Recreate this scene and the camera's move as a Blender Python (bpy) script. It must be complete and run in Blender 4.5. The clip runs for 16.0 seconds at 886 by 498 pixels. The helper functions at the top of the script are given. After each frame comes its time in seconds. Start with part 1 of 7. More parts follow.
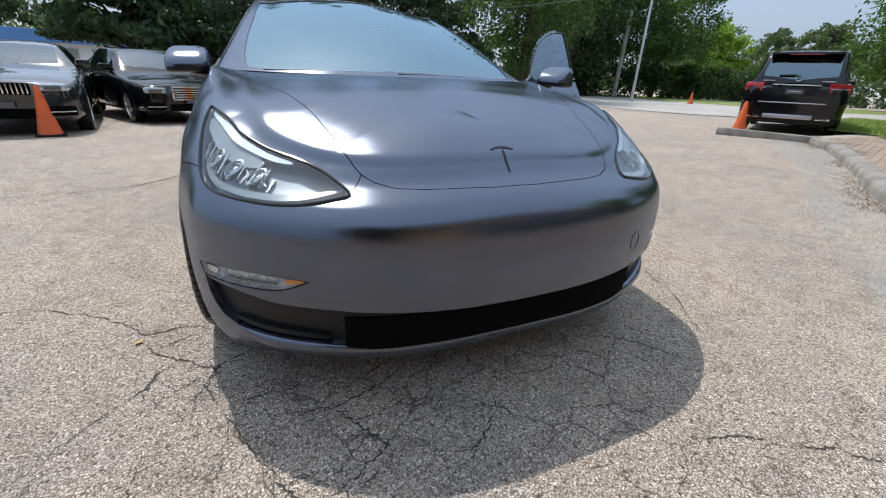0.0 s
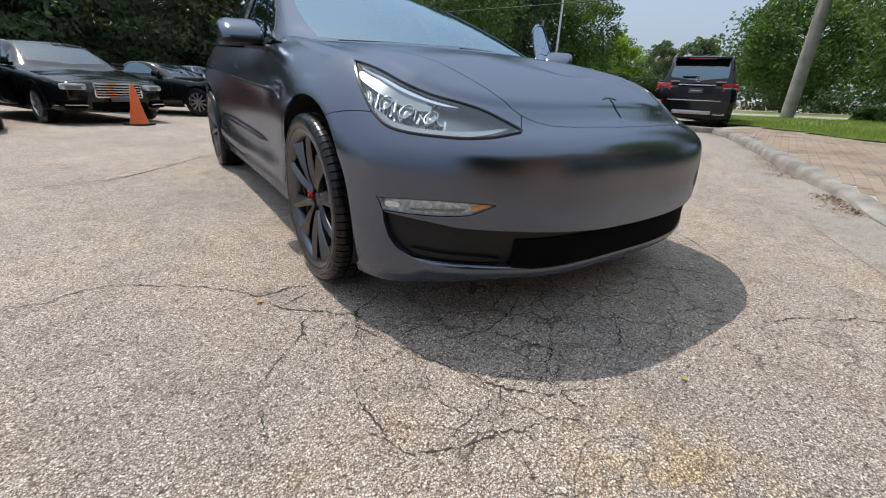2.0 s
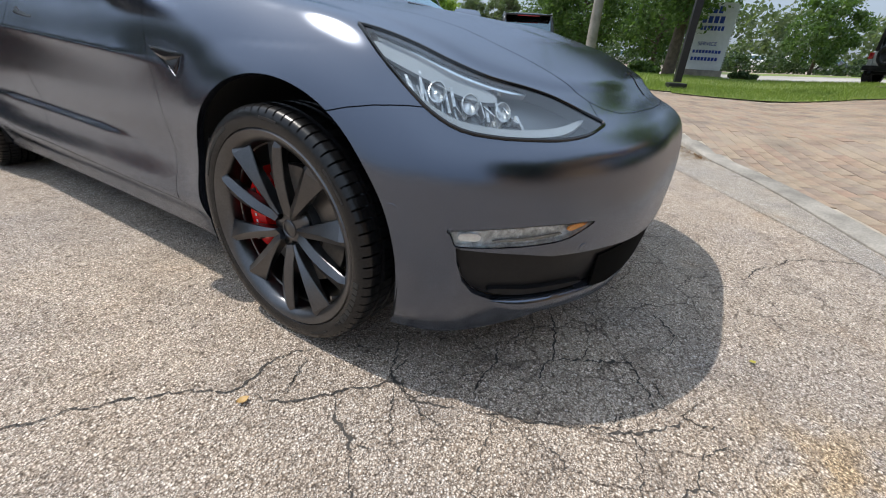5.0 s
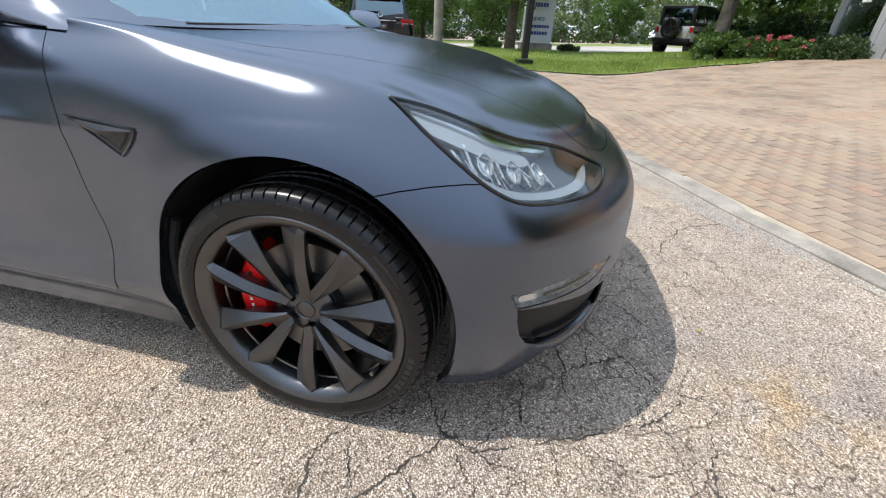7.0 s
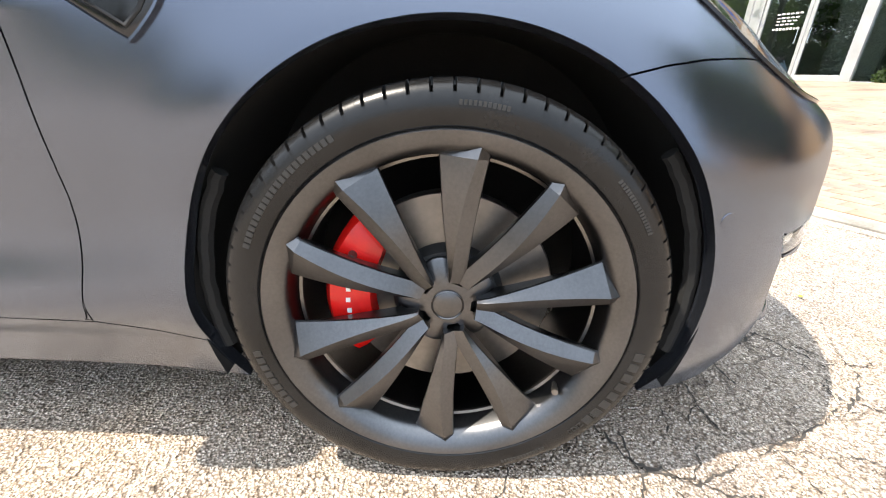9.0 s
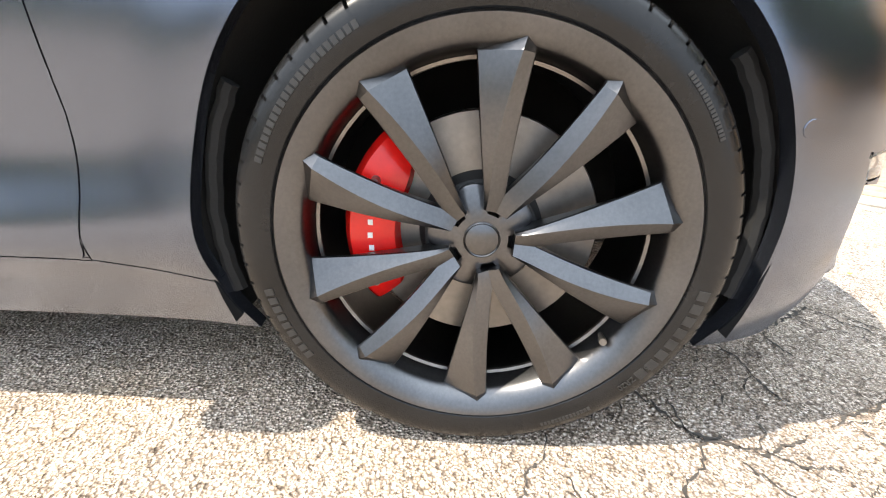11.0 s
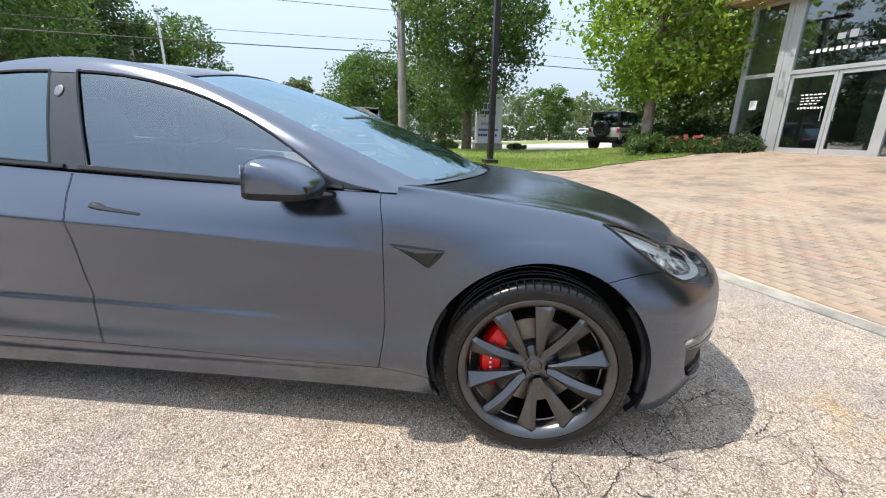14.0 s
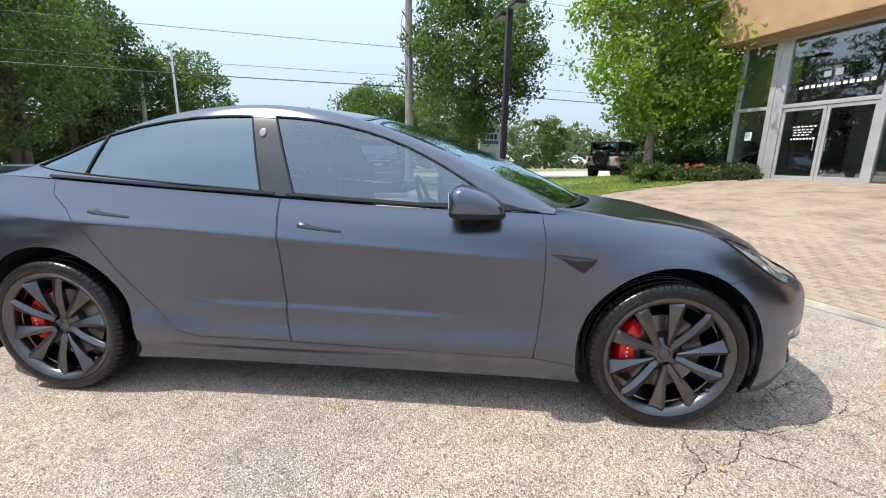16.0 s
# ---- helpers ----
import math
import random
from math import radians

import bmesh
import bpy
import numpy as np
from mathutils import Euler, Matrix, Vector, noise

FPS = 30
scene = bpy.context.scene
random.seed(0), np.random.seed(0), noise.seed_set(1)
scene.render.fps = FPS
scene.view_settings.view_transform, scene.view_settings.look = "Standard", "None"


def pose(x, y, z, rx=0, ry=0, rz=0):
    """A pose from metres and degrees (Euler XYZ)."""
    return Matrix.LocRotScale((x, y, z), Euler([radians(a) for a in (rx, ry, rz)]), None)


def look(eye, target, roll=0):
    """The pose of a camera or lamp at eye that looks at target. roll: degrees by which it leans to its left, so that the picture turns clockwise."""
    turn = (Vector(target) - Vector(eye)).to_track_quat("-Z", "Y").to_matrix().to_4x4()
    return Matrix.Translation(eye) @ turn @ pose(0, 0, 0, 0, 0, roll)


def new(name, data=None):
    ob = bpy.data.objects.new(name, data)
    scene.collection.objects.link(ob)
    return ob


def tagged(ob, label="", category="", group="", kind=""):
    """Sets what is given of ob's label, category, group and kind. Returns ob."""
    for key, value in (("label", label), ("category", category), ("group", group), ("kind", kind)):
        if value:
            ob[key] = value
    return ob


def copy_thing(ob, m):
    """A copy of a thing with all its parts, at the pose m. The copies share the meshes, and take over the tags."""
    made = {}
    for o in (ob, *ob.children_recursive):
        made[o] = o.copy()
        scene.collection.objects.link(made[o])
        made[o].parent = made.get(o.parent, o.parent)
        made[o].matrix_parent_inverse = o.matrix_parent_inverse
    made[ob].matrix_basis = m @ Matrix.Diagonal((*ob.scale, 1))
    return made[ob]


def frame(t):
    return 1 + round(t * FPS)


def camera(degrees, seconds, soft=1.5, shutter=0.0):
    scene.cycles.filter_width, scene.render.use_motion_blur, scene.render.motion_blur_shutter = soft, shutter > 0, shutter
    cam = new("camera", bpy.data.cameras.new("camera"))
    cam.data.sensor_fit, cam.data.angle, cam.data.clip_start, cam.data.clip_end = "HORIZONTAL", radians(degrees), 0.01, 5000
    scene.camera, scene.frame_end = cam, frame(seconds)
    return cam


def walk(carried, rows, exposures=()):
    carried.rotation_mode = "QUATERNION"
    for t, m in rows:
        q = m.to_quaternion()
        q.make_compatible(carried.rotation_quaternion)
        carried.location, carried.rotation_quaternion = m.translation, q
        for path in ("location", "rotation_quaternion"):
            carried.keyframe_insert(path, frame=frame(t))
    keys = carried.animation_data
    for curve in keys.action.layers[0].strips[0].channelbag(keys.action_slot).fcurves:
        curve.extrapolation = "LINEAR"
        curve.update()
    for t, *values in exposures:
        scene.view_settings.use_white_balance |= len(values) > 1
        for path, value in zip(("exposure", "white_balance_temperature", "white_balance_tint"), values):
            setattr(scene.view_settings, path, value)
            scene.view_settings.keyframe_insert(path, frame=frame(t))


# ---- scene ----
cam = camera(95.2, 16.0, soft=1.1)
PATH = [
    (0, (-0.669, -1.723, 0.956), (0.09, -0.042, 0.182), 2.4),
    (0.5, (-0.777, -1.627, 0.93), (0.089, -0.002, 0.149), 2.6),
    (1, (-1.008, -1.631, 0.898), (-0.061, -0.047, 0.128), 2.5),
    (1.5, (-1.237, -1.673, 0.878), (-0.235, -0.119, 0.117), 2.3),
    (2, (-1.389, -1.606, 0.777), (-0.319, -0.085, 0.04), 2.6),
    (2.5, (-1.489, -1.488, 0.8), (-0.372, -0.02, 0.025), 2.1),
    (3, (-1.535, -1.39, 0.812), (-0.34, 0.007, 0.024), 2.4),
    (3.2, (-1.523, -1.344, 0.789), (-0.29, 0.013, -0.012), 2.4),
    (5.3, (-1.564, -0.874, 0.821), (0.004, -0.006, -0.065), 3.0),
    (5.5, (-1.585, -0.856, 0.867), (0.006, -0.032, -0.021), 2.8),
    (6, (-1.574, -0.752, 0.922), (0.071, -0.074, 0.009), 2.8),
    (6.5, (-1.579, -0.619, 0.934), (0.108, -0.098, -0.006), 2.7),
    (7, (-1.627, -0.503, 0.977), (0.095, -0.144, 0.024), 2.6),
    (7.5, (-1.576, -0.41, 0.965), (0.176, -0.197, 0.026), 2.5),
    (8, (-1.511, -0.298, 0.946), (0.267, -0.19, 0.036), 2.2),
    (8.5, (-1.483, -0.104, 0.85), (0.324, -0.071, -0.007), 2.0),
    (9, (-1.447, 0.009, 0.673), (0.389, 0.012, -0.119), 1.7),
    (9.2, (-1.442, 0.043, 0.617), (0.4, 0.033, -0.163), 1.8),
    (11.5, (-1.428, 0.039, 0.535), (0.427, 0.112, -0.21), 1.0),
    (12, (-1.482, 0.038, 0.603), (0.36, 0.144, -0.169), 1.0),
    (12.5, (-1.598, 0.032, 0.794), (0.242, 0.155, 0.019), 1.1),
    (13, (-1.771, 0.062, 1.027), (0.083, 0.205, 0.29), 1.2),
    (13.5, (-1.989, 0.095, 1.119), (-0.104, 0.267, 0.475), 1.1),
    (14, (-2.213, 0.214, 1.149), (-0.301, 0.399, 0.593), 1.0),
    (14.5, (-2.407, 0.357, 1.16), (-0.48, 0.551, 0.661), 1.0),
    (15, (-2.448, 0.529, 1.14), (-0.511, 0.704, 0.675), 1.0),
    (15.5, (-2.489, 0.689, 1.137), (-0.546, 0.85, 0.693), 0.9),
    (16, (-2.617, 0.855, 1.161), (-0.669, 1.009, 0.734), 0.9),
]
walk(cam, [(t, look(eye, target, roll)) for t, eye, target, roll in PATH],
     exposures=[(0.0, 0.02, 6200, 10), (2.0, -0.02, 6450, 10), (3.2, 0.02, 6500, 10), (5.5, 0.16, 6400, 10), (7.5, 0.44, 6500, 10), (8.5, 0.88, 6900, 10), (9.0, 1.50, 6950, 10),
                (11.5, 1.65, 7050, 10), (12.5, 1.50, 6850, 10), (13.0, 0.84, 6600, 10), (13.5, 0.68, 6550, 10), (14.5, 0.64, 6550, 10), (16.0, 0.62, 6550, 10)])

# ---- world, sun, exposure ----
SUN_FROM = Vector((-0.13, 0.52, 1.0)).normalized()
world = bpy.data.worlds.new("world")
scene.world = world
world.use_nodes = True
wn = world.node_tree.nodes
sky = wn.new("ShaderNodeTexSky")
sky.sky_type = "NISHITA"
sky.sun_disc = False
sky.sun_elevation = math.asin(SUN_FROM.z)
sky.sun_rotation = math.atan2(SUN_FROM.x, SUN_FROM.y)
sky.air_density, sky.dust_density, sky.ozone_density = 1.1, 2.4, 1.0
# summer haze: a pale veil over the blue, brighter towards the zenith as under any hazy sky
way = wn.new("ShaderNodeTexCoord")
split = wn.new("ShaderNodeSeparateXYZ")
haze = wn.new("ShaderNodeValToRGB")
world.node_tree.links.new(way.outputs["Generated"], split.inputs[0])
world.node_tree.links.new(split.outputs["Z"], haze.inputs[0])
haze.color_ramp.elements[0].position, haze.color_ramp.elements[0].color = 0.0, (0.215, 0.258, 0.345, 1)
haze.color_ramp.elements[1].position, haze.color_ramp.elements[1].color = 0.8, (0.70, 0.84, 1.0, 1)
gain = wn.new("ShaderNodeVectorMath")
gain.operation = "SCALE"
gain.inputs["Scale"].default_value = 10.0
world.node_tree.links.new(haze.outputs[0], gain.inputs[0])
veil = wn.new("ShaderNodeMix")
veil.data_type = "RGBA"
veil.inputs[0].default_value = 0.68
world.node_tree.links.new(gain.outputs[0], veil.inputs[7])
world.node_tree.links.new(sky.outputs[0], veil.inputs[6])
world.node_tree.links.new(veil.outputs[2], wn["Background"].inputs[0])
wn["Background"].inputs[1].default_value = 0.152
sun_data = bpy.data.lights.new("sun", "SUN")
sun_data.energy, sun_data.angle, sun_data.color = 3.75, radians(0.6), (1.0, 0.945, 0.86)
sun = new("sun", sun_data)
sun.matrix_world = look((0, 0, 30), Vector((0, 0, 30)) - SUN_FROM)

# ---- materials ----
def mat(name, colour, rough=0.5, metal=0.0, spec=0.5, coat=0.0, coat_rough=0.05):
    m = bpy.data.materials.new(name)
    m.use_nodes = True
    b = m.node_tree.nodes["Principled BSDF"]
    b.inputs["Base Color"].default_value = (*colour, 1)
    b.inputs["Roughness"].default_value = rough
    b.inputs["Metallic"].default_value = metal
    b.inputs["Specular IOR Level"].default_value = spec
    b.inputs["Coat Weight"].default_value = coat
    b.inputs["Coat Roughness"].default_value = coat_rough
    return m


def nodes_of(m):
    tree = m.node_tree
    return tree, tree.nodes, tree.links, tree.nodes["Principled BSDF"]


def coords(m, kind="Object", scale=(1, 1, 1)):
    tree, nd, ln, b = nodes_of(m)
    tc = nd.new("ShaderNodeTexCoord")
    mp = nd.new("ShaderNodeMapping")
    mp.inputs["Scale"].default_value = scale
    ln.new(tc.outputs[kind], mp.inputs[0])
    return mp.outputs[0]


def noise_tex(m, vec, scale, detail=4.0, rough=0.55):
    tree, nd, ln, b = nodes_of(m)
    n = nd.new("ShaderNodeTexNoise")
    n.inputs["Scale"].default_value, n.inputs["Detail"].default_value, n.inputs["Roughness"].default_value = scale, detail, rough
    ln.new(vec, n.inputs["Vector"])
    return n.outputs["Fac"]


def ramp(m, fac, stops):
    tree, nd, ln, b = nodes_of(m)
    r = nd.new("ShaderNodeValToRGB")
    el = r.color_ramp.elements
    while len(el) < len(stops):
        el.new(0.5)
    for e, (p, c) in zip(el, stops):
        e.position = p
        e.color = (*c, 1) if len(c) == 3 else c
    ln.new(fac, r.inputs[0])
    return r.outputs[0]


def mix(m, fac, a, b2, kind="MIX"):
    tree, nd, ln, b = nodes_of(m)
    x = nd.new("ShaderNodeMix")
    x.data_type, x.blend_type = "RGBA", kind
    for sock, v in ((x.inputs[0], fac), (x.inputs[6], a), (x.inputs[7], b2)):
        if isinstance(v, (int, float)):
            sock.default_value = v
        elif isinstance(v, tuple):
            sock.default_value = (*v, 1)
        else:
            ln.new(v, sock)
    return x.outputs[2]


def bump(m, height, strength, distance):
    tree, nd, ln, b = nodes_of(m)
    bp = nd.new("ShaderNodeBump")
    bp.inputs["Strength"].default_value, bp.inputs["Distance"].default_value = strength, distance
    ln.new(height, bp.inputs["Height"])
    ln.new(bp.outputs[0], b.inputs["Normal"])


def set_in(m, name, out):
    tree, nd, ln, b = nodes_of(m)
    ln.new(out, b.inputs[name])


def varied(name, colour, rough, amount=0.25, scale=6.0, fine=60.0, bump_d=0.0, metal=0.0, spec=0.5):
    """A plain surface with two scales of tone and a fine relief."""
    m = mat(name, colour, rough, metal, spec)
    v = coords(m)
    big, small = noise_tex(m, v, scale), noise_tex(m, v, fine, 6)
    lo = tuple(c * (1 - amount) for c in colour)
    hi = tuple(min(1, c * (1 + amount)) for c in colour)
    c1 = ramp(m, big, [(0.3, lo), (0.7, hi)])
    c2 = ramp(m, small, [(0.25, (1 - amount,) * 3), (0.75, (1, 1, 1))])
    set_in(m, "Base Color", mix(m, 1.0, c1, c2, "MULTIPLY"))
    if bump_d:
        bump(m, small, 0.6, bump_d)
    return m


def glass(name, tint, rough=0.0, film=0.0, gloss=(0.95, 0.97, 1.0)):
    """A tinted pane: part clear, part glossy; film adds the shine of a coated pane."""
    m = bpy.data.materials.new(name)
    m.use_nodes = True
    nd, ln = m.node_tree.nodes, m.node_tree.links
    nd.clear()
    out = nd.new("ShaderNodeOutputMaterial")
    tr, gl, lw, mx = nd.new("ShaderNodeBsdfTransparent"), nd.new("ShaderNodeBsdfGlossy"), nd.new("ShaderNodeLayerWeight"), nd.new("ShaderNodeMixShader")
    tr.inputs[0].default_value = (*tint, 1)
    gl.inputs["Roughness"].default_value = rough
    gl.inputs["Color"].default_value = (*gloss, 1)
    lw.inputs[0].default_value = 0.5
    steep, lift = nd.new("ShaderNodeMath"), nd.new("ShaderNodeMath")
    steep.operation = "POWER"
    steep.inputs[1].default_value = 5.0
    ln.new(lw.outputs["Facing"], steep.inputs[0])
    lift.operation, lift.use_clamp = "MULTIPLY_ADD", True
    lift.inputs[1].default_value, lift.inputs[2].default_value = 0.96 - film, 0.04 + film
    ln.new(steep.outputs[0], lift.inputs[0])
    ln.new(lift.outputs[0], mx.inputs[0])
    ln.new(tr.outputs[0], mx.inputs[1])
    ln.new(gl.outputs[0], mx.inputs[2])
    ln.new(mx.outputs[0], out.inputs[0])
    return m


M = {}
# satin grey metallic wrap of the car
def satin(name, lo, hi, rough, rim_gain):
    """Satin metallic film: a soft short-tailed sheen that grows at glancing angles."""
    m = mat(name, hi, rough)
    tree, nd, ln, bs = nodes_of(m)
    v = coords(m)
    flake = ramp(m, noise_tex(m, v, 900.0, 2), [(0.3, lo), (0.7, hi)])
    ro = ramp(m, noise_tex(m, v, 3.0, 5), [(0.3, (rough * .92,) * 3), (0.7, (rough * 1.08,) * 3)])
    g1, g2 = nd.new("ShaderNodeBsdfAnisotropic"), nd.new("ShaderNodeBsdfAnisotropic")
    for g in (g1, g2):
        g.distribution = "BECKMANN"
        ln.new(ro, g.inputs["Roughness"])
    ln.new(flake, g1.inputs["Color"])
    g2.inputs["Color"].default_value = (0.60, 0.64, 0.71, 1)
    lw, pw, ml, mx, df, ad = nd.new("ShaderNodeLayerWeight"), nd.new("ShaderNodeMath"), nd.new("ShaderNodeMath"), nd.new("ShaderNodeMixShader"), nd.new("ShaderNodeBsdfDiffuse"), nd.new("ShaderNodeAddShader")
    lw.inputs[0].default_value = 0.5
    pw.operation, ml.operation = "POWER", "MULTIPLY"
    pw.inputs[1].default_value, ml.inputs[1].default_value = 2.3, rim_gain
    ln.new(lw.outputs["Facing"], pw.inputs[0])
    ln.new(pw.outputs[0], ml.inputs[0])
    ln.new(ml.outputs[0], mx.inputs[0])
    ln.new(g1.outputs[0], mx.inputs[1])
    ln.new(g2.outputs[0], mx.inputs[2])
    df.inputs[0].default_value = (lo[0] * .10, lo[1] * .10, lo[2] * .10, 1)
    ln.new(mx.outputs[0], ad.inputs[0])
    ln.new(df.outputs[0], ad.inputs[1])
    ln.new(ad.outputs[0], nd["Material Output"].inputs[0])
    return m


M["wrap"] = satin("satin_grey_wrap", (0.105, 0.118, 0.148), (0.115, 0.129, 0.162), 0.25, 0.68)
M["black_gloss"] = mat("gloss_black_trim", (0.008, 0.008, 0.009), 0.12)
M["black_satin"] = varied("satin_black_plastic", (0.010, 0.010, 0.011), 0.42, 0.3, 8, 120, spec=0.3)
M["black_rough"] = varied("rough_black_liner", (0.010, 0.010, 0.010), 0.85, 0.4, 9, 200, 0.001)
M["rubber"] = varied("tyre_rubber", (0.009, 0.009, 0.0095), 0.26, 0.35, 10, 150, 0.0002, spec=0.35)
M["rim"] = varied("satin_grey_wheel", (0.135, 0.135, 0.14), 0.29, 0.2, 5, 200, metal=1.0)
M["red"] = varied("red_caliper_paint", (0.75, 0.012, 0.010), 0.25, 0.15, 10, 60)
M["steel"] = varied("brake_steel", (0.24, 0.225, 0.21), 0.38, 0.2, 8, 90, metal=0.9)
M["chrome"] = mat("chrome", (0.75, 0.76, 0.78), 0.1, 1.0)
M["glass_front"] = glass("windscreen_glass", (0.36, 0.43, 0.45), film=0.31, gloss=(0.66, 0.86, 0.96))
M["glass_tint"] = glass("tinted_side_glass", (0.25, 0.29, 0.31), film=0.13, gloss=(0.72, 0.86, 1.0))
M["glass_dark"] = glass("dark_privacy_glass", (0.10, 0.12, 0.13), film=0.17, gloss=(0.68, 0.88, 1.0))
M["glass_car"] = glass("plain_car_glass", (0.45, 0.5, 0.52), film=0.14, gloss=(0.8, 0.9, 1.0))
M["lens"] = glass("lamp_lens", (0.88, 0.92, 0.94), film=0.03)
M["cabin"] = varied("black_cabin_trim", (0.014, 0.014, 0.015), 0.6, 0.3, 6, 90)
M["roof_glass"] = mat("black_roof_glass", (0.006, 0.007, 0.008), 0.06)
M["pillar"] = varied("black_pillar_film", (0.026, 0.029, 0.035), 0.24, 0.2, 5, 200, spec=0.5)

# ---- building helpers ----
from mathutils.bvhtree import BVHTree


def finish(bm, mats, smooth=True, weld=0.0):
    if weld:
        bmesh.ops.remove_doubles(bm, verts=bm.verts[:], dist=weld)
    me = bpy.data.meshes.new("mesh")
    bm.to_mesh(me)
    bm.free()
    for mm in mats if isinstance(mats, (list, tuple)) else [mats]:
        me.materials.append(mm)
    if smooth:
        me.shade_smooth()
        me.set_sharp_from_angle(angle=radians(38))
    return me


def part(name, bm, material, parent, label="", smooth=True):
    ob = new(name, finish(bm, material, smooth))
    ob.parent = parent
    if label:
        tagged(ob, label)
    return ob


def thing(name, label, category, group="", at=None, kind=""):
    ob = new(name)
    ob.empty_display_size = 0.1
    tagged(ob, label, category, group, kind)
    if at is not None:
        ob.matrix_basis = at
    return ob


def single(name, bm, material, label, category, group="", kind="", smooth=True, at=None):
    ob = new(name, finish(bm, material, smooth))
    tagged(ob, label, category, group, kind)
    if at is not None:
        ob.matrix_basis = at
    return ob


def box(bm, x0, y0, z0, x1, y1, z1, bevel=0.0, m=None):
    r = bmesh.ops.create_cube(bm, size=1.0)
    vs = r["verts"]
    for q in vs:
        q.co = Vector(((x0 + x1) / 2 + q.co.x * (x1 - x0), (y0 + y1) / 2 + q.co.y * (y1 - y0), (z0 + z1) / 2 + q.co.z * (z1 - z0)))
    if m is not None:
        bmesh.ops.transform(bm, matrix=m, verts=vs)
    if bevel:
        es = list({e for q in vs for e in q.link_edges})
        bmesh.ops.bevel(bm, geom=es, offset=bevel, segments=2, affect="EDGES", profile=0.6)
    return vs


def tube(bm, pts, radii, n=12, cap=True):
    """A round tube along points."""
    pts = [Vector(p) for p in pts]
    if isinstance(radii, (int, float)):
        radii = [radii] * len(pts)
    rings = []
    side = None
    for i, p in enumerate(pts):
        d = (pts[min(i + 1, len(pts) - 1)] - pts[max(i - 1, 0)]).normalized()
        if side is None:
            side = d.orthogonal().normalized()
        side = (side - d * side.dot(d)).normalized()
        up = d.cross(side)
        rings.append([bm.verts.new(p + (side * math.cos(a) + up * math.sin(a)) * radii[i]) for a in (math.tau * k / n for k in range(n))])
    for a, b in zip(rings, rings[1:]):
        for k in range(n):
            bm.faces.new((a[k], a[(k + 1) % n], b[(k + 1) % n], b[k]))
    if cap:
        bm.faces.new(rings[0][::-1])
        bm.faces.new(rings[-1])
    return rings


def lathe(bm, prof, n=48, axis="z", at=(0, 0, 0), close=False):
    """Turns a profile of (radius, height) round an axis."""
    rings = []
    for k in range(n):
        a = math.tau * k / n
        ring = []
        for r, h in prof:
            c, s = r * math.cos(a), r * math.sin(a)
            co = {"z": (c, s, h), "x": (h, c, s), "y": (c, h, s)}[axis]
            ring.append(bm.verts.new((co[0] + at[0], co[1] + at[1], co[2] + at[2])))
        rings.append(ring)
    m = len(prof)
    for k in range(n):
        a, b = rings[k], rings[(k + 1) % n]
        for j in range(m if close else m - 1):
            j2 = (j + 1) % m
            bm.faces.new((a[j], b[j], b[j2], a[j2]))
    bmesh.ops.remove_doubles(bm, verts=[q for r in rings for q in r], dist=1e-6)


def spl(xs, ys, t):
    """Smooth curve through the keys (xs, ys) at t."""
    xs, ys, t = np.asarray(xs, float), np.asarray(ys, float), np.asarray(t, float)
    h = np.diff(xs)
    s = np.diff(ys) / h
    d = np.empty_like(ys)
    d[1:-1] = (s[:-1] * h[1:] + s[1:] * h[:-1]) / (h[:-1] + h[1:])
    d[0], d[-1] = s[0], s[-1]
    i = np.clip(np.searchsorted(xs, t) - 1, 0, len(xs) - 2)
    u = (t - xs[i]) / h[i]
    u = np.clip(u, 0, 1)
    return (ys[i] * (1 + 2 * u) * (1 - u) ** 2 + d[i] * h[i] * u * (1 - u) ** 2 + ys[i + 1] * u * u * (3 - 2 * u) + d[i + 1] * h[i] * u * u * (u - 1))


def grid_bm(co, sx=1):
    """A bmesh of quads from an array (n, m, 3); sx -1 mirrors it in x."""
    bm = bmesh.new()
    n, m = co.shape[:2]
    vs = [[bm.verts.new((sx * co[i, j, 0], co[i, j, 1], co[i, j, 2])) for j in range(m)] for i in range(n)]
    for i in range(n - 1):
        for j in range(m - 1):
            q = (vs[i][j], vs[i + 1][j], vs[i + 1][j + 1], vs[i][j + 1])
            bm.faces.new(q if sx > 0 else q[::-1])
    return bm


def heading(f):
    """The turn about z that sends -y to the direction f."""
    return math.degrees(math.atan2(f[0], -f[1]))


def land(x, y):
    """Height of the ground."""
    r = 0.012 * min(max(0.0, x - 3), 27)
    f = 1 - min(max((x - 13) / 8, 0.0), 1.0) * 0.7
    r += 0.105 * min(max(-y - 1.8, 0.0), 5.5) * f
    return r - 0.02 * min(max(y - 3, 0.0), 8.0)

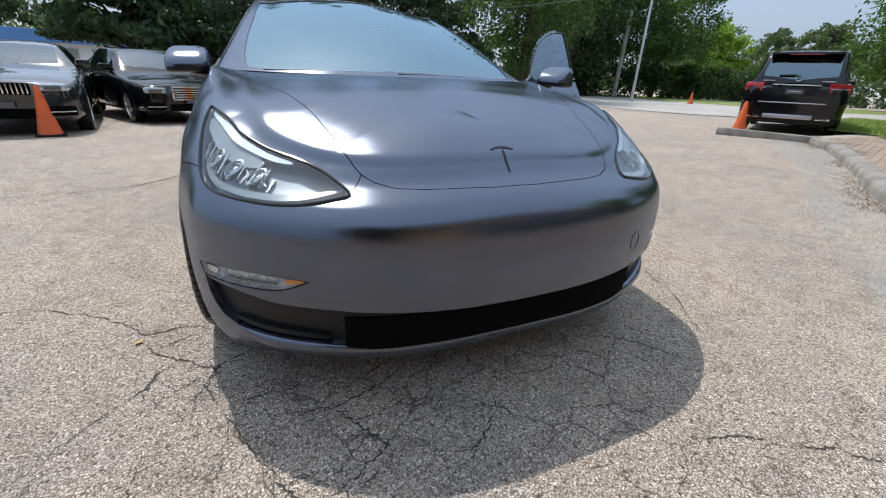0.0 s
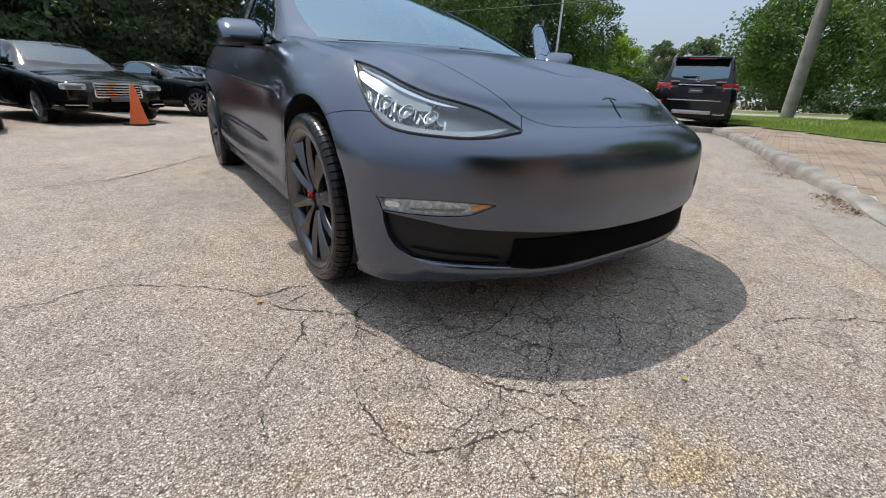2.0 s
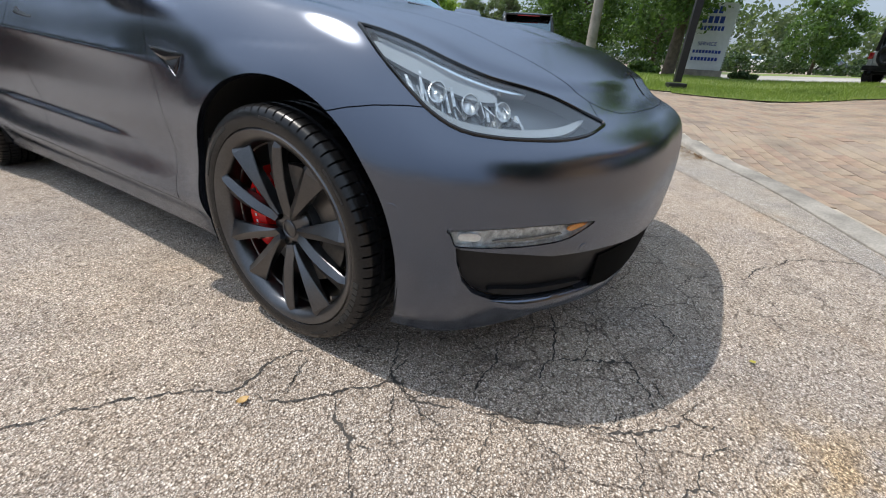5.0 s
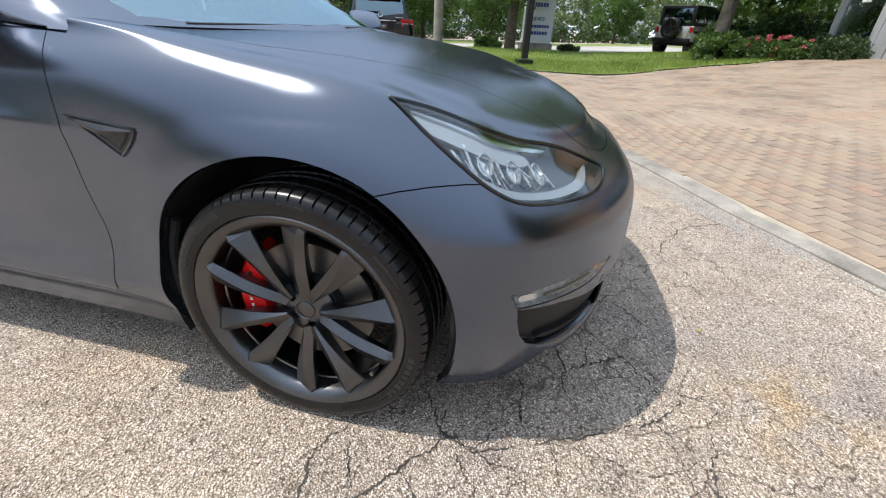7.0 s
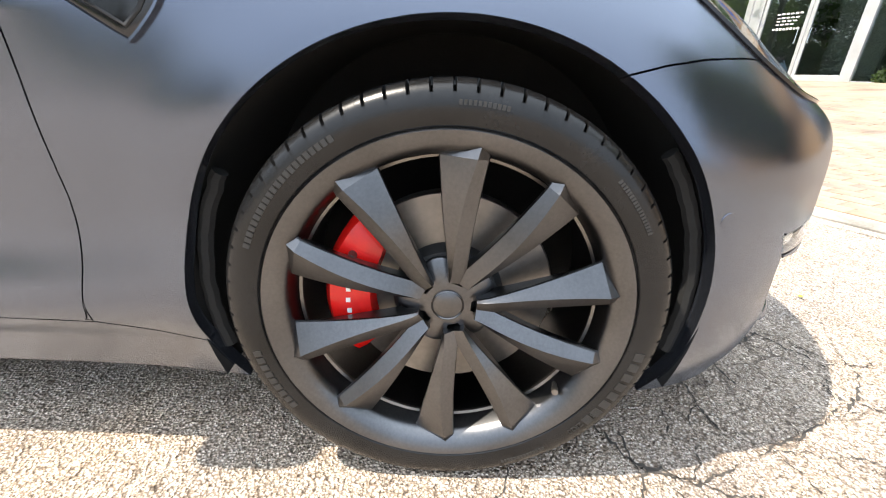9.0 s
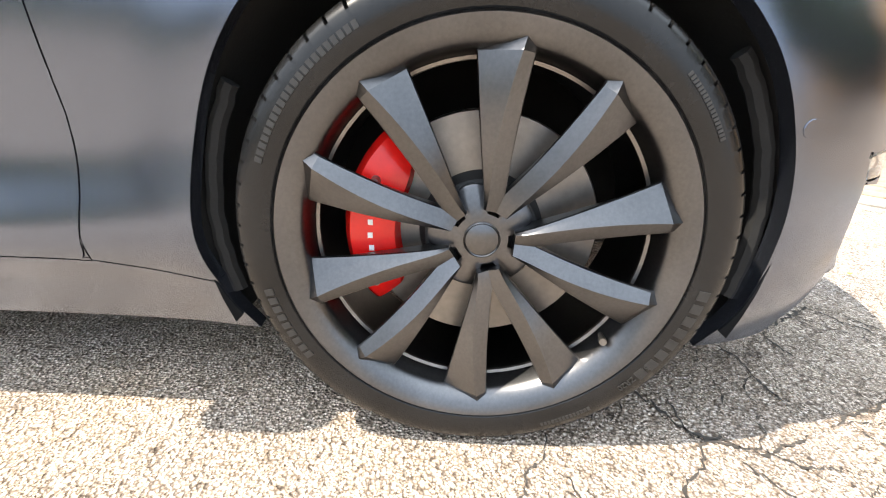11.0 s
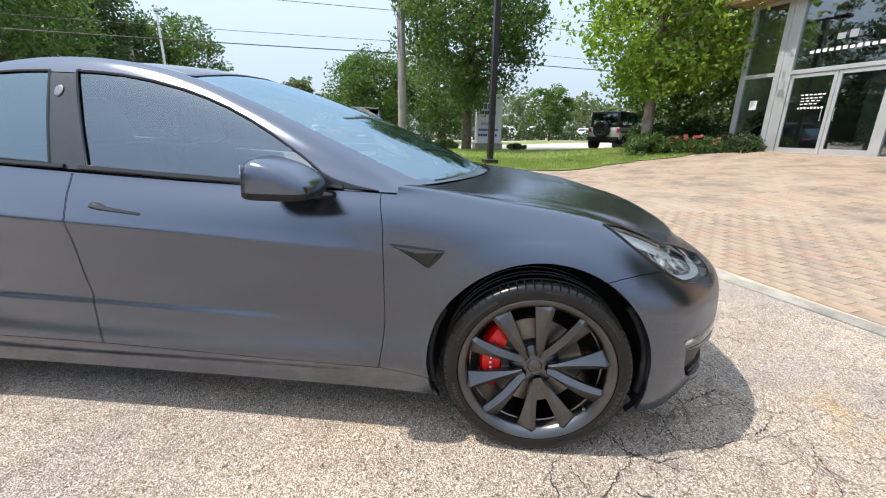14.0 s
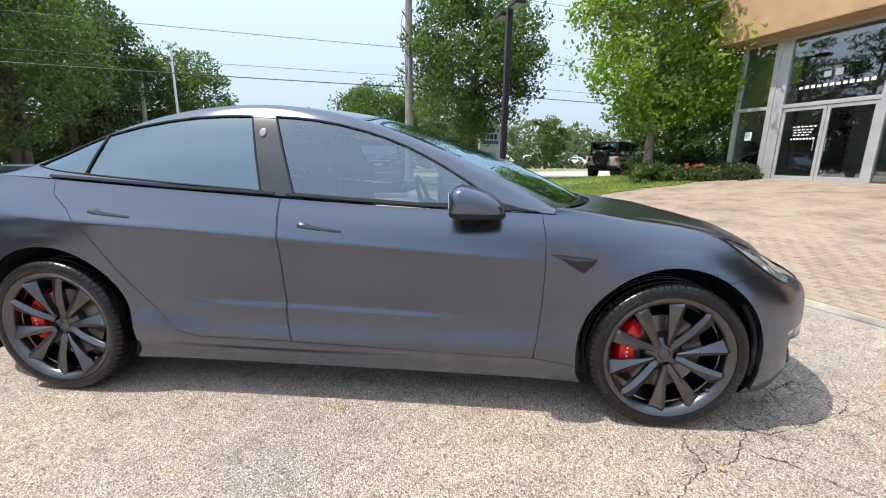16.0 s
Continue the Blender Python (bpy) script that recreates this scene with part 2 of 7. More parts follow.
# ---- ground ----
def aggregate(name, lo, mid, hi, top, scale=165.0):
    """Worn surface with exposed stones."""
    m = mat(name, mid, 0.85)
    v = coords(m)
    tree, nd, ln, bs = nodes_of(m)
    cols = []
    for sc in (scale, scale * 2.3):
        vo = nd.new("ShaderNodeTexVoronoi")
        vo.inputs["Scale"].default_value = sc
        vo.inputs["Randomness"].default_value = 1.0
        ln.new(v, vo.inputs["Vector"])
        sep = nd.new("ShaderNodeSeparateColor")
        ln.new(vo.outputs["Color"], sep.inputs[0])
        stone = ramp(m, sep.outputs[0], [(0.0, lo), (0.3, mid), (0.65, hi), (1.0, top)])
        edge = ramp(m, vo.outputs["Distance"], [(0.32, (1, 1, 1)), (0.68, (0.36, 0.325, 0.29))])
        cols.append((mix(m, 1.0, stone, edge, "MULTIPLY"), vo))
    c = mix(m, ramp(m, noise_tex(m, v, 45, 3), [(0.42, (0, 0, 0)), (0.58, (1, 1, 1))]), cols[0][0], cols[1][0])
    patch = ramp(m, noise_tex(m, v, 0.9, 6), [(0.35, (0.86, 0.85, 0.86)), (0.65, (1.07, 1.02, 0.96))])
    c = mix(m, 1.0, c, patch, "MULTIPLY")
    spots = ramp(m, noise_tex(m, v, 7.0, 5), [(0.30, (0.78, 0.77, 0.76)), (0.50, (1, 1, 1))])
    c = mix(m, 1.0, c, spots, "MULTIPLY")
    # rusty and cool grey tints in uneven patches
    tint = ramp(m, noise_tex(m, v, 2.6, 7, 0.65), [(0.30, (0.90, 0.92, 0.96)), (0.47, (1, 1, 1)), (0.60, (1.0, 0.985, 0.96)), (0.74, (0.97, 0.86, 0.74))])
    c = mix(m, 1.0, c, tint, "MULTIPLY")
    # fine network of hair cracks, in patches
    warp = nd.new("ShaderNodeMix")
    warp.data_type, warp.blend_type = "RGBA", "LINEAR_LIGHT"
    warp.inputs[0].default_value = 0.09
    wn_ = nd.new("ShaderNodeTexNoise")
    wn_.inputs["Scale"].default_value, wn_.inputs["Detail"].default_value = 5.0, 6.0
    ln.new(v, wn_.inputs["Vector"])
    ln.new(v, warp.inputs[6])
    ln.new(wn_.outputs["Color"], warp.inputs[7])
    cr = nd.new("ShaderNodeTexVoronoi")
    cr.feature = "DISTANCE_TO_EDGE"
    cr.inputs["Scale"].default_value = 5.2
    ln.new(warp.outputs[2], cr.inputs["Vector"])
    hair = ramp(m, cr.outputs["Distance"], [(0.006, (0.34, 0.32, 0.31)), (0.020, (1, 1, 1))])
    where = ramp(m, noise_tex(m, v, 0.8, 3), [(0.40, (0, 0, 0)), (0.54, (0.9, 0.9, 0.9))])
    far = nd.new("ShaderNodeVectorMath")
    far.operation = "DISTANCE"
    ln.new(v, far.inputs[0])
    far.inputs[1].default_value = (-0.15, -0.95, 0.0)
    where = mix(m, 1.0, where, ramp(m, far.outputs["Value"], [(0.75, (1, 1, 1)), (1.0, (0.0, 0.0, 0.0))]), "MULTIPLY")
    c = mix(m, where, c, mix(m, 1.0, c, hair, "MULTIPLY"))
    # faint yellow spill
    di = nd.new("ShaderNodeVectorMath")
    di.operation = "DISTANCE"
    ln.new(warp.outputs[2], di.inputs[0])
    di.inputs[1].default_value = (-0.55, -1.40, 0.0)
    spill = mix(m, 1.0, ramp(m, di.outputs["Value"], [(0.04, (0.55, 0.55, 0.55)), (0.30, (0, 0, 0))]), ramp(m, noise_tex(m, v, 9.0, 4), [(0.42, (0, 0, 0)), (0.6, (1, 1, 1))]), "MULTIPLY")
    c = mix(m, spill, c, mix(m, 1.0, c, (1.15, 0.92, 0.50), "MULTIPLY"))
    set_in(m, "Base Color", c)
    bump(m, cols[0][1].outputs["Distance"], 1.0, 0.007)
    return m


M["asphalt"] = aggregate("worn_aggregate_asphalt", (0.15, 0.122, 0.10), (0.42, 0.352, 0.295), (0.76, 0.66, 0.565), (1.0, 0.94, 0.87))
M["gutter"] = aggregate("pale_aggregate_gutter", (0.24, 0.22, 0.20), (0.45, 0.415, 0.375), (0.64, 0.60, 0.545), (0.90, 0.86, 0.81), 170.0)


def axis_lines(lo, hi, fine0, fine1, step):
    a, q = [fine0], step
    while a[-1] > lo:
        q *= 1.18
        a.append(a[-1] - q)
    b, q = [fine1], step
    while b[-1] < hi:
        q *= 1.18
        b.append(b[-1] + q)
    return a[::-1] + list(np.arange(fine0 + step, fine1, step)) + b


gx, gy = axis_lines(-500, 500, -5, 14, 0.25), axis_lines(-500, 500, -9, 12, 0.25)
co = np.array([[(x, y, land(x, y)) for y in gy] for x in gx])
single("ground", grid_bm(co), M["asphalt"], "pale worn parking lot asphalt with exposed aggregate and cracks", "asphalt", kind="structure")

# ---- the grey electric sedan ----
WB = 2.875
PX = [0, .26, .46, .645, .782, .876, .915, .932, .937, .928, .905, .903, .905, .912, .925, .905, .84, .70, .45, 0]
PY = [-.85, -.842, -.805, -.722, -.615, -.49, -.33, -.15, 0, .25, .6, 1.1, 1.7, 2.3, 2.875, 3.25, 3.52, 3.69, 3.80, 3.85]
RU = [0, 3, 5, 7, 8, 10, 11, 13, 14, 16, 19]
RAIL_D = [[.075, .06, .045, .045, .05, .055, .055, .055, .05, .07, .09],
          [.02, .02, .015, .012, .012, .03, .035, .035, .012, .02, .03],
          [0, 0, 0, 0, 0, 0, 0, 0, 0, 0, 0],
          [0, 0, 0, 0, 0, .02, .028, .025, 0, 0, 0],
          [.018, .012, .008, .004, .003, .006, .008, .008, 0, .01, .005],
          [.06, .05, .050, .042, .044, .014, .012, .012, .012, .04, .03],
          [.135, .13, .122, .120, .122, .062, .075, .09, .11, .14, .10]]
RAIL_Z = [[.198, .188, .162, .16, .165, .165, .165, .17, .18, .22, .24],
          [.27, .26, .24, .25, .26, .24, .235, .24, .27, .32, .34],
          [.39, .38, .37, .39, .40, .32, .315, .33, .42, .45, .46],
          [.51, .50, .49, .51, .53, .45, .44, .46, .55, .58, .60],
          [.60, .595, .59, .62, .65, .63, .63, .66, .70, .72, .72],
          [.655, .643, .668, .760, .792, .845, .83, .84, .86, .90, .92],
          [.70, .688, .742, .862, .888, .945, .955, 1.015, 1.05, 1.07, 1.06]]
HOOD_Y, HOOD_Z = [-.72, -.45, -.2, 0, .25, .7, 2.0, 3.2, 3.7, 3.85], [.728, .832, .902, .938, .962, .985, .98, 1.09, 1.10, 1.06]


def lower_body(nu=300, nv=64):
    u = np.linspace(0, 19, nu)
    idx = np.arange(20)
    px, py = spl(idx, PX, u), spl(idx, PY, u)
    tx, ty = np.gradient(px, u), np.gradient(py, u)
    L = np.hypot(tx, ty)
    nx, ny = ty / L, -tx / L
    rails = []
    for d, z in zip(RAIL_D, RAIL_Z):
        dd, zz = spl(RU, d, u), spl(RU, z, u)
        rails.append(np.stack([px - nx * dd, py - ny * dd, zz], 1))
    top = rails[-1]
    yc = spl([0, 3, 5, 8, 10, 14, 16, 19], [-.40, -.30, -.15, .05, .6, 2.875, 3.3, 3.45], u)
    zc = spl(HOOD_Y, HOOD_Z, yc)
    # beside the cabin the flank runs on up behind the window trim; before it, it turns over into the hood
    w = np.clip((u - 8.6) / 1.4, 0, 1)[:, None]
    over = np.stack([top[:, 0] * .89, top[:, 1] + (yc - top[:, 1]) * .11, top[:, 2] + (zc - top[:, 2]) * (.28 - .07 * np.clip((6 - u) / 3, 0, 1))], 1)
    rise = top + np.stack([-nx * .012, -ny * .012, np.full(nu, .034)], 1)
    rails.append(over * (1 - w) + rise * w)
    for f, g in ((0.22, 0.52), (0.6, 0.90), (1.0, 1.0)):
        gu = g - .10 * (1 - f) * np.clip((6 - u) / 3, 0, 1)
        rails.append(np.stack([top[:, 0] * (1 - f), top[:, 1] + (yc - top[:, 1]) * f, top[:, 2] + (zc - top[:, 2]) * gu], 1))
    rails.append(rails[-2] * (-1, 1, 1))
    R = np.stack(rails, 1)
    k = np.arange(R.shape[1])
    t = np.linspace(0, k[-2], nv)
    co = np.empty((nu, nv, 3))
    for i in range(nu):
        for a in range(3):
            co[i, :, a] = spl(k, R[i, :, a], t)
    co[:, :, 0] = np.maximum(co[:, :, 0], 0)
    return co


ROOF_Y, ROOF_Z = [.19, .45, .8, 1.1, 1.4, 1.75, 2.1, 2.5, 2.9, 3.2, 3.45], [.950, 1.080, 1.220, 1.322, 1.405, 1.448, 1.442, 1.388, 1.285, 1.175, 1.085]
SIDE_Y = [.47, .70, 1.0, 1.3, 1.6, 1.9, 2.3, 2.7, 3.0, 3.3]
SIDE_X, SIDE_Z = [.752, .742, .694, .64, .61, .60, .595, .595, .60, .63], [.957, 1.052, 1.178, 1.292, 1.37, 1.40, 1.375, 1.285, 1.175, 1.06]
BELT_Y, BELT_X, BELT_Z = [.47, .66, 1.1, 1.7, 2.3, 2.8, 3.3], [.835, .842, .826, .824, .820, .812, .74], [.942, .946, .956, .987, 1.016, 1.046, 1.06]


def greenhouse(nu=150, nv=40):
    y = np.linspace(.47, 3.3, nu)
    yc = y + spl([.47, .9, 1.3, 1.9, 2.6, 3.3], [-.27, -.16, -.08, 0, .05, .15], y)
    bx, bz = spl(BELT_Y, BELT_X, y), spl(BELT_Y, BELT_Z, y)
    rx, rz = spl(SIDE_Y, SIDE_X, y), spl(SIDE_Y, SIDE_Z, y)
    zc = spl(ROOF_Y, ROOF_Z, yc)
    rails = [np.stack([bx, y, bz], 1), np.stack([(bx + rx) / 2 + .012, y, (bz + rz) / 2], 1), np.stack([rx, y, rz], 1)]
    for f, g in ((.18, .36), (.55, .80), (1, 1)):
        bow = np.where(y < 1.9, 1 - (1 - f) ** 2, f * f)
        rails.append(np.stack([rx * (1 - f), y + (yc - y) * bow, rz + (zc - rz) * g], 1))
    rails.append(rails[-2] * (-1, 1, 1))
    R = np.stack(rails, 1)
    k = np.arange(R.shape[1])
    t = np.linspace(0, k[-2], nv)
    co = np.empty((nu, nv, 3))
    for i in range(nu):
        for a in range(3):
            co[i, :, a] = spl(k, R[i, :, a], t)
    return co



def poly_f(poly, proj):
    """Signed distance to a closed outline in a projection (inside is negative)."""
    P = np.array(poly, float)
    Q = np.roll(P, -1, 0)

    def f(co):
        p = proj(co)
        d = np.full(len(p), 1e9)
        inside = np.zeros(len(p), bool)
        for (ax, ay), (bx, by) in zip(P, Q):
            ex, ey = bx - ax, by - ay
            t = np.clip(((p[:, 0] - ax) * ex + (p[:, 1] - ay) * ey) / (ex * ex + ey * ey + 1e-12), 0, 1)
            d = np.minimum(d, np.hypot(p[:, 0] - ax - t * ex, p[:, 1] - ay - t * ey))
            hit = ((ay > p[:, 1]) != (by > p[:, 1])) & (p[:, 0] < (bx - ax) * (p[:, 1] - ay) / (by - ay + 1e-12) + ax)
            inside ^= hit
        return np.where(inside, -d, d)
    return f


def rounded(poly, n=6):
    """An outline smoothed through its points."""
    P = np.array(poly, float)
    k = np.arange(-2, len(P) + 2)
    W = P[k % len(P)]
    t = np.linspace(0, len(P), len(P) * n, endpoint=False)
    return np.stack([spl(k, W[:, 0], t), spl(k, W[:, 1], t)], 1)


def side_on(co):
    return np.stack([co[:, 1], co[:, 2]], 1)


def front_on(co):
    return np.stack([np.abs(co[:, 0]), co[:, 2]], 1)


def from_above(co):
    return np.stack([np.abs(co[:, 0]), co[:, 1]], 1)


def diagonal(co):
    return np.stack([.84 * co[:, 1] + .55 * np.abs(co[:, 0]), co[:, 2]], 1)


def coords_of(bm):
    return np.array([q.co[:] for q in bm.verts])


def cut(bm, f):
    """Cuts a mesh along the zero line of f."""
    bm.verts.ensure_lookup_table()
    val = f(coords_of(bm))
    on = set()
    for i, q in enumerate(bm.verts):
        if abs(val[i]) < 4e-4:
            on.add(q)
            val[i] = 0
        q.index = i
    for e in list(bm.edges):
        a, b = e.verts
        va, vb = val[a.index], val[b.index]
        if va * vb < 0:
            ne, nq = bmesh.utils.edge_split(e, a, va / (va - vb))
            nq.index = -1
            on.add(nq)
    for q in list(on):
        for fc in list(q.link_faces):
            w = [p for p in fc.verts if p in on]
            if len(w) == 2 and not any(p in w and e.other_vert(p) in w for p in w for e in fc.edges if p in e.verts):
                bmesh.utils.face_split(fc, w[0], w[1])


def centres(bm):
    return np.array([fc.calc_center_median()[:] for fc in bm.faces])


def taken(bm, keep):
    """A copy of the mesh with the faces of the mask alone."""
    c = bm.copy()
    c.faces.ensure_lookup_table()
    drop = [fc for fc, k in zip(c.faces, keep) if not k]
    bmesh.ops.delete(c, geom=drop, context="FACES")
    return c


def edged(bm, gap=0.0014, depth=0.014, skip_mid=True):
    """Draws the rim of a panel in by the gap and folds it inwards."""
    bm.normal_update()
    move, rim = {}, []
    for e in bm.edges:
        if len(e.link_faces) == 1:
            a, b = e.verts
            if skip_mid and abs(a.co.x) < 1e-4 and abs(b.co.x) < 1e-4:
                continue
            fc = e.link_faces[0]
            d = (b.co - a.co).cross(fc.normal).normalized()
            if d.dot(fc.calc_center_median() - a.co) < 0:
                d.negate()
            rim.append(e)
            for q in (a, b):
                move.setdefault(q, Vector())
                move[q] += d
    inner = {}
    for q, d in move.items():
        if d.length > 1e-6:
            d = d.normalized() * gap
            if abs(q.co.x) < 1e-4:
                d.x = 0
            q.co += d
        inner[q] = bm.verts.new(q.co - q.normal * depth)
    for e in rim:
        a, b = e.verts
        fc = e.link_faces[0]
        lp = [l for l in fc.loops if l.edge == e][0]
        a, b = lp.vert, lp.link_loop_next.vert
        bm.faces.new((b, a, inner[a], inner[b]))
    return bm


def thick(bm, depth):
    """Gives a sheet a back face."""
    bm.normal_update()
    geom = bm.faces[:]
    r = bmesh.ops.solidify(bm, geom=geom, thickness=depth)
    return bm


def true_normals(ob, tree, ns):
    """Gives a panel the shading of the smooth form that it was cut from."""
    me = ob.data
    out = [None] * len(me.loops)
    at = {}
    for p in me.polygons:
        for li in p.loop_indices:
            vi = me.loops[li].vertex_index
            if vi not in at:
                co = me.vertices[vi].co
                q = Vector((abs(co.x), co.y, co.z))
                hit, _, fi, _ = tree.find_nearest(q)
                idx, cs, nn = ns
                w = [1 / ((cs[i] - q).length + 1e-5) ** 2 for i in idx[fi]]
                n = sum((nn[i] * k for i, k in zip(idx[fi], w)), Vector()).normalized()
                if co.x < 0:
                    n = Vector((-n.x, n.y, n.z))
                at[vi] = n
            n = at[vi]
            out[li] = n if n.dot(p.normal) > .6 else p.normal.copy()
    me.normals_split_custom_set(out)


def form(co):
    """Search tree, corners and normals of a smooth form, both halves joined in the middle."""
    n, m = co.shape[:2]
    du, dv = np.gradient(co, axis=0), np.gradient(co, axis=1)
    nn = np.cross(du, dv)
    flat = np.abs(co[..., 0]) < 1e-4
    nn[..., 0] = np.where(flat, 0, nn[..., 0])
    nn /= np.linalg.norm(nn, axis=-1)[..., None] + 1e-12
    cs = [Vector(p) for p in co.reshape(-1, 3)]
    idx = [(i * m + j, (i + 1) * m + j, (i + 1) * m + j + 1, i * m + j + 1) for i in range(n - 1) for j in range(m - 1)]
    return BVHTree.FromPolygons(cs, idx), (idx, cs, [Vector(p) for p in nn.reshape(-1, 3)])


car = thing("sedan", "dark grey satin-wrapped electric sedan with black wheels", "car")
LOW, TOP = lower_body(420, 170), greenhouse(200, 60)
# flared lips round the wheel openings
for yc in (0.0, WB):
    r = np.hypot(LOW[..., 1] - yc, LOW[..., 2] - .345)
    k = np.clip((.50 - r) / .105, 0, 1)
    LOW[..., 0] += np.where((LOW[..., 0] > .7) & (LOW[..., 2] < .80), .005 * k * k * (3 - 2 * k), 0)

# crease along the doors, and the scoop above the sill
yy, zz = LOW[..., 1], LOW[..., 2]
on_flank = np.where(LOW[..., 0] > .75, np.clip((yy - .45) / .3, 0, 1) * np.clip((3.1 - yy) / .5, 0, 1), 0)
LOW[..., 0] += on_flank * .021 * np.exp(-np.abs(zz - (.745 + (yy - .6) * .057)) / .045)
scoop = np.clip((yy - .75) / .35, 0, 1) * np.clip((2.45 - yy) / .4, 0, 1)
ledge = np.clip((zz - (.452 + .022 * (yy - 1))) / .034, 0, 1)
low_fade = np.clip((zz - .30) / .12, 0, 1)
LOW[..., 0] += np.where(LOW[..., 0] > .75, scoop * (.013 * (1 - ledge * ledge * (3 - 2 * ledge)) * low_fade - .004), 0)

HEAD = rounded([(.262, .850), (.205, .838), (.135, .816), (.058, .786), (-.03, .757), (-.124, .737), (-.196, .717), (-.27, .688),
                (-.318, .668), (-.30, .660), (-.252, .650), (-.19, .646), (-.131, .647), (-.04, .652), (.035, .664), (.090, .690), (.130, .720), (.200, .784), (.254, .842)], 5)
FOG = [(.868, .462), (.861, .426), (.815, .424), (.759, .424), (.697, .427), (.665, .433), (.637, .445), (.598, .464), (.660, .468), (.737, .471), (.816, .468)]
MOUTH = [(0, .353), (.16, .355), (.308, .363), (.43, .372), (.535, .380), (.617, .385), (.697, .390), (.764, .404), (.815, .412), (.859, .420), (.857, .388),
         (.846, .340), (.828, .306), (.79, .280), (.687, .268), (.60, .262), (.50, .253), (.385, .243), (.2, .238), (0, .236)]
HOOD = [(-.2, -.752), (.068, -.750), (.204, -.738), (.283, -.726), (.355, -.704), (.405, -.670), (.433, -.637), (.463, -.565), (.509, -.371), (.573, -.181),
        (.642, -.011), (.700, .149), (.735, .30), (.752, .45), (.755, .66), (.60, .625), (.30, .585), (-.2, .57)]
FENDER = [(-.293, .72), (-.318, .668), (0, .700), (.084, .701), (.150, .703), (.220, .699), (.280, .690), (.333, .677), (.37, .65), (.37, -1), (5, -1), (5, 3), (-.293, 3)]
FDOOR = [(.566, 1.2), (.564, .921), (.552, .849), (.548, .752), (.548, .652), (.551, .49), (.561, .385), (.578, .290), (1.046, .294), (1.699, .314), (1.722, .401), (1.723, .456), (1.726, .656), (1.734, .813), (1.747, .911), (1.752, 1.2)]
RDOOR = [(1.757, 1.2), (1.752, .911), (1.739, .813), (1.731, .656), (1.728, .456), (1.727, .401), (1.704, .314), (2.165, .319), (2.276, .349), (2.435, .517), (2.541, .657), (2.649, .816), (2.749, .914), (2.84, .98), (2.9, 1.2)]


def nose_only(f, y1):
    return lambda co: np.where(co[:, 1] < y1, f(co), 1.0)


f_head, f_fog, f_mouth = poly_f(HEAD, diagonal), nose_only(poly_f(FOG, front_on), -.3), nose_only(poly_f(MOUTH, front_on), -.3)
f_hood, f_fender = poly_f(HOOD, from_above), poly_f(FENDER, diagonal)
f_fdoor, f_rdoor = poly_f(FDOOR, side_on), poly_f(RDOOR, side_on)


def f_arch(yc, r=.392):
    return lambda co: np.hypot(co[:, 1] - yc, co[:, 2] - .345) - r


def f_sill(co):
    return co[:, 2] - (.262 + .03 * np.clip((co[:, 1] - .38) / .2, 0, 1))


def cowl_y(x):
    """Where the hood ends before the windscreen."""
    return .185 + .25 * (np.abs(x) / .74) ** 2


def f_cowl(co):
    return co[:, 1] - cowl_y(co[:, 0])


WIN_F = [(1.835, 1.358), (1.74, 1.353), (1.634, 1.343), (1.51, 1.322), (1.382, 1.292), (1.285, 1.262), (1.188, 1.226), (1.09, 1.181), (.996, 1.132), (.87, 1.058), (.80, 1.012), (.765, .975), (1.1, .972), (1.472, .991), (1.692, 1.004)]
WIN_R = [(1.955, 1.360), (2.093, 1.359), (2.25, 1.351), (2.402, 1.333), (2.56, 1.306), (2.722, 1.265), (2.82, 1.231), (2.90, 1.197), (3.02, 1.135), (3.06, 1.105), (2.90, 1.085), (2.728, 1.072), (2.595, 1.062), (2.294, 1.040), (2.011, 1.022), (1.846, 1.012)]
SCREEN = [(-.2, .232), (.25, .262), (.5, .345), (.62, .415), (.69, .475), (.692, .60), (.678, .75), (.652, .92), (.622, 1.09), (.595, 1.29), (.575, 1.42), (.4, 1.40), (-.2, 1.385)]
ROOFG = [(-.2, 1.405), (.4, 1.42), (.565, 1.445), (.55, 1.7), (.545, 2.1), (.545, 2.6), (.545, 2.95), (.55, 3.2), (.3, 3.36), (-.2, 3.40)]
f_winf, f_winr = poly_f(WIN_F, side_on), poly_f(WIN_R, side_on)
f_screen, f_roofg = poly_f(SCREEN, from_above), poly_f(ROOFG, from_above)

J_BELT = int(round(6 / 10 * 169))
low = grid_bm(LOW)
low.faces.ensure_lookup_table()
rail_row = np.tile(np.arange(LOW.shape[1] - 1), LOW.shape[0] - 1)
inner_layer = low.faces.layers.int.new("row")
for fc, rr in zip(low.faces, rail_row):
    fc[inner_layer] = int(rr)
bmesh.ops.remove_doubles(low, verts=low.verts[:], dist=1e-5)
for f in (f_head, f_fog, f_mouth, f_arch(0), f_arch(WB), f_hood, f_fender, f_fdoor, f_rdoor, f_cowl, f_sill):
    cut(low, f)
C = centres(low)
rows_of = np.array([fc[inner_layer] for fc in low.faces])
side_face = rows_of < J_BELT
gone = ((f_arch(0)(C) < 0) | (f_arch(WB)(C) < 0)) & (C[:, 2] < .8) & side_face
gone |= (f_mouth(C) < 0) & (C[:, 1] < -.3)
gone |= (rows_of >= J_BELT) & (f_cowl(C) > 0) & (C[:, 1] < 3.36)
head = (f_head(C) < 0) & (C[:, 1] < 0) & ~gone
fog = (f_fog(C) < 0) & (C[:, 1] < -.3) & ~gone & ~head
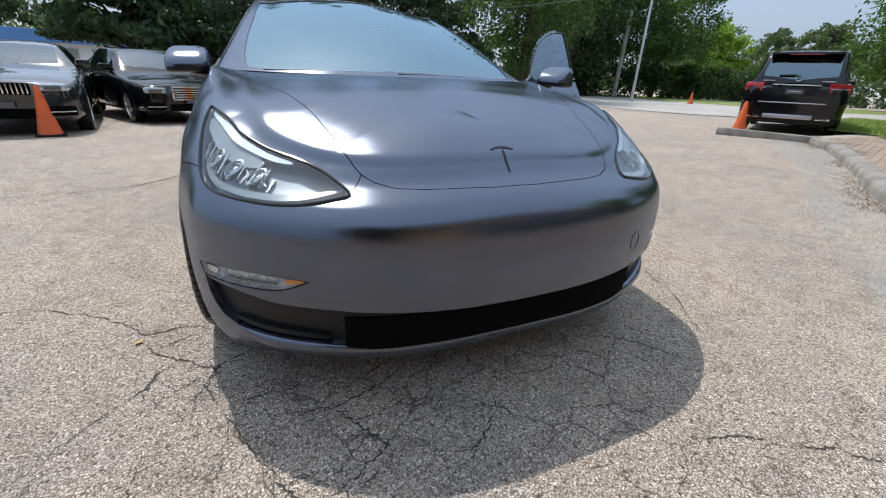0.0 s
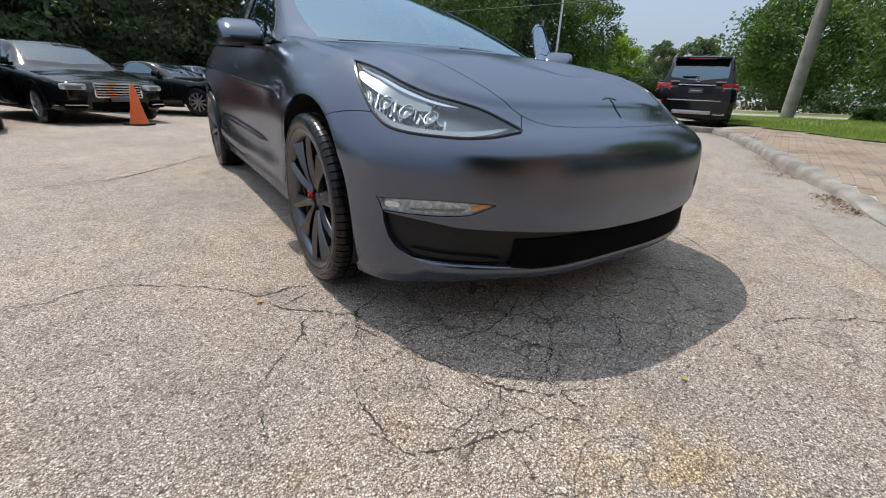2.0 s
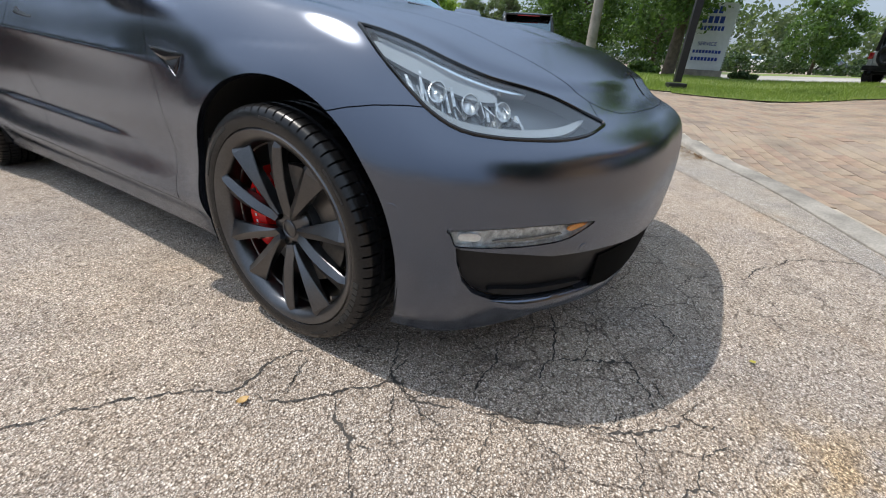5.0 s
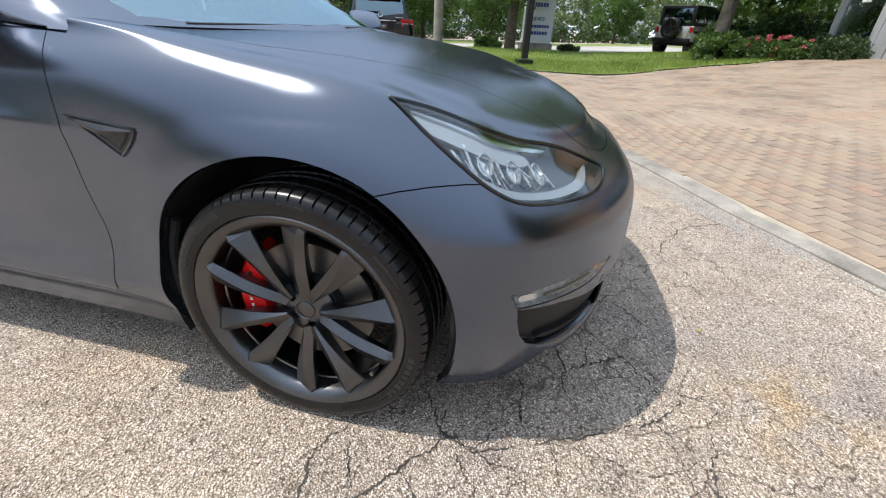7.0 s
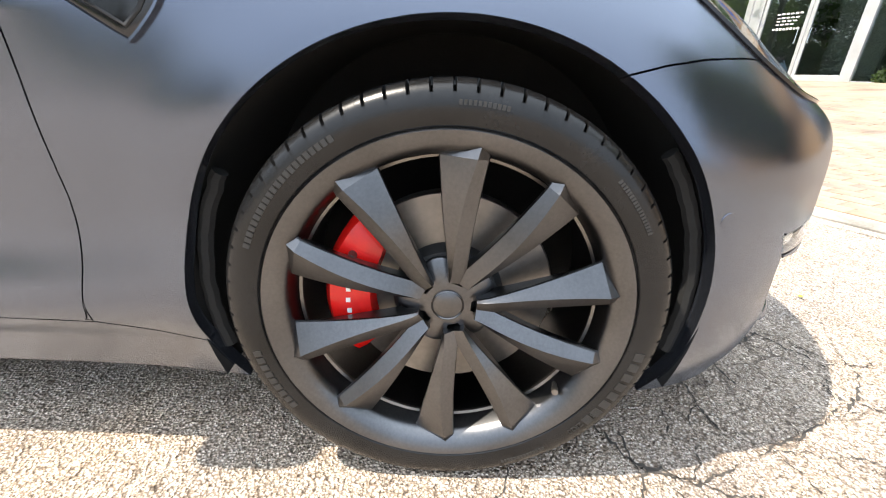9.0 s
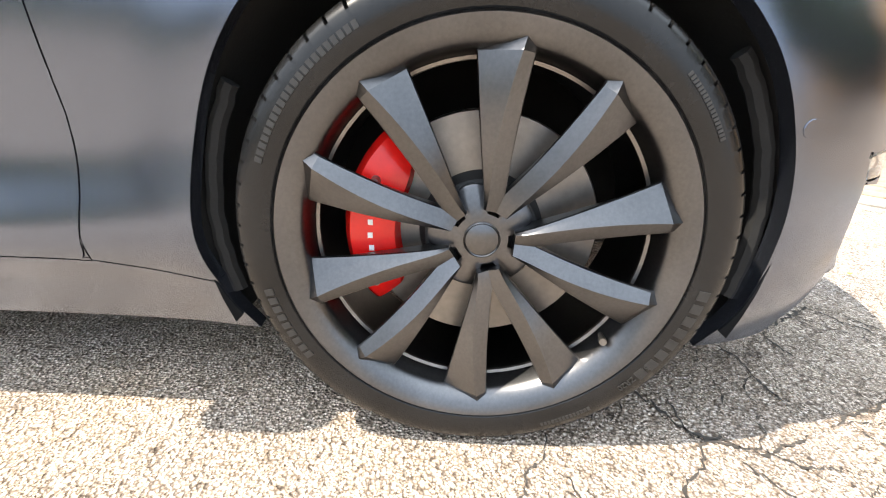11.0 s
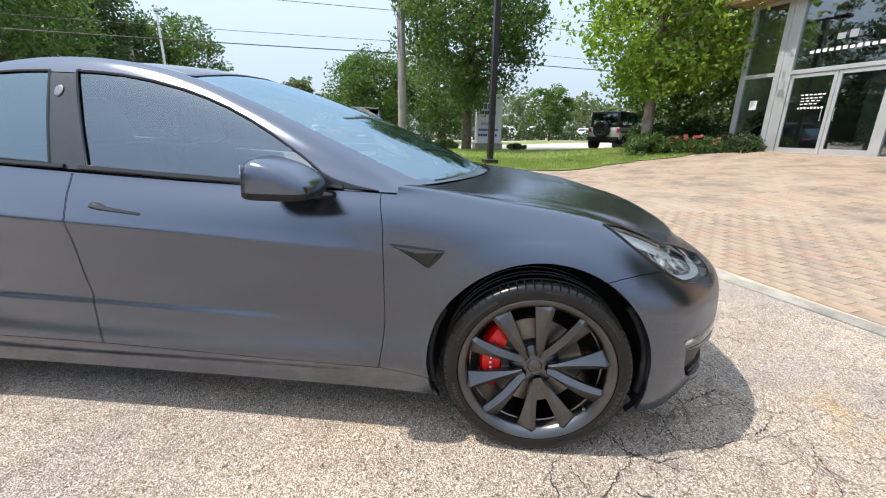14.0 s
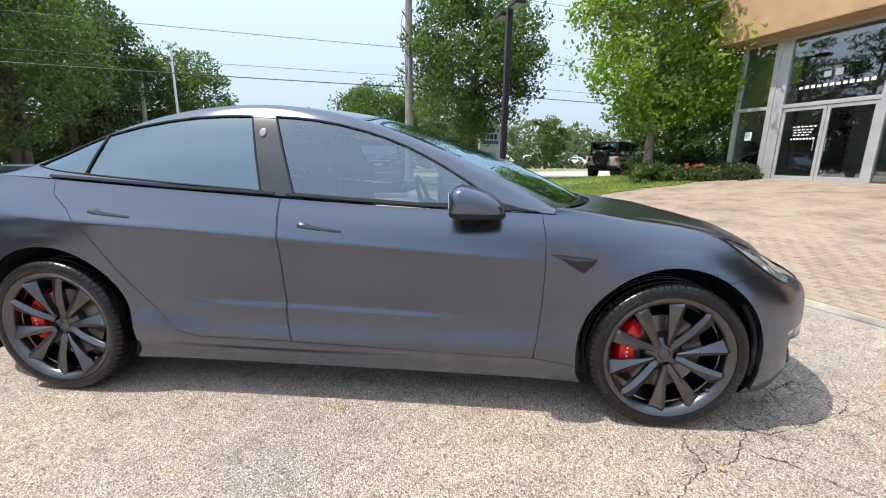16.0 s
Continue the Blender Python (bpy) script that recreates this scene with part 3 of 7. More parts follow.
hood = (f_hood(C) < 0) & (C[:, 2] > .62) & (C[:, 1] < .75) & ~gone & ~head
rest = ~(gone | head | fog | hood)
fdoor = rest & (f_fdoor(C) < 0) & side_face
rdoor = rest & (f_rdoor(C) < 0) & side_face & ~fdoor
rest &= ~(fdoor | rdoor)
fender = rest & (C[:, 1] < .58) & (f_fender(C) < 0) & (C[:, 1] < .57)
rocker_join = fender & (C[:, 1] > .2) & (f_sill(C) < 0)
fender &= ~rocker_join
bumper = rest & ~fender & (C[:, 1] < -.1)
flank = rest & ~fender & ~bumper
panes = grid_bm(TOP)
CP = centres(panes)
pane_f, pane_r = f_winf(CP) < .010, f_winr(CP) < .010
pane_s = f_screen(CP) < .008
top = grid_bm(TOP)
bmesh.ops.remove_doubles(top, verts=top.verts[:], dist=1e-5)
for f in (f_winf, f_winr, f_screen, f_roofg):
    cut(top, f)
CT = centres(top)
winf, winr = f_winf(CT) < 0, f_winr(CT) < 0
screen = (f_screen(CT) < 0) & ~winf & ~winr
roofg = (f_roofg(CT) < 0) & ~winf & ~winr
rail = ~(winf | winr | screen | roofg)
pillar_f = rail & (CT[:, 1] > 1.69) & (CT[:, 1] < 1.97) & (f_winf(CT) < .2) & (CT[:, 2] < 1.355) & (np.abs(CT[:, 0]) > .60)
shell_rail = rail & ~pillar_f


def mirrored(bm):
    for q in bm.verts:
        q.co.x = -q.co.x
    bmesh.ops.reverse_faces(bm, faces=bm.faces[:])
    return bm


def moved_in(bm, d):
    bm.normal_update()
    ns = [q.normal.copy() for q in bm.verts]
    for q, n in zip(bm.verts, ns):
        q.co -= n * d
    return bm


def shifted(bm, x, y, z):
    for q in bm.verts:
        q.co += Vector((x, y, z))
    return bm


def whole(bm):
    """Both halves of a panel that crosses the middle."""
    d = bm.copy()
    mirrored(d)
    me = bpy.data.meshes.new("half")
    d.to_mesh(me)
    d.free()
    bm.from_mesh(me)
    bpy.data.meshes.remove(me)
    bmesh.ops.remove_doubles(bm, verts=[q for q in bm.verts if abs(q.co.x) < 2e-4], dist=3e-4)
    return bm


part("hood", edged(whole(taken(low, hood)), skip_mid=False), M["wrap"], car)
part("front_bumper", edged(whole(taken(low, bumper)), depth=.022, skip_mid=False), M["wrap"], car)
part("windscreen", whole(shifted(taken(panes, pane_s), 0, .003, -.003)), M["glass_front"], car)
part("roof_glass", edged(whole(taken(top, roofg)), .002, .006, skip_mid=False), M["roof_glass"], car)
part("roof_frame", edged(whole(taken(top, shell_rail)), .0015, .012, skip_mid=False), M["wrap"], car)
DOOR_OPEN = Matrix.Translation((.885, .56, 0)) @ pose(0, 0, 0, 0, 0, -57) @ Matrix.Translation((-.885, -.56, 0))
DOORS = {}
for sx in (-1, 1):
    def h(bm):
        return mirrored(bm) if sx < 0 else bm
    part("fender", h(edged(taken(low, fender), depth=.02)), M["wrap"], car)
    part("side_panel", h(edged(taken(low, flank), depth=.02)), M["wrap"], car)
    fd = part("front_door", h(edged(taken(low, fdoor), depth=.03)), M["wrap"], car, "grey front door standing open" if sx > 0 else "")
    part("window", h(shifted(taken(panes, pane_f), -.006, 0, 0)), M["glass_tint"], fd)
    rd = part("rear_door", h(edged(taken(low, rdoor), depth=.03)), M["wrap"], car)
    part("window", h(shifted(taken(panes, pane_r), -.006, 0, 0)), M["glass_dark"], rd)
    part("centre_pillar", h(edged(taken(top, pillar_f), .003, .01)), M["pillar"], car)
    DOORS["front_door", sx], DOORS["rear_door", sx] = fd, rd
    if sx > 0:
        fd.matrix_basis = DOOR_OPEN

BODY_FORM, TOP_FORM = form(LOW), form(TOP)
for ob in car.children_recursive:
    if ob.name.split(".")[0] in ("hood", "front_bumper", "fender", "side_panel", "front_door", "rear_door"):
        true_normals(ob, *BODY_FORM)
    elif ob.name.split(".")[0] in ("roof_frame", "roof_glass", "centre_pillar"):
        true_normals(ob, *TOP_FORM)

# ---- details of the sedan ----
SIDE_TREE = BVHTree.FromBMesh(low)
TOP_TREE = BVHTree.FromBMesh(top)


def on_side(y, z, d=0.0):
    p, n, _, _ = SIDE_TREE.ray_cast(Vector((2, y, z)), Vector((-1, 0, 0)))
    return p + n * d if n.x > 0 else p - n * d


def on_diag(a, z, d=0.0):
    # the ray meets the plane through (a, z) square to the lamp's face
    o = Vector((.55 * a, .84 * a, z)) / 1.0
    w = Vector((.837, -.547, 0))
    p, n, _, _ = SIDE_TREE.ray_cast(o + w * 2, -w)
    return p + n * d if n.dot(w) > 0 else p - n * d


def on_front(x, z, d=0.0):
    p, n, _, _ = SIDE_TREE.ray_cast(Vector((x, -3, z)), Vector((0, 1, 0)))
    return p + n * d if n.y < 0 else p - n * d


def on_hood(x, y, d=0.0):
    p, n, _, _ = SIDE_TREE.ray_cast(Vector((x, y, 3)), Vector((0, 0, -1)))
    return p + n * d if n.z > 0 else p - n * d


def ribbon(bm, path, width, where, d, depth):
    """A strip of some width and depth laid along a path on the body."""
    P = np.array(path, float)
    n = len(P) * 6
    t = np.linspace(0, len(P) - 1, n)
    k = np.arange(len(P))
    X, Y = spl(k, P[:, 0], t), spl(k, P[:, 1], t)
    dx, dy = np.gradient(X), np.gradient(Y)
    L = np.hypot(dx, dy) + 1e-9
    rows = []
    for i in range(n):
        w = width * (1 - abs(2 * i / (n - 1) - 1) ** 6 * .75) / 2
        a, b = (X[i] - dy[i] / L[i] * w, Y[i] + dx[i] / L[i] * w), (X[i] + dy[i] / L[i] * w, Y[i] - dx[i] / L[i] * w)
        rows.append([bm.verts.new(where(*a, d)), bm.verts.new(where(*b, d)), bm.verts.new(where(*b, d - depth)), bm.verts.new(where(*a, d - depth))])
    for r, s in zip(rows, rows[1:]):
        for j in range(4):
            bm.faces.new((r[j], s[j], s[(j + 1) % 4], r[(j + 1) % 4]))
    bm.faces.new(rows[0][::-1])
    bm.faces.new(rows[-1])
    bmesh.ops.recalc_face_normals(bm, faces=bm.faces[:])


def plate(bm, poly, where, d, depth, dome=0.0):
    """A closed plate of some outline on the body."""
    P = np.array(poly, float)
    c = P.mean(0)
    rings = []
    for f, e in ((1.0, d - depth), (1.0, d - .0008), (.93, d), (.5, d + dome)):
        rings.append([bm.verts.new(where(*(c + (p - c) * f), e)) for p in P])
    n = len(P)
    for r, s in zip(rings, rings[1:]):
        for j in range(n):
            bm.faces.new((r[j], r[(j + 1) % n], s[(j + 1) % n], s[j]))
    bm.faces.new(rings[-1])
    bmesh.ops.recalc_face_normals(bm, faces=bm.faces[:])


mouth = (f_mouth(C) < 0) & (C[:, 1] < -.3)
M["lamp_dark"] = mat("lamp_housing_grey", (0.16, 0.17, 0.185), 0.38, 0.8)
M["lamp_white"] = mat("white_light_guide", (0.27, 0.285, 0.30), 0.3)
M["lamp_silver"] = varied("faceted_silver_reflector", (0.62, 0.63, 0.64), 0.3, 0.5, 60, 160, 0.002, metal=0.7)
M["amber"] = mat("amber_lamp_glass", (0.85, 0.28, 0.02), 0.15)
M["mesh"] = varied("black_mesh", (0.003, 0.003, 0.003), 0.9, 0.3, 8, 160, spec=0.08)
M["mirror"] = mat("mirror_glass", (0.85, 0.86, 0.88), 0.01, 1.0)
M["leather"] = varied("black_seat_leather", (0.02, 0.02, 0.021), 0.5, 0.25, 8, 140, 0.0005)
M["print"] = varied("raised_tyre_print", (0.022, 0.022, 0.022), 0.5, 0.3, 20, 200)
M["mark"] = mat("grey_print", (0.13, 0.14, 0.155), 0.45)
M["white"] = varied("white_print", (0.75, 0.75, 0.74), 0.5, 0.1)

for sx in (-1, 1):
    def h(bm):
        return mirrored(bm) if sx < 0 else bm
    # headlight
    hl = part("headlight", h(edged(moved_in(taken(low, head), .034), .001, -.031)), M["lamp_dark"], car, "clear headlight with chrome fins and a white light strip")
    part("lens", h(edged(taken(low, head), .0025, .004)), M["lens"], hl)
    rim = [on_diag(*p, .0012) for p in HEAD[::2]]
    bm = bmesh.new()
    tube(bm, rim + rim[:1], .0042, 6, cap=False)
    part("lamp_seal", h(bm), M["black_gloss"], hl)
    bm = bmesh.new()
    ribbon(bm, [(.118, .722), (.082, .700), (.03, .681), (-.05, .670), (-.13, .667), (-.21, .670), (-.278, .683)], .013, on_diag, -.016, .012)
    part("light_strip", h(bm), M["lamp_white"], hl, "white lower light strip")
    bm = bmesh.new()
    ribbon(bm, [(.235, .841), (.18, .826), (.11, .800), (.035, .769), (-.05, .744), (-.12, .730)], .013, on_diag, -.007, .012)
    part("brow_strip", h(bm), M["chrome"], hl)
    bm = bmesh.new()
    ribbon(bm, [(.232, .826), (.175, .803), (.105, .775), (.03, .747), (-.05, .725)], .030, on_diag, -.014, .01)
    part("upper_reflector", h(bm), M["lamp_white"], hl)
    for a, z, r in ((.085, .738, .021), (.012, .717, .020), (-.062, .703, .018)):
        bm = bmesh.new()
        cup = [[on_diag(a + r * f * math.cos(q), z + r * f * math.sin(q), d) for q in (math.tau * k / 20 for k in range(20))] for f, d in ((1.0, -.012), (.86, -.011), (.78, -.024), (.45, -.019), (.0001, -.016))]
        cup = [[bm.verts.new(p) for p in c] for c in cup]
        for p, q in zip(cup, cup[1:]):
            for k in range(20):
                bm.faces.new((p[k], p[(k + 1) % 20], q[(k + 1) % 20], q[k]))
        bmesh.ops.recalc_face_normals(bm, faces=bm.faces[:])
        part("projector", h(bm), M["lamp_silver"], hl)
    fin_rng = random.Random(5)
    for i in range(24):
        a = .152 - i * .0115 + fin_rng.uniform(-.004, .004)
        zt, zb = .786 - (.150 - a) * .24 + fin_rng.uniform(-.030, .002), .712 - (.150 - a) * .10 + fin_rng.uniform(-.008, .018)
        bm = bmesh.new()
        lean, wide, deep = fin_rng.uniform(.006, .026), fin_rng.uniform(.0012, .0034), fin_rng.uniform(.012, .028)
        vs = [on_diag(a + q * wide + (lean if zz == zt else 0), zz, dd) for q in (-1, 1) for zz in (zb, zt) for dd in (-.033, -deep)]
        vv = [bm.verts.new(p) for p in vs]
        for q in ((0, 1, 3, 2), (4, 6, 7, 5), (0, 4, 5, 1), (2, 3, 7, 6), (1, 5, 7, 3), (0, 2, 6, 4)):
            bm.faces.new([vv[j] for j in q])
        bmesh.ops.recalc_face_normals(bm, faces=bm.faces[:])
        part("reflector_fin", h(bm), M["lamp_silver"], hl, smooth=False)
    # fog lamp
    fl = part("fog_lamp", h(edged(moved_in(taken(low, fog), .018), .001, -.016)), M["lamp_silver"], car, "slim clear fog lamp with an amber tip")
    part("lens", h(edged(taken(low, fog), .0025, .003)), M["lens"], fl)
    bm = bmesh.new()
    ribbon(bm, [(.858, .446), (.845, .446), (.828, .446)], .018, on_front, -.008, .010)
    part("reflector", h(bm), M["chrome"], fl)
    bm = bmesh.new()
    ribbon(bm, [(.81, .436), (.74, .438), (.68, .444)], .005, on_front, -.008, .008)
    part("reflector", h(bm), M["steel"], fl)
    bm = bmesh.new()
    ribbon(bm, [(.664, .450), (.650, .453), (.634, .457), (.614, .462)], .013, on_front, -.010, .006)
    part("indicator", h(bm), M["amber"], fl, "amber indicator")
    # parking sensors and towing cover
    for sp, where in (((-.385, .497), on_side), ((.62, .40), on_front)):
        bm = bmesh.new()
        cx, cz = sp
        plate(bm, [(cx + .0115 * math.cos(k * math.tau / 16), cz + .0115 * math.sin(k * math.tau / 16)) for k in range(16)], where, .0012, .004)
        part("parking_sensor", h(bm), M["wrap"], car)
    # vent behind the wheel
    bm = bmesh.new()
    plate(bm, [(.530, .778), (.494, .777), (.42, .771), (.333, .764), (.336, .757), (.354, .731), (.385, .703), (.395, .703), (.45, .735), (.50, .765)], on_side, .003, .008)
    vt = part("side_vent", h(bm), M["black_gloss"], car, "gloss black triangular side vent")
    bm = bmesh.new()
    plate(bm, [(.475, .764), (.40, .760), (.350, .755), (.366, .732), (.388, .713), (.44, .743)], on_side, .0045, .006, -.006)
    part("vent_insert", h(bm), M["black_satin"], vt)
    bm = bmesh.new()
    ribbon(bm, [(.334, .758), (.353, .731), (.384, .7025), (.396, .7025), (.45, .7345), (.50, .764)], .0035, on_side, .0055, .007)
    part("vent_edge", h(bm), M["wrap"], vt)
    # blade across the vent: its upper face leans back and catches the sky
    bm = bmesh.new()
    blade = []
    for y, zt, zb, d in ((.516, .7730, .7690, .004), (.49, .7710, .7590, .008), (.45, .7680, .7470, .011), (.42, .7655, .7430, .012), (.39, .7630, .7480, .010), (.36, .7610, .7520, .007), (.340, .7600, .7560, .004)):
        blade.append([bm.verts.new(on_side(y, z, e)) for z, e in ((zt, .0015), (zt * .4 + zb * .6, d), (zb, d * .75), (zb + .001, -.002))])
    for a, b in zip(blade, blade[1:]):
        for j in range(3):
            bm.faces.new((a[j], b[j], b[j + 1], a[j + 1]))
    bm.faces.new(blade[0])
    bm.faces.new(blade[-1][::-1])
    bmesh.ops.recalc_face_normals(bm, faces=bm.faces[:])
    part("vent_blade", h(bm), M["black_gloss"], vt)
    # handles
    for (y0, z0, y1, z1), dname in (((1.655, .872, 1.443, .848), "front_door"), ((2.645, .912, 2.434, .889), "rear_door")):
        dp = DOORS[dname, sx]
        bm = bmesh.new()
        k = (z1 - z0) / (y1 - y0)
        ol = [(y0, -.006), (y0 - .012, .010), (y0 - .042, .011), (y0 - .058, .001), (y1 + .006, -.003), (y1, -.008), (y1 + .008, -.014), (y0 - .04, -.015), (y0 - .006, -.012)]
        plate(bm, [(yy, z0 + (yy - y0) * k * .8 + zz) for yy, zz in ol], on_side, .0012, .004)
        part("handle_gap", h(bm), M["black_satin"], dp)
        bm = bmesh.new()
        cy, cz = np.mean([p[0] for p in ol]), np.mean([p[1] for p in ol])
        plate(bm, [(cy + (yy - cy) * .96, z0 + (cy + (yy - cy) * .96 - y0) * k * .8 + cz + (zz - cz) * .66) for yy, zz in ol], on_side, .0016, .004)
        part("handle", h(bm), M["pillar"], dp)
    # round key mark on the pillar
    if sx < 0:
        bm = bmesh.new()

        def on_pillar(y, z, d=0.0):
            p, n, _, _ = TOP_TREE.ray_cast(Vector((2, y, z)), Vector((-1, 0, 0)))
            return p + n * (d if n.x > 0 else -d)
        plate(bm, [(1.882 + .018 * math.cos(q), 1.279 + .021 * math.sin(q)) for q in (k * math.tau / 24 for k in range(24))], on_pillar, .0045, .003)
        part("pillar_mark", h(bm), M["mark"], car, "pale round mark on the door pillar")
    # belt trim and sill strip
    for name, pts, w, d, mm in (("belt_trim", [(.70, .947), (1.1, .957), (1.4, .965), (1.72, .975)], .017, .004, "black_gloss"), ("belt_trim", [(1.78, .978), (2.1, .995), (2.5, 1.012), (2.9, 1.035)], .017, .004, "black_gloss")):
        bm = bmesh.new()
        rows = []
        P = np.array(pts)
        for t in np.linspace(P[0, 0], P[-1, 0], 30):
            x, z = float(spl(BELT_Y, BELT_X, t)), float(spl(BELT_Y, BELT_Z, t))
            rows.append([bm.verts.new(c) for c in ((x + .005, t, z + .006), (x + .006, t, z + .009), (x + .001, t, z + .019), (x - .012, t, z + .019), (x - .012, t, z + .006))])
        for r, s in zip(rows, rows[1:]):
            for j in range(5):
                bm.faces.new((r[j], r[(j + 1) % 5], s[(j + 1) % 5], s[j]))
        bm.faces.new(rows[0])
        bm.faces.new(rows[-1][::-1])
        bmesh.ops.recalc_face_normals(bm, faces=bm.faces[:])
        dp = DOORS["front_door" if pts[0][0] < 1 else "rear_door", sx]
        part(name, h(bm), M[mm], dp)
    # black seals round the side windows
    for pane, key in ((WIN_F, "front_door"), (WIN_R, "rear_door")):
        pts = []
        for (ya, za), (yb, zb_) in zip(pane, pane[1:] + pane[:1]):
            for f in (0, .25, .5, .75):
                hit = TOP_TREE.ray_cast(Vector((2, ya + (yb - ya) * f, za + (zb_ - za) * f)), Vector((-1, 0, 0)))[0]
                if hit:
                    pts.append(hit)
        bm = bmesh.new()
        tube(bm, pts + pts[:1], .005, 8, cap=False)
        part("window_seal", h(bm), M["black_gloss"], DOORS[key, sx])
    pts = [TOP_TREE.ray_cast(Vector((2, 2.735 - .012 * f, 1.262 - .19 * f)), Vector((-1, 0, 0)))[0] for f in (0, .33, .66, 1)]
    bm = bmesh.new()
    tube(bm, pts, .006, 8)
    part("window_divider", h(bm), M["black_gloss"], DOORS["rear_door", sx])
    # mirror
    dp = DOORS["front_door", sx]
    bm = bmesh.new()
    rings = []
    for i in range(25):
        a = -math.pi / 2 + math.pi * i / 24
        ring = []
        for k in range(32):
            b = math.tau * k / 32

            def se(v, e):
                return math.copysign(abs(v) ** e, v)
            X = .958 + .098 * se(math.sin(a), .42)
            cy, cz = se(math.cos(a), .42) * se(math.cos(b), .6), se(math.cos(a), .42) * se(math.sin(b), .6)
            Y = .885 + (.078 if cy > 0 else .150) * cy
            f = min(1, max(0, (Y - .735) / .17))
            Z = .958 + (cz * (.040 + .068 * f ** .6) if cz > 0 else cz * .020) - (X - .952) * .05
            ring.append(bm.verts.new((X, Y, Z)))
        rings.append(ring)
    for r, s in zip(rings, rings[1:]):
        for k in range(32):
            bm.faces.new((r[k], r[(k + 1) % 32], s[(k + 1) % 32], s[k]))
    bmesh.ops.remove_doubles(bm, verts=bm.verts[:], dist=1e-5)
    bmesh.ops.recalc_face_normals(bm, faces=bm.faces[:])
    cut(bm, lambda co: co[:, 2] - (.965 - (co[:, 0] - .952) * .05))
    below = np.array([fc.calc_center_median().z < .965 - (fc.calc_center_median().x - .952) * .05 for fc in bm.faces])
    base = taken(bm, below)
    part("mirror_shell", h(taken(bm, ~below)), M["wrap"], dp)
    part("mirror_base", h(base), M["black_satin"], dp)
    bm.free()
    bm = bmesh.new()
    tube(bm, [(.80, .735, .922), (.84, .745, .925), (.89, .78, .935), (.94, .83, .945)], [.030, .026, .022, .02], 14)
    for q in bm.verts:
        q.co.z = .932 + (q.co.z - .932) * .62
    part("mirror_arm", h(bm), M["black_gloss"], dp)
    bm = bmesh.new()
    box(bm, .897, .9605, .972, 1.020, .9635, 1.040, .001)
    part("mirror_glass", h(bm), M["mirror"], dp)
    # black corner piece under the A-pillar
    bm = bmesh.new()
    P = [(.575, .950), (.80, .960), (.80, 1.012), (.74, .985), (.66, .965)]
    n = len(P)
    r0 = [bm.verts.new((float(spl(BELT_Y, BELT_X, y)) + .004 - (z - .95) * .45, y, z)) for y, z in P]
    bm.faces.new(r0)
    e = bmesh.ops.extrude_face_region(bm, geom=bm.faces[:])
    for q in e["geom"]:
        if isinstance(q, bmesh.types.BMVert):
            q.co.x -= .02
    bmesh.ops.recalc_face_normals(bm, faces=bm.faces[:])
    part("mirror_foot", h(bm), M["black_gloss"], dp)
    # wheel housings
    for yc in (0, WB):
        bm = bmesh.new()
        prof = [(.398, .905), (.402, .80), (.402, .56), (.30, .53), (.02, .53)]
        rings = []
        for k in range(41):
            a = math.radians(-22 + 224 * k / 40)
            rings.append([bm.verts.new((x, yc + r * math.cos(a), .345 + r * math.sin(a))) for r, x in prof])
        for r, s in zip(rings, rings[1:]):
            for j in range(len(prof) - 1):
                bm.faces.new((r[j], s[j], s[j + 1], r[j + 1]))
        part("wheel_housing", h(bm), M["black_rough"], car)
        if yc == 0:
            # rough edge seal at the front of the housing
            for s0, s1 in ((-14, 38), (150, 196)):
                bm = bmesh.new()
                pts = []
                for k in range(25):
                    a = math.radians(s0 + (s1 - s0) * k / 24)
                    rr = .384 + .004 * noise.noise((k * 1.7, s0, 0))
                    pts.append((.875 if s0 > 0 else .872, yc - rr * math.cos(a), .345 + rr * math.sin(a)))
                tube(bm, pts, [.012] * len(pts), 8)
                part("housing_seal", h(bm), M["black_rough"], car)

# lower grille
bm = whole(moved_in(taken(low, mouth), .023))
gr = part("lower_grille", bm, M["black_satin"], car, "black lower air intake")
bm = bmesh.new()
n = 60
rows = []
for i in range(n + 1):
    x = -.52 + 1.04 * i / n
    p1 = on_front(abs(x), .345, -.019)
    p0 = p1
    s = 1 if x >= 0 else -1
    rows.append([bm.verts.new((x, p0.y + .006, .238)), bm.verts.new((x, p1.y, .346))])
for r, s in zip(rows, rows[1:]):
    bm.faces.new((r[0], s[0], s[1], r[1]))
part("mesh_panel", thick(bm, .004), M["mesh"], gr)
for sx in (-1, 1):
    bm = bmesh.new()
    ribbon(bm, [(.80, .302), (.74, .288), (.66, .281), (.56, .273)], .018, on_front, -.010, .016)
    part("grille_ledge", mirrored(bm) if sx < 0 else bm, M["black_satin"], gr)

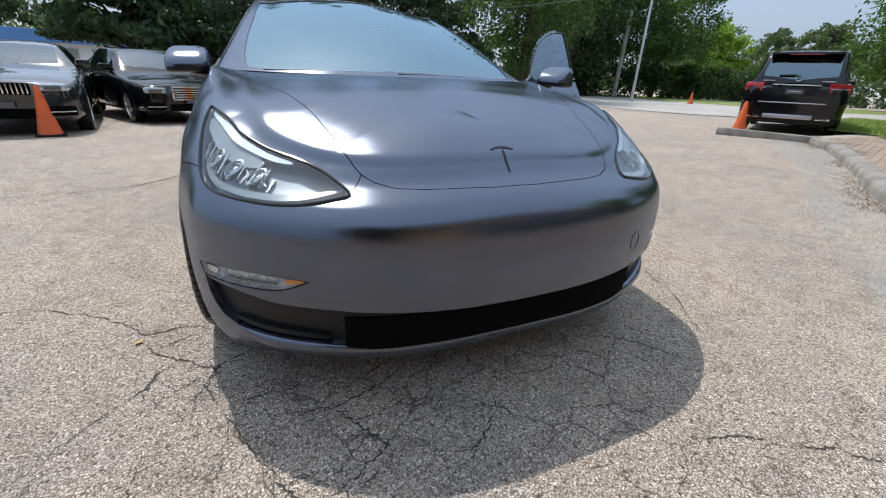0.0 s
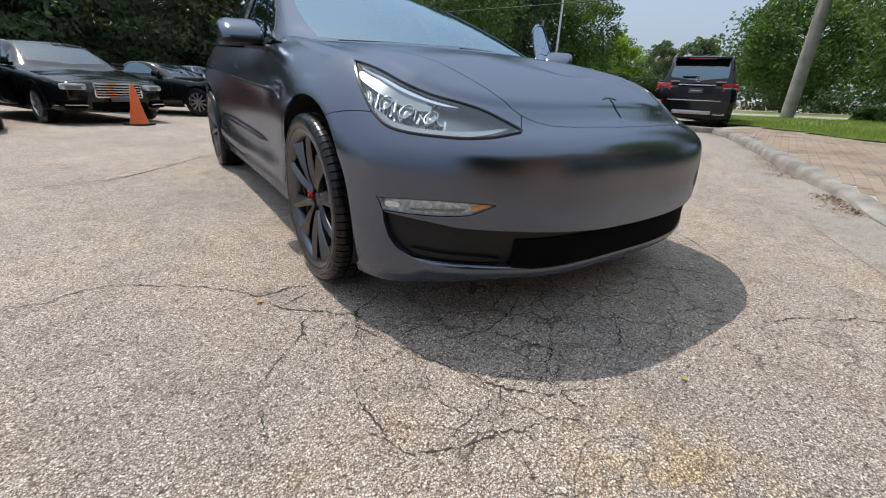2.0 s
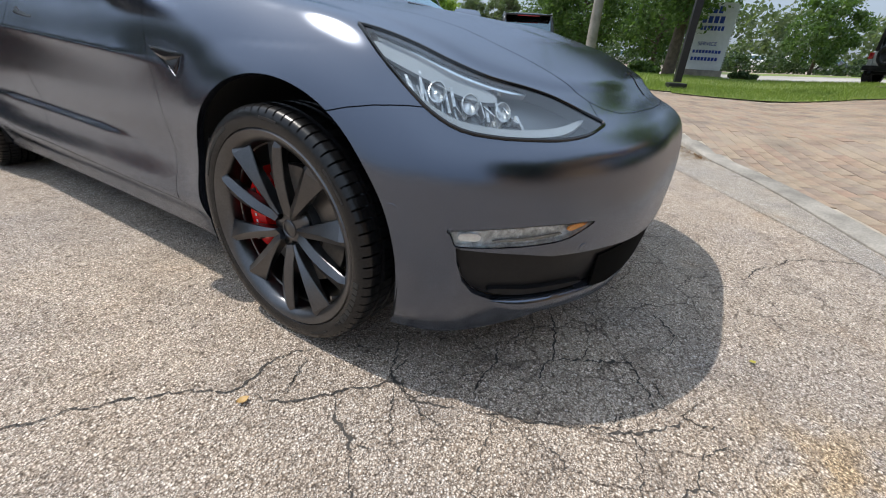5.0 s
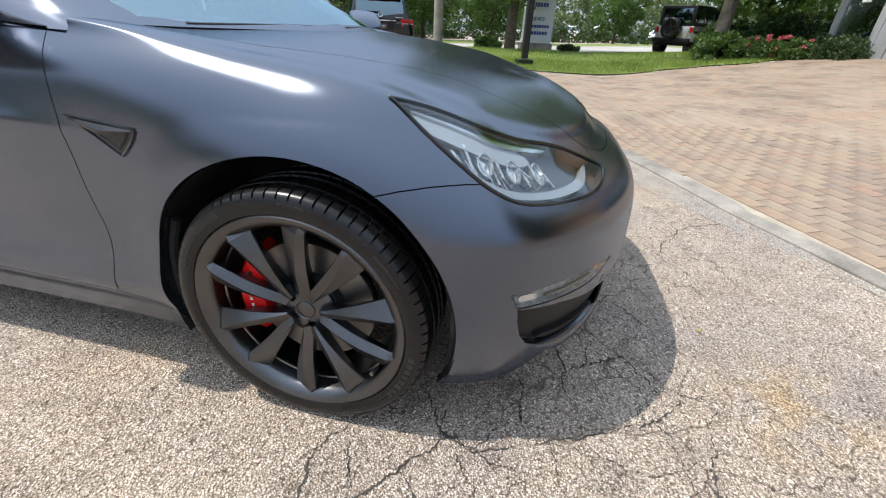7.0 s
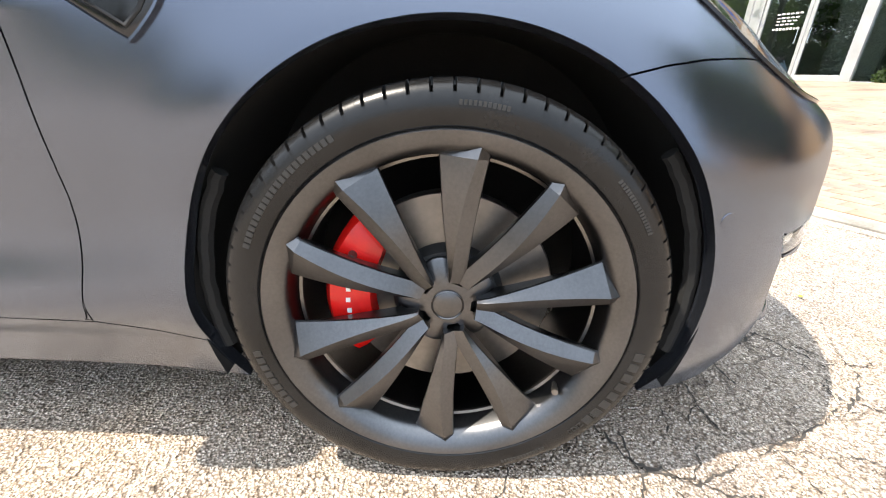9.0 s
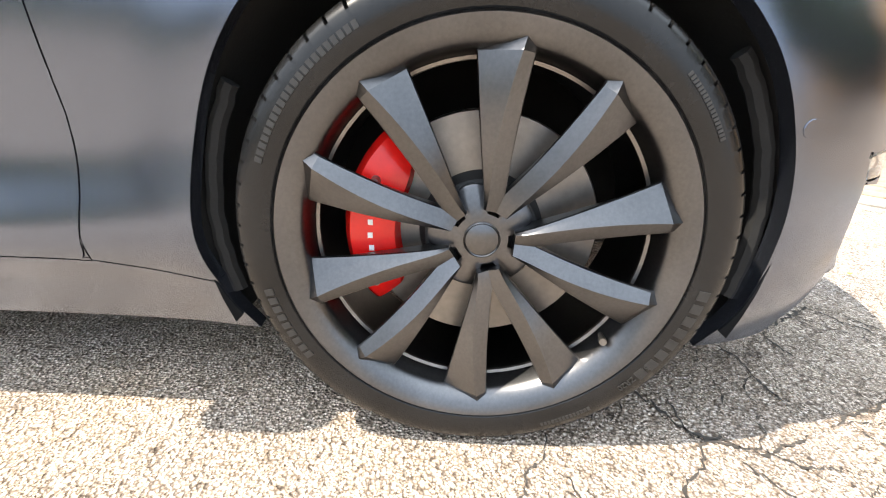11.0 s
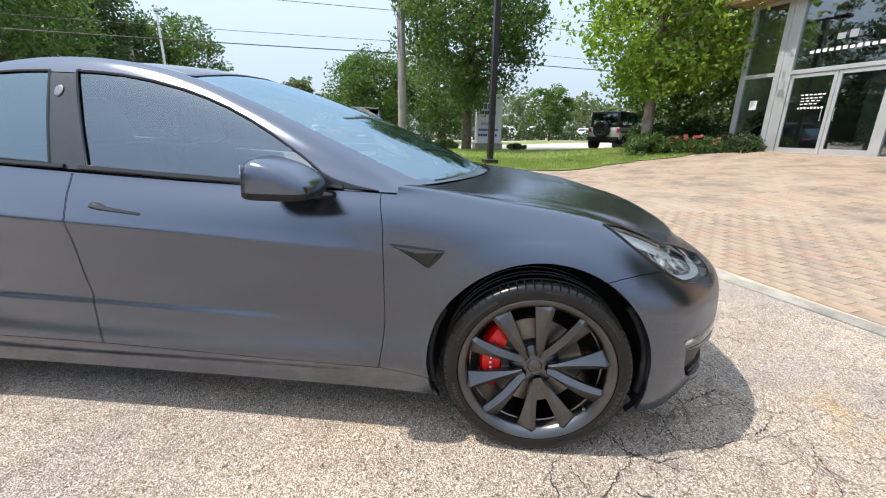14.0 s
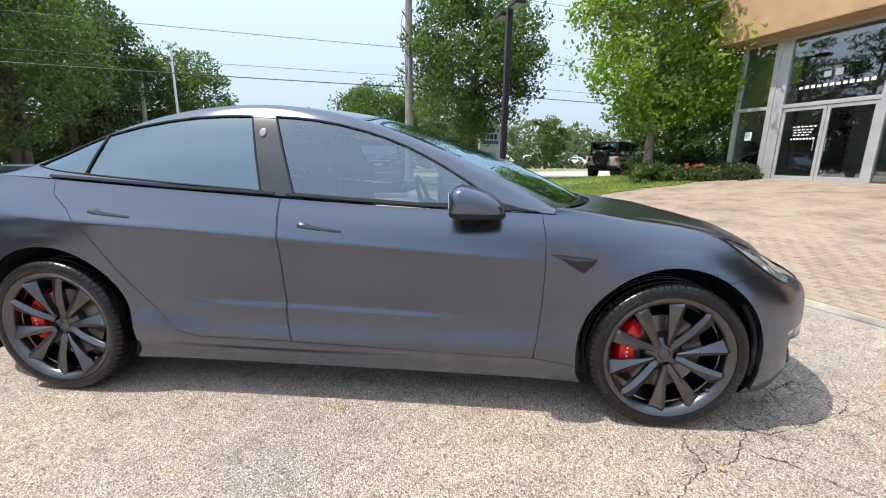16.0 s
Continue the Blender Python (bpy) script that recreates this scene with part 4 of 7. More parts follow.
# lip below the intake
LIP_X, LIP_Z = [0, .2, .385, .5, .6, .687, .76, .80], [.236, .238, .243, .252, .260, .266, .274, .282]
bm = bmesh.new()
rows = []
for i in range(81):
    x = -.80 + 1.6 * i / 80
    zt = float(spl(LIP_X, LIP_Z, abs(x)))
    p, nn, _, _ = SIDE_TREE.ray_cast(Vector((abs(x), -3, zt - .018)), Vector((0, 1, 0)))
    q = SIDE_TREE.ray_cast(Vector((min(abs(x) + .02, .84), -3, zt - .018)), Vector((0, 1, 0)))[0]
    tx, ty = q.x - p.x, q.y - p.y
    L = math.hypot(tx, ty) + 1e-9
    ox, oy = ty / L, -tx / L
    s = 1 if x >= 0 else -1
    end = 1 - max(0, (abs(x) - .70) / .10) ** 2 * .8
    rows.append([bm.verts.new((s * (p.x + ox * o * end), p.y + oy * o * end, zt + dz * end)) for o, dz in ((-.05, -.044), (-.01, -.046), (.006, -.040), (.013, -.024), (.012, -.008), (.006, -.001), (-.004, .001), (-.045, -.004), (-.05, -.02))])
for r, s in zip(rows, rows[1:]):
    for j in range(9):
        bm.faces.new((r[j], s[j], s[(j + 1) % 9], r[(j + 1) % 9]))
bm.faces.new(rows[0])
bm.faces.new(rows[-1][::-1])
bmesh.ops.recalc_face_normals(bm, faces=bm.faces[:])
part("front_lip", bm, M["wrap"], car)

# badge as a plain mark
bm = bmesh.new()
ribbon(bm, [(-.040, -0.645), (-.02, -0.639), (0, -0.637), (.02, -0.639), (.040, -0.645)], .007, lambda x, y, d: (lambda p: Vector((x, p.y, p.z)))(on_hood(abs(x), y, d)), .002, .003)
part("badge", bm, M["black_gloss"], car)
bm = bmesh.new()
ribbon(bm, [(0, -0.645), (0, -0.673), (0, -0.705)], .007, lambda x, y, d: (lambda p: Vector((x, p.y, p.z)))(on_hood(abs(x), y, d)), .002, .003)
part("badge", bm, M["black_gloss"], car)
bm = bmesh.new()
ring = [(.468 + .026 * math.cos(k * math.tau / 28), .470 + .032 * math.sin(k * math.tau / 28)) for k in range(28)]
tube(bm, [on_front(*q, .0005) for q in ring + ring[:1]], .0011, 6, cap=False)
part("towing_cover", bm, M["black_satin"], car)

# cowl, wipers
bm = bmesh.new()
rows = []
for i in range(41):
    x = -.72 + 1.44 * i / 40
    y0, y1 = float(cowl_y(x)) + .004, float(cowl_y(x)) + .075
    p = on_hood(min(abs(x), .74), y0 - .02)
    zf = p.z - .004
    q = TOP_TREE.ray_cast(Vector((abs(x), y1 + .02, 3)), Vector((0, 0, -1)))[0]
    zb = (q.z if q else zf) - .012
    rows.append([bm.verts.new(c) for c in ((x, y0 - .012, zf - .05), (x, y0, zf - .004), (x, y0 + .02, zf - .018), (x, y1, min(zb, zf + .02)), (x, y1 + .04, zb))])
for r, s in zip(rows, rows[1:]):
    for j in range(4):
        bm.faces.new((r[j], s[j], s[j + 1], r[j + 1]))
part("cowl", bm, M["black_satin"], car)
for x0, x1 in ((-.62, .02), (-.05, .50)):
    bm = bmesh.new()
    pts = []
    for k in range(12):
        x = x0 + (x1 - x0) * k / 11
        y = float(cowl_y(x)) + .045 + .02 * k / 11
        q = TOP_TREE.ray_cast(Vector((abs(x), y, 3)), Vector((0, 0, -1)))[0]
        pts.append((x, y, min(q.z + .008, on_hood(min(abs(x), .7), float(cowl_y(x)) - .02).z + .010)))
    tube(bm, pts, .007, 8)
    part("wiper", bm, M["black_satin"], car)

# underbody and cabin
bm = bmesh.new()
box(bm, -.80, .42, .17, .80, 2.46, .23, .02)
box(bm, -.53, -.66, .20, .53, .5, .26, .02)
box(bm, -.53, 2.3, .2, .53, 3.6, .30, .02)
part("underbody", bm, M["black_rough"], car)
bm = bmesh.new()
box(bm, -.76, .60, .30, .76, .66, .93, .02)
part("bulkhead", bm, M["black_rough"], car)
for args in ((-.52, -.45, .40, .52, -.40, .66, .02), (-.70, 2.72, .30, .70, 2.78, .98, .02), (-.70, 2.75, .98, .70, 3.34, 1.0, .005)):
    bm = bmesh.new()
    box(bm, *args)
    part("bulkhead", bm, M["black_rough"], car)
bm = bmesh.new()
rows = []
for i in range(31):
    x = -.74 + 1.48 * i / 30
    e = .10 * (abs(x) / .74) ** 2
    rows.append([bm.verts.new(c) for c in ((x, .30 + e, .90), (x, .72 + e, .952), (x, .95 + e * .4, .945), (x, 1.10, .905), (x, 1.12, .84), (x, 1.09, .62))])
for r, s in zip(rows, rows[1:]):
    for j in range(5):
        bm.faces.new((r[j], s[j], s[j + 1], r[j + 1]))
part("dashboard", bm, M["cabin"], car)
bm = bmesh.new()
box(bm, -.19, 1.07, .84, .19, 1.085, 1.07, .006)
part("touch_screen", bm, M["black_gloss"], car)
bm = bmesh.new()
ring = [(.38 + .178 * math.cos(a), 1.23 + .06 * math.sin(a), .87 + .168 * math.sin(a)) for a in (math.tau * k / 32 for k in range(33))]
tube(bm, ring, .016, 10, cap=False)
tube(bm, [(.38, 1.08, .80), (.38, 1.21, .86)], .035, 12)
tube(bm, [(.22, 1.23, .87), (.54, 1.23, .87)], .018, 8)
part("steering_wheel", bm, M["cabin"], car)


def seat(x, y, name="front_seat"):
    bm = bmesh.new()
    box(bm, x - .25, y - .28, .34, x + .25, y + .27, .52, .06)
    for q in bm.verts:
        if q.co.z > .45:
            q.co.z += (y - q.co.y) * .12
    s = part(name, bm, M["leather"], car)
    bm = bmesh.new()
    box(bm, x - .245, -.06, 0, x + .245, .08, .66, .055)
    for q in bm.verts:
        k = q.co.z / .66
        q.co.x = x + (q.co.x - x) * (1.05 - .28 * k * k)
    bmesh.ops.transform(bm, matrix=pose(0, y + .27, .44, -22, 0, 0), verts=bm.verts[:])
    part("backrest", bm, M["leather"], s)
    bm = bmesh.new()
    box(bm, x - .13, -.05, .66, x + .13, .06, .88, .05)
    bmesh.ops.transform(bm, matrix=pose(0, y + .27, .44, -20, 0, 0), verts=bm.verts[:])
    part("headrest", bm, M["leather"], s)


seat(-.37, 1.52)
seat(.37, 1.52)
bm = bmesh.new()
box(bm, -.62, 2.25, .36, .62, 2.62, .55, .05)
box(bm, -.62, 2.58, .45, .62, 2.70, 1.05, .05)
part("rear_bench", bm, M["leather"], car)


# wheels: built for the car's right side, outer face to -x
def wheel_angle(r, th, d):
    a = math.radians(th)
    return Vector((-d, -r * math.cos(a), r * math.sin(a)))


def build_wheel():
    w = new("wheel")
    w.parent = car
    w.empty_display_size = .1
    # tyre with grooved tread
    bm = bmesh.new()
    prof = [(.262, .098), (.276, .108), (.281, .1155), (.292, .119), (.307, .1195), (.319, .116), (.3275, .110), (.332, .102), (.3345, .092), (.3355, .074), (.336, .070), (.328, .068), (.328, .060), (.336, .058), (.336, .022),
            (.328, .020), (.328, .010), (.336, .008)]
    prof += [(r, -x) for r, x in prof[::-1]]
    n = 288
    rings = []
    for k in range(n):
        a = math.tau * (k // 4 + (0, .09, .13, .96)[k % 4]) / (n // 4)
        ring = []
        for j, (r, x) in enumerate(prof):
            rr = r
            shoulder = abs(x) > .0735 and r > .325
            if shoulder and k % 4 < 2:
                rr -= .010
            if not shoulder and r > .33 and k % 4 < 2:
                rr -= .005
            ring.append(bm.verts.new((-x, -rr * math.cos(a), rr * math.sin(a))))
        rings.append(ring)
    for k in range(n):
        r, s = rings[k], rings[(k + 1) % n]
        for j in range(len(prof) - 1):
            bm.faces.new((r[j], r[j + 1], s[j + 1], s[j]))
    bmesh.ops.recalc_face_normals(bm, faces=bm.faces[:])
    part("tyre", bm, M["rubber"], w, "black low-profile tyre with grooved tread")
    # raised print on the sidewall, as bars
    for th0, cnt, hgt, wid, rr in ((205, 9, .012, .0095, .300), (-22, 8, .015, .014, .300), (140, 22, .009, .0065, .302), (84, 11, .006, .004, .308), (38, 18, .006, .0035, .305), (-62, 14, .006, .004, .304)):
        bm = bmesh.new()
        for i in range(cnt):
            th = th0 + (i - cnt / 2) * math.degrees(wid * 1.45 / rr)
            c = [wheel_angle(rr + sr * hgt / 2, th + sa * math.degrees(wid / 2 / rr), .1202 + .0004) for sr, sa in ((-1, -1), (-1, 1), (1, 1), (1, -1))]
            vs = [bm.verts.new(p) for p in c] + [bm.verts.new(p + Vector((.0035, 0, 0))) for p in c]
            for q in ((0, 1, 2, 3), (0, 4, 5, 1), (1, 5, 6, 2), (2, 6, 7, 3), (3, 7, 4, 0)):
                bm.faces.new([vs[j] for j in q])
        bmesh.ops.recalc_face_normals(bm, faces=bm.faces[:])
        part("tyre_print", bm, M["print"], w, smooth=False)
    # size marking on the sidewall
    tx = bpy.data.curves.new("text", "FONT")
    tx.body, tx.size, tx.extrude = "235/35 ZR20", .013, .0008
    tob = bpy.data.objects.new("text_tmp", tx)
    me = bpy.data.meshes.new_from_object(tob)
    bpy.data.objects.remove(tob)
    for q in me.vertices:
        th = -212 - math.degrees(q.co.x / .300)
        q.co = wheel_angle(.294 + q.co.y, th + 180, .1203 + q.co.z)
    me.materials.append(M["print"])
    ob = new("tyre_marking", me)
    ob.parent = w
    # rim barrel and face ring
    bm = bmesh.new()
    lathe(bm, [(.2775, -.1075), (.2790, -.1125), (.2755, -.1165), (.2705, -.1150), (.2600, -.1095), (.2490, -.1020), (.2420, -.088), (.2390, -.05), (.2370, .02), (.2420, .095), (.2530, .098), (.2530, .06), (.253, -.07), (.266, -.095)], 96, "x", close=True)
    bmesh.ops.recalc_face_normals(bm, faces=bm.faces[:])
    part("rim", bm, M["rim"], w)
    bm = bmesh.new()
    lathe(bm, [(.238, -.062), (.2335, -.060), (.2335, -.055), (.238, -.053)], 96, "x")
    part("barrel_ring", bm, M["steel"], w)
    # ten swept spokes in five pairs
    for k in range(10):
        mid = 86.5 - 36 * (k - k % 2) - 18
        sgn = 1 if k % 2 == 0 else -1
        bm = bmesh.new()
        secs = []
        for i in range(25):
            s = i / 24
            r = .047 + .222 * s
            thc = mid + sgn * 18.3 * (1 - math.exp(-(r - .030) / .045))
            wd = .0135 + .0240 * s ** 1.25
            face = .080 + .030 * s ** .8 + .006 * math.sin(math.pi * s)
            to_a = math.degrees(1 / r)
            ridge = (.80 - 1.45 * s ** .8) * sgn
            back = face - .040 + .012 * s
            drop = .004 + .012 * s
            face -= max(0, s - .88) * .11
            pts = [(-1, face - drop * (1 + ridge) - .002), (-.95, face - drop * (.95 + ridge) + .0005), (ridge, face + .004), (.95, face - drop * (.95 - ridge) + .0005), (1, face - drop * (1 - ridge) - .002), (.78, back), (-.78, back)]
            secs.append([bm.verts.new(wheel_angle(r, thc + q * wd * to_a, d)) for q, d in pts])
        for a, b in zip(secs, secs[1:]):
            for j in range(7):
                bm.faces.new((a[j], a[(j + 1) % 7], b[(j + 1) % 7], b[j]))
        bm.faces.new(secs[0])
        bm.faces.new(secs[-1][::-1])
        bmesh.ops.recalc_face_normals(bm, faces=bm.faces[:])
        sp = part("spoke", bm, M["rim"], w)
        sp.data.set_sharp_from_angle(angle=radians(16))
    # hub star, cap
    bm = bmesh.new()
    outer = []
    for k in range(60):
        th = 86.5 - 18 + 36 + 6 * k
        ph = ((6 * k + 36) % 72) - 36
        r = .042 + .036 * max(0, 1 - (abs(ph) / 24) ** 4) if abs(ph) < 24 else .042
        outer.append((r, th))
    r0 = [bm.verts.new(wheel_angle(r, th, .034)) for r, th in outer]
    r1 = [bm.verts.new(wheel_angle(r, th, .064 - (r - .038) * .15)) for r, th in outer]
    r2 = [bm.verts.new(wheel_angle(r * .9, th, .069 - (r - .038) * .15)) for r, th in outer]
    r3 = [bm.verts.new(wheel_angle(.0265, th, .070)) for r, th in outer]
    for a, b in ((r0, r1), (r1, r2), (r2, r3)):
        for j in range(60):
            bm.faces.new((a[j], a[(j + 1) % 60], b[(j + 1) % 60], b[j]))
    bm.faces.new(r3)
    bmesh.ops.recalc_face_normals(bm, faces=bm.faces[:])
    part("hub", bm, M["rim"], w)
    bm = bmesh.new()
    lathe(bm, [(.0265, -.066), (.0265, -.0722), (.0250, -.0735), (.0235, -.0718), (.0228, -.0724), (0, -.0742)], 40, "x")
    part("hub_cap", bm, M["rim"], w)
    bm = bmesh.new()
    p0, p1 = wheel_angle(.240, -38, .074), wheel_angle(.232, -38, .102)
    tube(bm, [p0, p0.lerp(p1, .5), p0.lerp(p1, .55), p1], [.0042, .0045, .0058, .0055], 12)
    part("valve", bm, M["steel"], w, "bright metal valve")
    # brake
    bm = bmesh.new()
    lathe(bm, [(.090, -.030), (.172, -.030), (.174, -.027), (.174, -.006), (.172, -.003), (.090, -.003)], 72, "x")
    part("brake_disc", bm, M["steel"], w, "worn steel brake disc")
    bm = bmesh.new()
    lathe(bm, [(.0, -.052), (.066, -.052), (.082, -.048), (.092, -.030), (.092, -.003), (.04, 0)], 60, "x")
    part("disc_hat", bm, M["cabin"], w)
    bm = bmesh.new()
    secs = []
    for i in range(19):
        th = 132 + 84 * i / 18
        e = 1 - abs(2 * i / 18 - 1) ** 5 * .30
        ro, ri = .200 * (.985 + .015 * e), .200 - .080 * e
        secs.append([bm.verts.new(wheel_angle(r, th, d)) for r, d in ((ri, .028), (ri + .006, .056 * e), (.5 * (ri + ro), .064 * e), (ro - .010, .060 * e), (ro, .045 * e), (ro, -.02), (ri, -.02))])
    for a, b in zip(secs, secs[1:]):
        for j in range(7):
            bm.faces.new((a[j], a[(j + 1) % 7], b[(j + 1) % 7], b[j]))
    bm.faces.new(secs[0])
    bm.faces.new(secs[-1][::-1])
    bmesh.ops.recalc_face_normals(bm, faces=bm.faces[:])
    cal = part("caliper", bm, M["red"], w, "bright red brake caliper")
    bm = bmesh.new()
    for i in range(5):
        c = wheel_angle(.160, 173 + 7 * i, .0635)
        box(bm, c.x - .001, c.y - .0035, c.z - .004, c.x + .001, c.y + .0035, c.z + .004)
    part("caliper_print", bm, M["white"], w, smooth=False)
    for th in (152, 205):
        bm = bmesh.new()
        c = wheel_angle(.168, th, .060)
        lathe(bm, [(.0, -.014), (.005, -.014), (.007, -.006), (.008, .004)], 10, "x", c)
        part("bleed_screw", bm, M["steel"], w)
    return w


right_wheel = build_wheel()
right_wheel.location = (-.82, 0, .336)
for x, y, rz, spin in ((-.82, WB, 0, 4), (.82, 0, 180, 40), (.82, WB, 180, 5)):
    copy_thing(right_wheel, pose(x, y, .336, 0, 0, rz) @ pose(0, 0, 0, spin, 0, 0))
low.free()
top.free()

# ---- pavement, kerb, lawn, road ----
M["concrete"] = varied("weathered_concrete", (0.36, 0.335, 0.30), 0.9, 0.22, 1.3, 90, 0.0015)
M["kerb"] = varied("grey_kerb_concrete", (0.30, 0.275, 0.24), 0.9, 0.4, 3.0, 80, 0.002)
M["joint"] = varied("sand_joint", (0.40, 0.345, 0.275), 0.95, 0.3, 4, 150, 0.002)
M["road"] = varied("pale_road_surface", (0.40, 0.37, 0.34), 0.9, 0.15, 0.4, 60, 0.001)
M["soil"] = varied("dark_mulch", (0.10, 0.065, 0.045), 0.95, 0.5, 6, 90, 0.006)
M["crack"] = varied("dark_crack_filling", (0.06, 0.053, 0.047), 0.95, 0.4, 12, 120)
m = M["brick"] = mat("clay_paver", (0.4, 0.25, 0.18), 0.85)
v = coords(m)
oi = m.node_tree.nodes.new("ShaderNodeObjectInfo")
ge = m.node_tree.nodes.new("ShaderNodeNewGeometry")
ad = m.node_tree.nodes.new("ShaderNodeMath")
ad.operation = "ADD"
m.node_tree.links.new(oi.outputs["Random"], ad.inputs[0])
m.node_tree.links.new(ge.outputs["Random Per Island"], ad.inputs[1])
fr = m.node_tree.nodes.new("ShaderNodeMath")
fr.operation = "FRACT"
m.node_tree.links.new(ad.outputs[0], fr.inputs[0])
bc = ramp(m, fr.outputs[0], [(0.0, (0.235, 0.185, 0.150)), (0.25, (0.31, 0.222, 0.160)), (0.5, (0.325, 0.250, 0.178)), (0.78, (0.285, 0.230, 0.178)), (1.0, (0.31, 0.205, 0.150))])
fine = noise_tex(m, v, 70, 6)
bc = mix(m, 1.0, bc, ramp(m, fine, [(0.25, (0.72, 0.72, 0.72)), (0.75, (1.1, 1.08, 1.05))]), "MULTIPLY")
bc = mix(m, ramp(m, noise_tex(m, v, 0.7, 4), [(0.45, (0, 0, 0)), (0.75, (0.55, 0.55, 0.55))]), bc, (0.34, 0.28, 0.215))
bc = mix(m, 1.0, bc, ramp(m, noise_tex(m, v, 1.6, 6), [(0.30, (0.60, 0.60, 0.62)), (0.52, (1, 1, 1))]), "MULTIPLY")
set_in(m, "Base Color", bc)
bump(m, fine, 0.5, 0.002)
m = M["grass"] = mat("mown_lawn", (0.09, 0.15, 0.03), 0.8)
v = coords(m)
set_in(m, "Base Color", mix(m, 1.0, ramp(m, noise_tex(m, v, 0.8, 5), [(0.3, (0.15, 0.20, 0.045)), (0.7, (0.24, 0.29, 0.08))]), ramp(m, noise_tex(m, v, 40, 5), [(0.3, (0.7, 0.7, 0.7)), (0.7, (1.1, 1.1, 1.0))]), "MULTIPLY"))
bump(m, noise_tex(m, v, 60, 5), 1.0, 0.02)

EDGE = [(9.3, 3.0), (8.4, 2.25), (6.55, 1.1), (5.05, .25), (4.2, -.28), (3.5, -.74), (2.9, -1.05), (2.3, -1.36), (1.75, -1.58), (1.14, -1.80), (.46, -2.05), (-.6, -2.40), (-2.2, -2.78), (-5, -3.2), (-9, -3.6)]
GUTTER = [(9.0, 3.75), (8.0, 2.9), (6.25, 1.55), (4.8, .72), (3.9, .22), (3.2, -.22), (2.6, -.62), (2.05, -.98), (1.50, -1.34), (1.0, -1.66), (.42, -1.99), (-.62, -2.36), (-2.2, -2.74), (-5, -3.16), (-9, -3.56)]


def along(P, n):
    P = np.array(P, float)
    k = np.arange(len(P))
    t = np.linspace(0, len(P) - 1, n)
    return np.stack([spl(k, P[:, 0], t), spl(k, P[:, 1], t)], 1)


def strip(A, B, lift, rows=4):
    bm = bmesh.new()
    g = []
    for (ax, ay), (bx, by) in zip(A, B):
        g.append([bm.verts.new((ax + (bx - ax) * k / rows, ay + (by - ay) * k / rows, land(ax + (bx - ax) * k / rows, ay + (by - ay) * k / rows) + lift)) for k in range(rows + 1)])
    for r, s in zip(g, g[1:]):
        for k in range(rows):
            bm.faces.new((r[k], r[k + 1], s[k + 1], s[k]))
    bmesh.ops.recalc_face_normals(bm, faces=bm.faces[:])
    if sum(fc.normal.z for fc in bm.faces) < 0:
        bmesh.ops.reverse_faces(bm, faces=bm.faces[:])
    return bm


E_, G_ = along(EDGE, 140), along(GUTTER, 140)
single("gutter", strip(G_, E_, .003), M["gutter"], "paler aggregate strip of asphalt along the kerb", "gutter", kind="structure")


def kerb_lift(x):
    return .105 * min(max((x - 3.0) / 1.4, 0), 1)


# kerb, a real step that runs out flush at the drive
bm = bmesh.new()
g = []
for i, (x, y) in enumerate(E_):
    d = E_[min(i + 1, 139)] - E_[max(i - 1, 0)]
    d /= np.hypot(*d)
    nx, ny = -d[1], d[0]
    if (nx, ny) != (0, 0) and nx * .55 + ny * -.83 < 0:
        nx, ny = -nx, -ny
    hh = kerb_lift(x) + .022
    b = land(x, y)
    g.append([bm.verts.new((x + nx * o, y + ny * o, b + z)) for o, z in ((0, -.05), (.006, hh * .5), (.018, hh * .80), (.040, hh * .96), (.17, hh + .001), (.17, -.05))])
for r, s in zip(g, g[1:]):
    for k in range(5):
        bm.faces.new((r[k], r[k + 1], s[k + 1], s[k]))
bmesh.ops.recalc_face_normals(bm, faces=bm.faces[:])
single("kerb", bm, M["kerb"], "weathered concrete kerb that runs out flush at the drive", "kerb", kind="structure")
bm = bmesh.new()
box(bm, 0, 0, -.05, .16, 1.7, .13, .02)
single("kerb", bm, M["kerb"], "short concrete kerb end beside an orange cone", "kerb", kind="structure", at=pose(9.15, 2.85, land(9.2, 3.2), 0, 0, 12))

# bed of the pavement: everything between the kerb line, lawn and building
LAWN_EDGE = [(11.4, 4.3), (10.9, 2.9), (10.3, 1.7), (9.6, .6), (9.15, -.2), (8.87, -1.0), (8.85, -1.7), (9.0, -2.4), (9.45, -3.1), (9.75, -3.9), (10.0, -4.8), (10.3, -5.6), (11.0, -6.6)]
LE_ = along(LAWN_EDGE, 60)


def lawn_x(y):
    return float(np.interp(y, LE_[::-1, 1], LE_[::-1, 0]))


def edge_y(x):
    return float(np.interp(x, E_[::-1, 0], E_[::-1, 1]))


def pave_z(x, y):
    """Surface of the pavement behind the kerb line."""
    return land(x, y) + kerb_lift(x) * (1 if x > 2.6 else 0)


bm = bmesh.new()
cell = {}
xs = np.arange(-6, 13.01, .25)
ys = np.arange(-16, 3.01, .25)


def pv(i, j):
    if (i, j) not in cell:
        x, y = xs[i], ys[j]
        if y > edge_y(x) - .07:
            y = edge_y(x) - .07
        cell[i, j] = bm.verts.new((x, y, pave_z(x, y) + .010))
    return cell[i, j]


